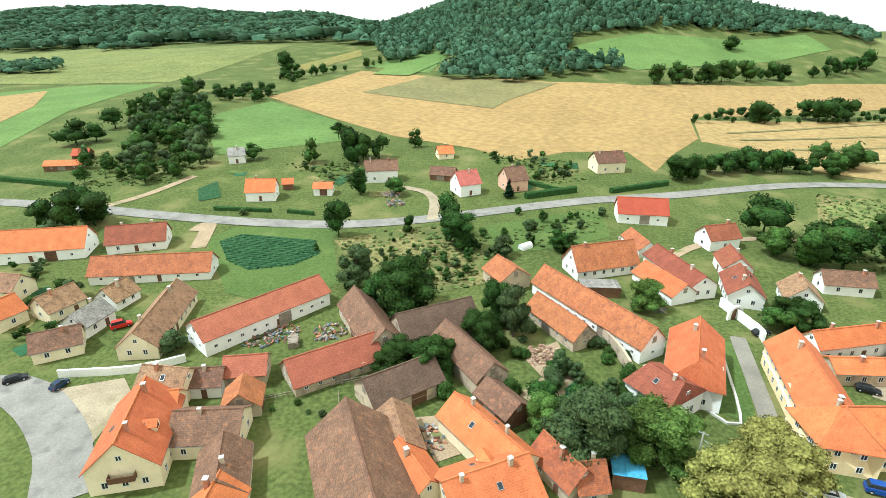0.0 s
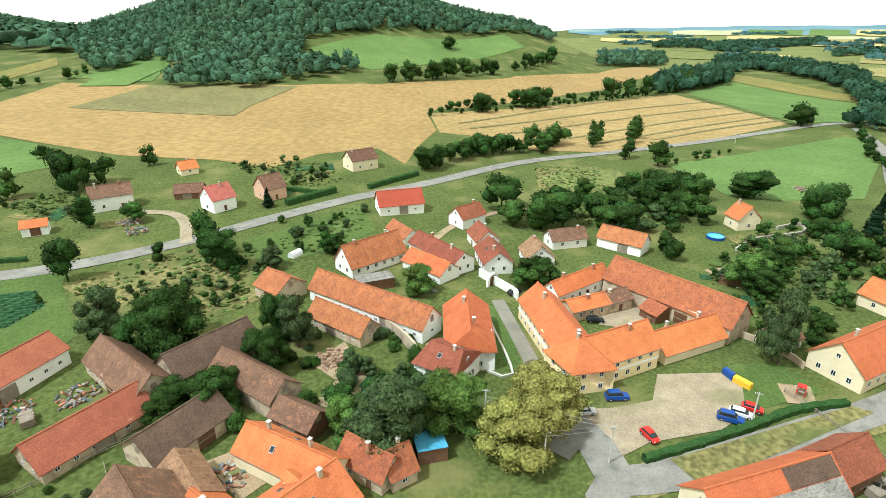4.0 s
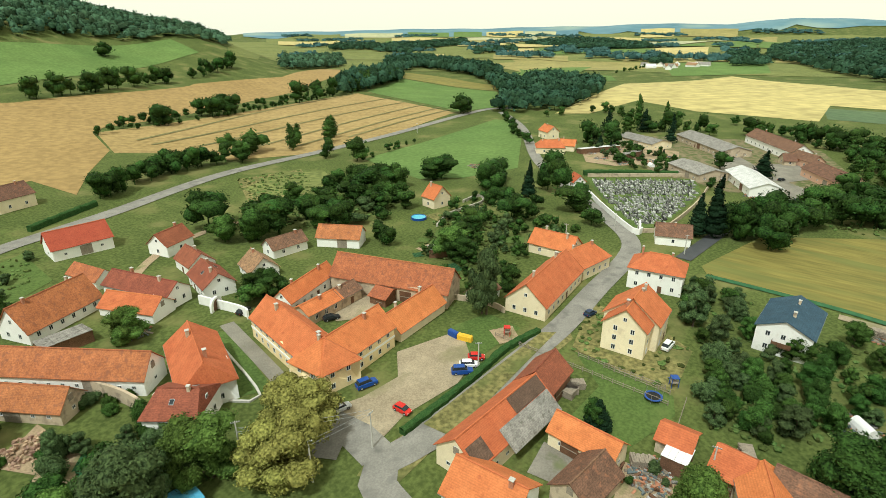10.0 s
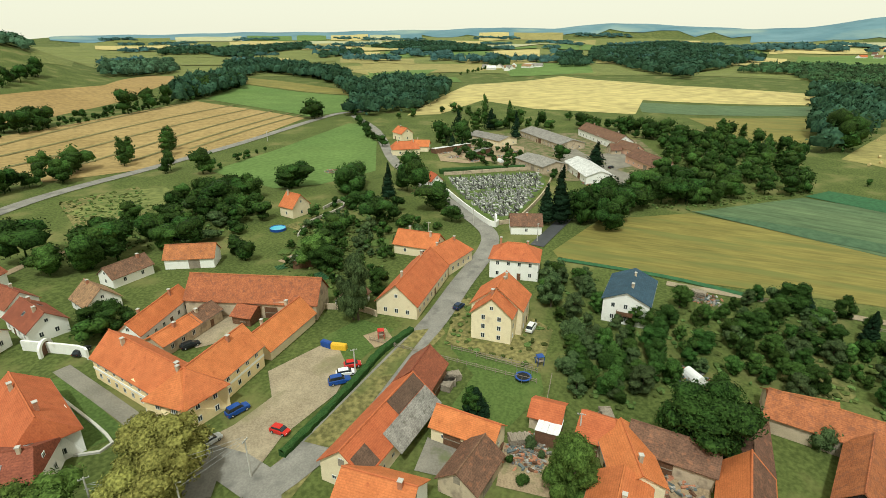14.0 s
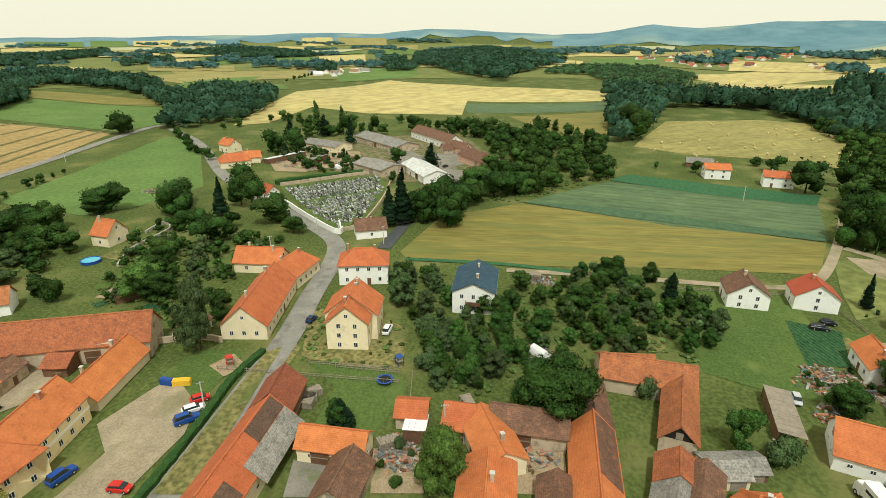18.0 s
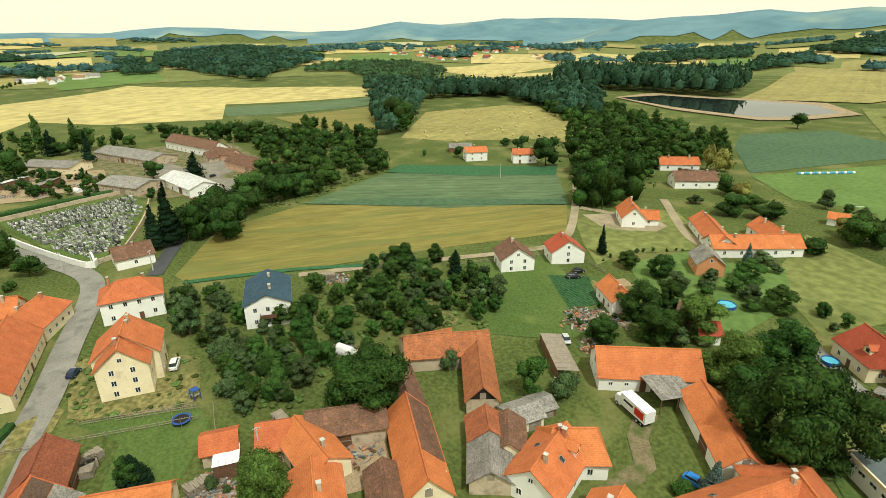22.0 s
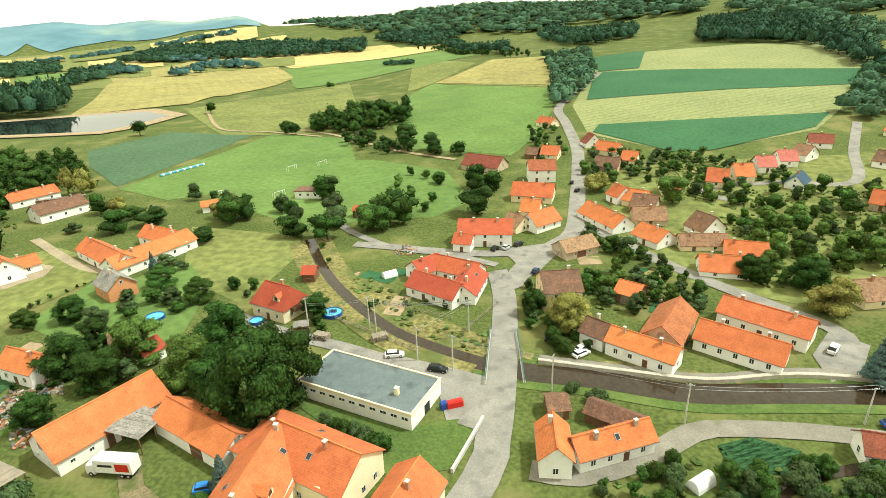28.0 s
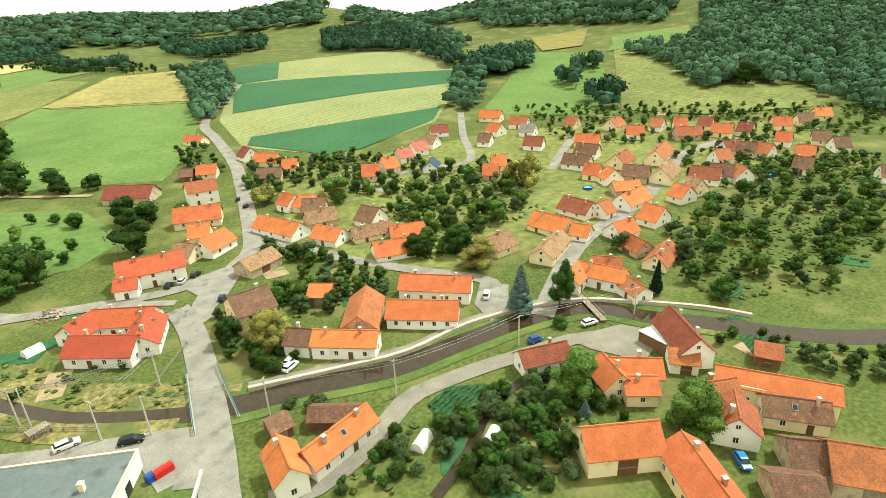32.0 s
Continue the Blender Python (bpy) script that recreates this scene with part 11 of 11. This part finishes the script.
house(-143.7, -146.1, -80.0, 13.0, 9.2, 2.6, 6.4, "darkred", "white")
house(-110.3, -123.3, 30.1, 18.3, 7.5, 2.9, 5.7, "tan", "cream")
house(-127.8, -127.7, -61.6, 6.1, 7.1, 2.4, 5.3, "orange", "white")
house(-140.2, -121.2, 2.9, 9.4, 8.1, 2.4, 5.9, "orange", "white")
house(-133.7, -109.4, 81, 9.8, 7.1, 2.2, 5.2, "terracotta", "tanwall", kind="barn")
house(-133.6, -99.2, 24, 15.2, 7.1, 2.2, 5.2, "terracotta", "cream")
house(-158.7, -123.0, -81.8, 7.6, 10.2, 2.6, 6.9, "orange", "white")
house(-149.6, -139.2, 9.2, 6.1, 8.1, 2.6, 6.2, "terracotta", "white")
house(-166.9, -140.7, 10.9, 15.6, 9.2, 2.6, 6.4, "orange", "white")
house(-176.2, -152.5, -23.9, 11.1, 8.1, 2.6, 5.4, "orange", "tanwall", kind="barn")
house(-108.0, -98.3, -64.1, 12.7, 7.0, 3.5, 6.0, "orange", "white")
house(-100.1, -102.4, 27.8, 9.3, 7.0, 3.5, 6.0, "orange", "white")
house(-114.1, -103.1, -47.3, 8.2, 7.5, 2.9, 5.5, "terracotta", "white")
house(-109.1, -87.7, 76.6, 7.3, 5.7, 2.9, 5.0, "terracotta", "white")
house(-97.3, -64.3, 62.2, 14.3, 7.5, 4.2, 7.7, "darkred", "white")
house(-92.5, -60.4, -42.9, 5.6, 6.2, 2.8, 4.6, "terracotta", "white", kind="shed")
house(-109.3, -51.8, -56.2, 4.8, 6, 2.8, 4.6, "terracotta", "wood", kind="shed", rows=0)
house(-67.4, -76.6, 166.7, 10.8, 5.7, 3.36, 5.59, "darkred", "white")
house(-74.1, -63.4, 71.8, 7.7, 6.6, 3.3, 6.2, "orange", "cream")
house(-79.9, -62.6, -36.1, 10.2, 7.0, 3.3, 5.7, "orange", "cream")
house(-76.8, -58.6, -33.6, 6, 7.0, 3.1, 4.8, "orange", "cream")
house(-96.8, -43.3, 127.0, 20.3, 6.2, 4.29, 6.25, "orange", "cream", kind="barn")
house(-87.0, -48.3, -19.7, 5.9, 6.6, 3.3, 6.0, "terracotta", "white")
house(-82.5, -42.1, 39.2, 8, 7.6, 3.5, 6.5, "terracotta", "white")
house(-94.0, -38.1, 133.0, 10.5, 5.9, 3.14, 5.41, "brown", "cream")
house(-60.6, -48.9, 154.8, 12.8, 7.7, 4.12, 7.46, "orange", "cream", kind="barn", rows=0)
house(-65.4, -36.1, 64.8, 14.4, 7.6, 3.9, 6.5, "orange", "yellow")
house(-84.6, -30.6, -41.3, 6.8, 7.9, 3.3, 6.0, "brown", "tanwall", kind="barn", rows=0)
house(-88.5, -24.9, -47.5, 9.5, 9.7, 3.7, 7.2, "terracotta", "tanwall", kind="barn", rows=0)
house(-75.8, -28.0, -40, 6.8, 7.9, 3.1, 5.5, "brown", "tanwall", kind="shed", rows=0)
house(-209.7, -296.8, -55.8, 14.1, 9.2, 2.9, 6.9, "orange", "cream")
house(-191.9, -266.9, -77.7, 9.0, 9.2, 2.9, 6.9, "orange", "white")
house(-212.7, -270.8, -58.1, 11.1, 9.2, 2.9, 6.9, "terracotta", "white")
house(-205.5, -253.0, -60.3, 8.5, 9.2, 2.9, 6.9, "grey", "white")
house(-190.8, -230.0, -54.5, 10.0, 9.2, 2.9, 6.9, "darkred", "white")
house(-174.3, -252.7, -51.7, 6.9, 9.2, 2.9, 6.9, "brown", "white")
house(-235.9, -248.8, -72.1, 6.9, 9.2, 2.9, 6.9, "terracotta", "cream")
house(-214.9, -214.3, -53.4, 12.5, 9.2, 2.9, 6.9, "orange", "cream")
house(-202.0, -201.1, -63.8, 11.2, 9.2, 2.9, 6.9, "brown", "white")
house(-185.5, -191.1, -63.1, 12.7, 9.2, 2.9, 6.9, "brown", "white")
house(-180.5, -175.7, -60.5, 6.9, 9.2, 2.9, 6.9, "orange", "cream")
house(-250.8, -229.1, 12.8, 11.2, 9.2, 2.9, 6.9, "terracotta", "cream")
house(-245.8, -209.4, -44.4, 9.0, 9.2, 2.9, 6.9, "orange", "white")
house(-267.0, -211.8, -69.5, 6.9, 9.2, 2.9, 6.9, "terracotta", "white")
house(-276.5, -204.0, -45.3, 6.9, 9.2, 2.9, 6.9, "orange", "white")
house(-263.7, -189.4, -29.1, 13.8, 9.2, 2.9, 6.9, "terracotta", "tanwall")
house(-287.2, -195.0, -68.2, 6.9, 9.2, 2.9, 6.9, "darkred", "cream")
house(-281.3, -180.7, -64.9, 10.1, 9.2, 2.9, 6.9, "orange", "yellow")
house(-291.9, -173.8, -74.0, 7.1, 9.2, 2.9, 6.9, "darkred", "white")
house(-316.1, -169.1, -42.2, 9.1, 9.2, 2.9, 6.9, "orange", "cream")
house(-332.3, -165.2, -40.8, 8.1, 9.2, 2.9, 6.9, "brown", "cream")
house(-352.2, -166.5, -39.3, 8.4, 9.2, 2.9, 6.9, "orange", "cream")
house(-303.5, -141.4, -57.6, 7.2, 9.2, 2.9, 6.9, "brown", "cream")
house(-299.0, -130.2, -38.9, 6.9, 9.2, 2.9, 6.9, "brown", "white")
house(-273.5, -132.7, -61.6, 7.9, 9.2, 2.9, 6.9, "orange", "white")
house(-254.8, -123.1, -68.4, 7.2, 9.2, 2.9, 6.9, "brown", "white")
house(-263.3, -146.1, -88.0, 8.2, 9.2, 2.9, 6.9, "terracotta", "white")
house(-256.5, -158.9, -17.3, 9.6, 9.2, 2.9, 6.9, "darkred", "white")
house(-259.5, -152.1, -66.2, 6.9, 9.2, 2.9, 6.9, "brown", "white")
house(-240.3, -153.1, -19.7, 7.4, 9.2, 2.9, 6.9, "terracotta", "white")
house(-225.2, -175.4, 29.3, 26.1, 9.2, 2.9, 6.9, "terracotta", "cream")
house(-203.8, -154.4, 24.5, 18.5, 9.2, 2.9, 6.9, "tan", "cream")
house(-203.6, -180.3, 21.0, 13.9, 9.2, 2.9, 6.9, "terracotta", "cream")
house(-212.6, -140.9, -65.3, 11.9, 9.2, 2.9, 6.9, "darkred", "white")
house(-221.0, -139.1, -63.1, 8.9, 9.2, 2.9, 6.9, "brown", "white")
house(-224.4, -132.8, 71.0, 6.9, 9.2, 2.9, 6.9, "terracotta", "white")
house(-196.3, -134.4, 82.1, 6.9, 9.2, 2.9, 6.9, "tan", "cream")
house(-186.0, -132.1, 87.4, 6.9, 9.2, 2.9, 6.9, "orange", "white")
house(-181.3, -165.5, 69.2, 6.9, 9.2, 2.9, 6.9, "orange", "white")
house(-270.6, -96.6, -49.4, 7.8, 9.2, 2.9, 6.9, "brown", "white")
house(-192.9, -161.5, -59.2, 10.9, 9.2, 2.9, 6.9, "brown", "tanwall")
house(-288.7, -151.3, -67.3, 6.9, 9.2, 2.9, 6.9, "orange", "white")
house(-155.5, -214.1, -31.3, 6.9, 9.2, 2.9, 6.9, "orange", "cream")
house(-144.2, -204.7, -38.7, 6.9, 9.2, 2.9, 6.9, "orange", "tanwall")

plant_all()
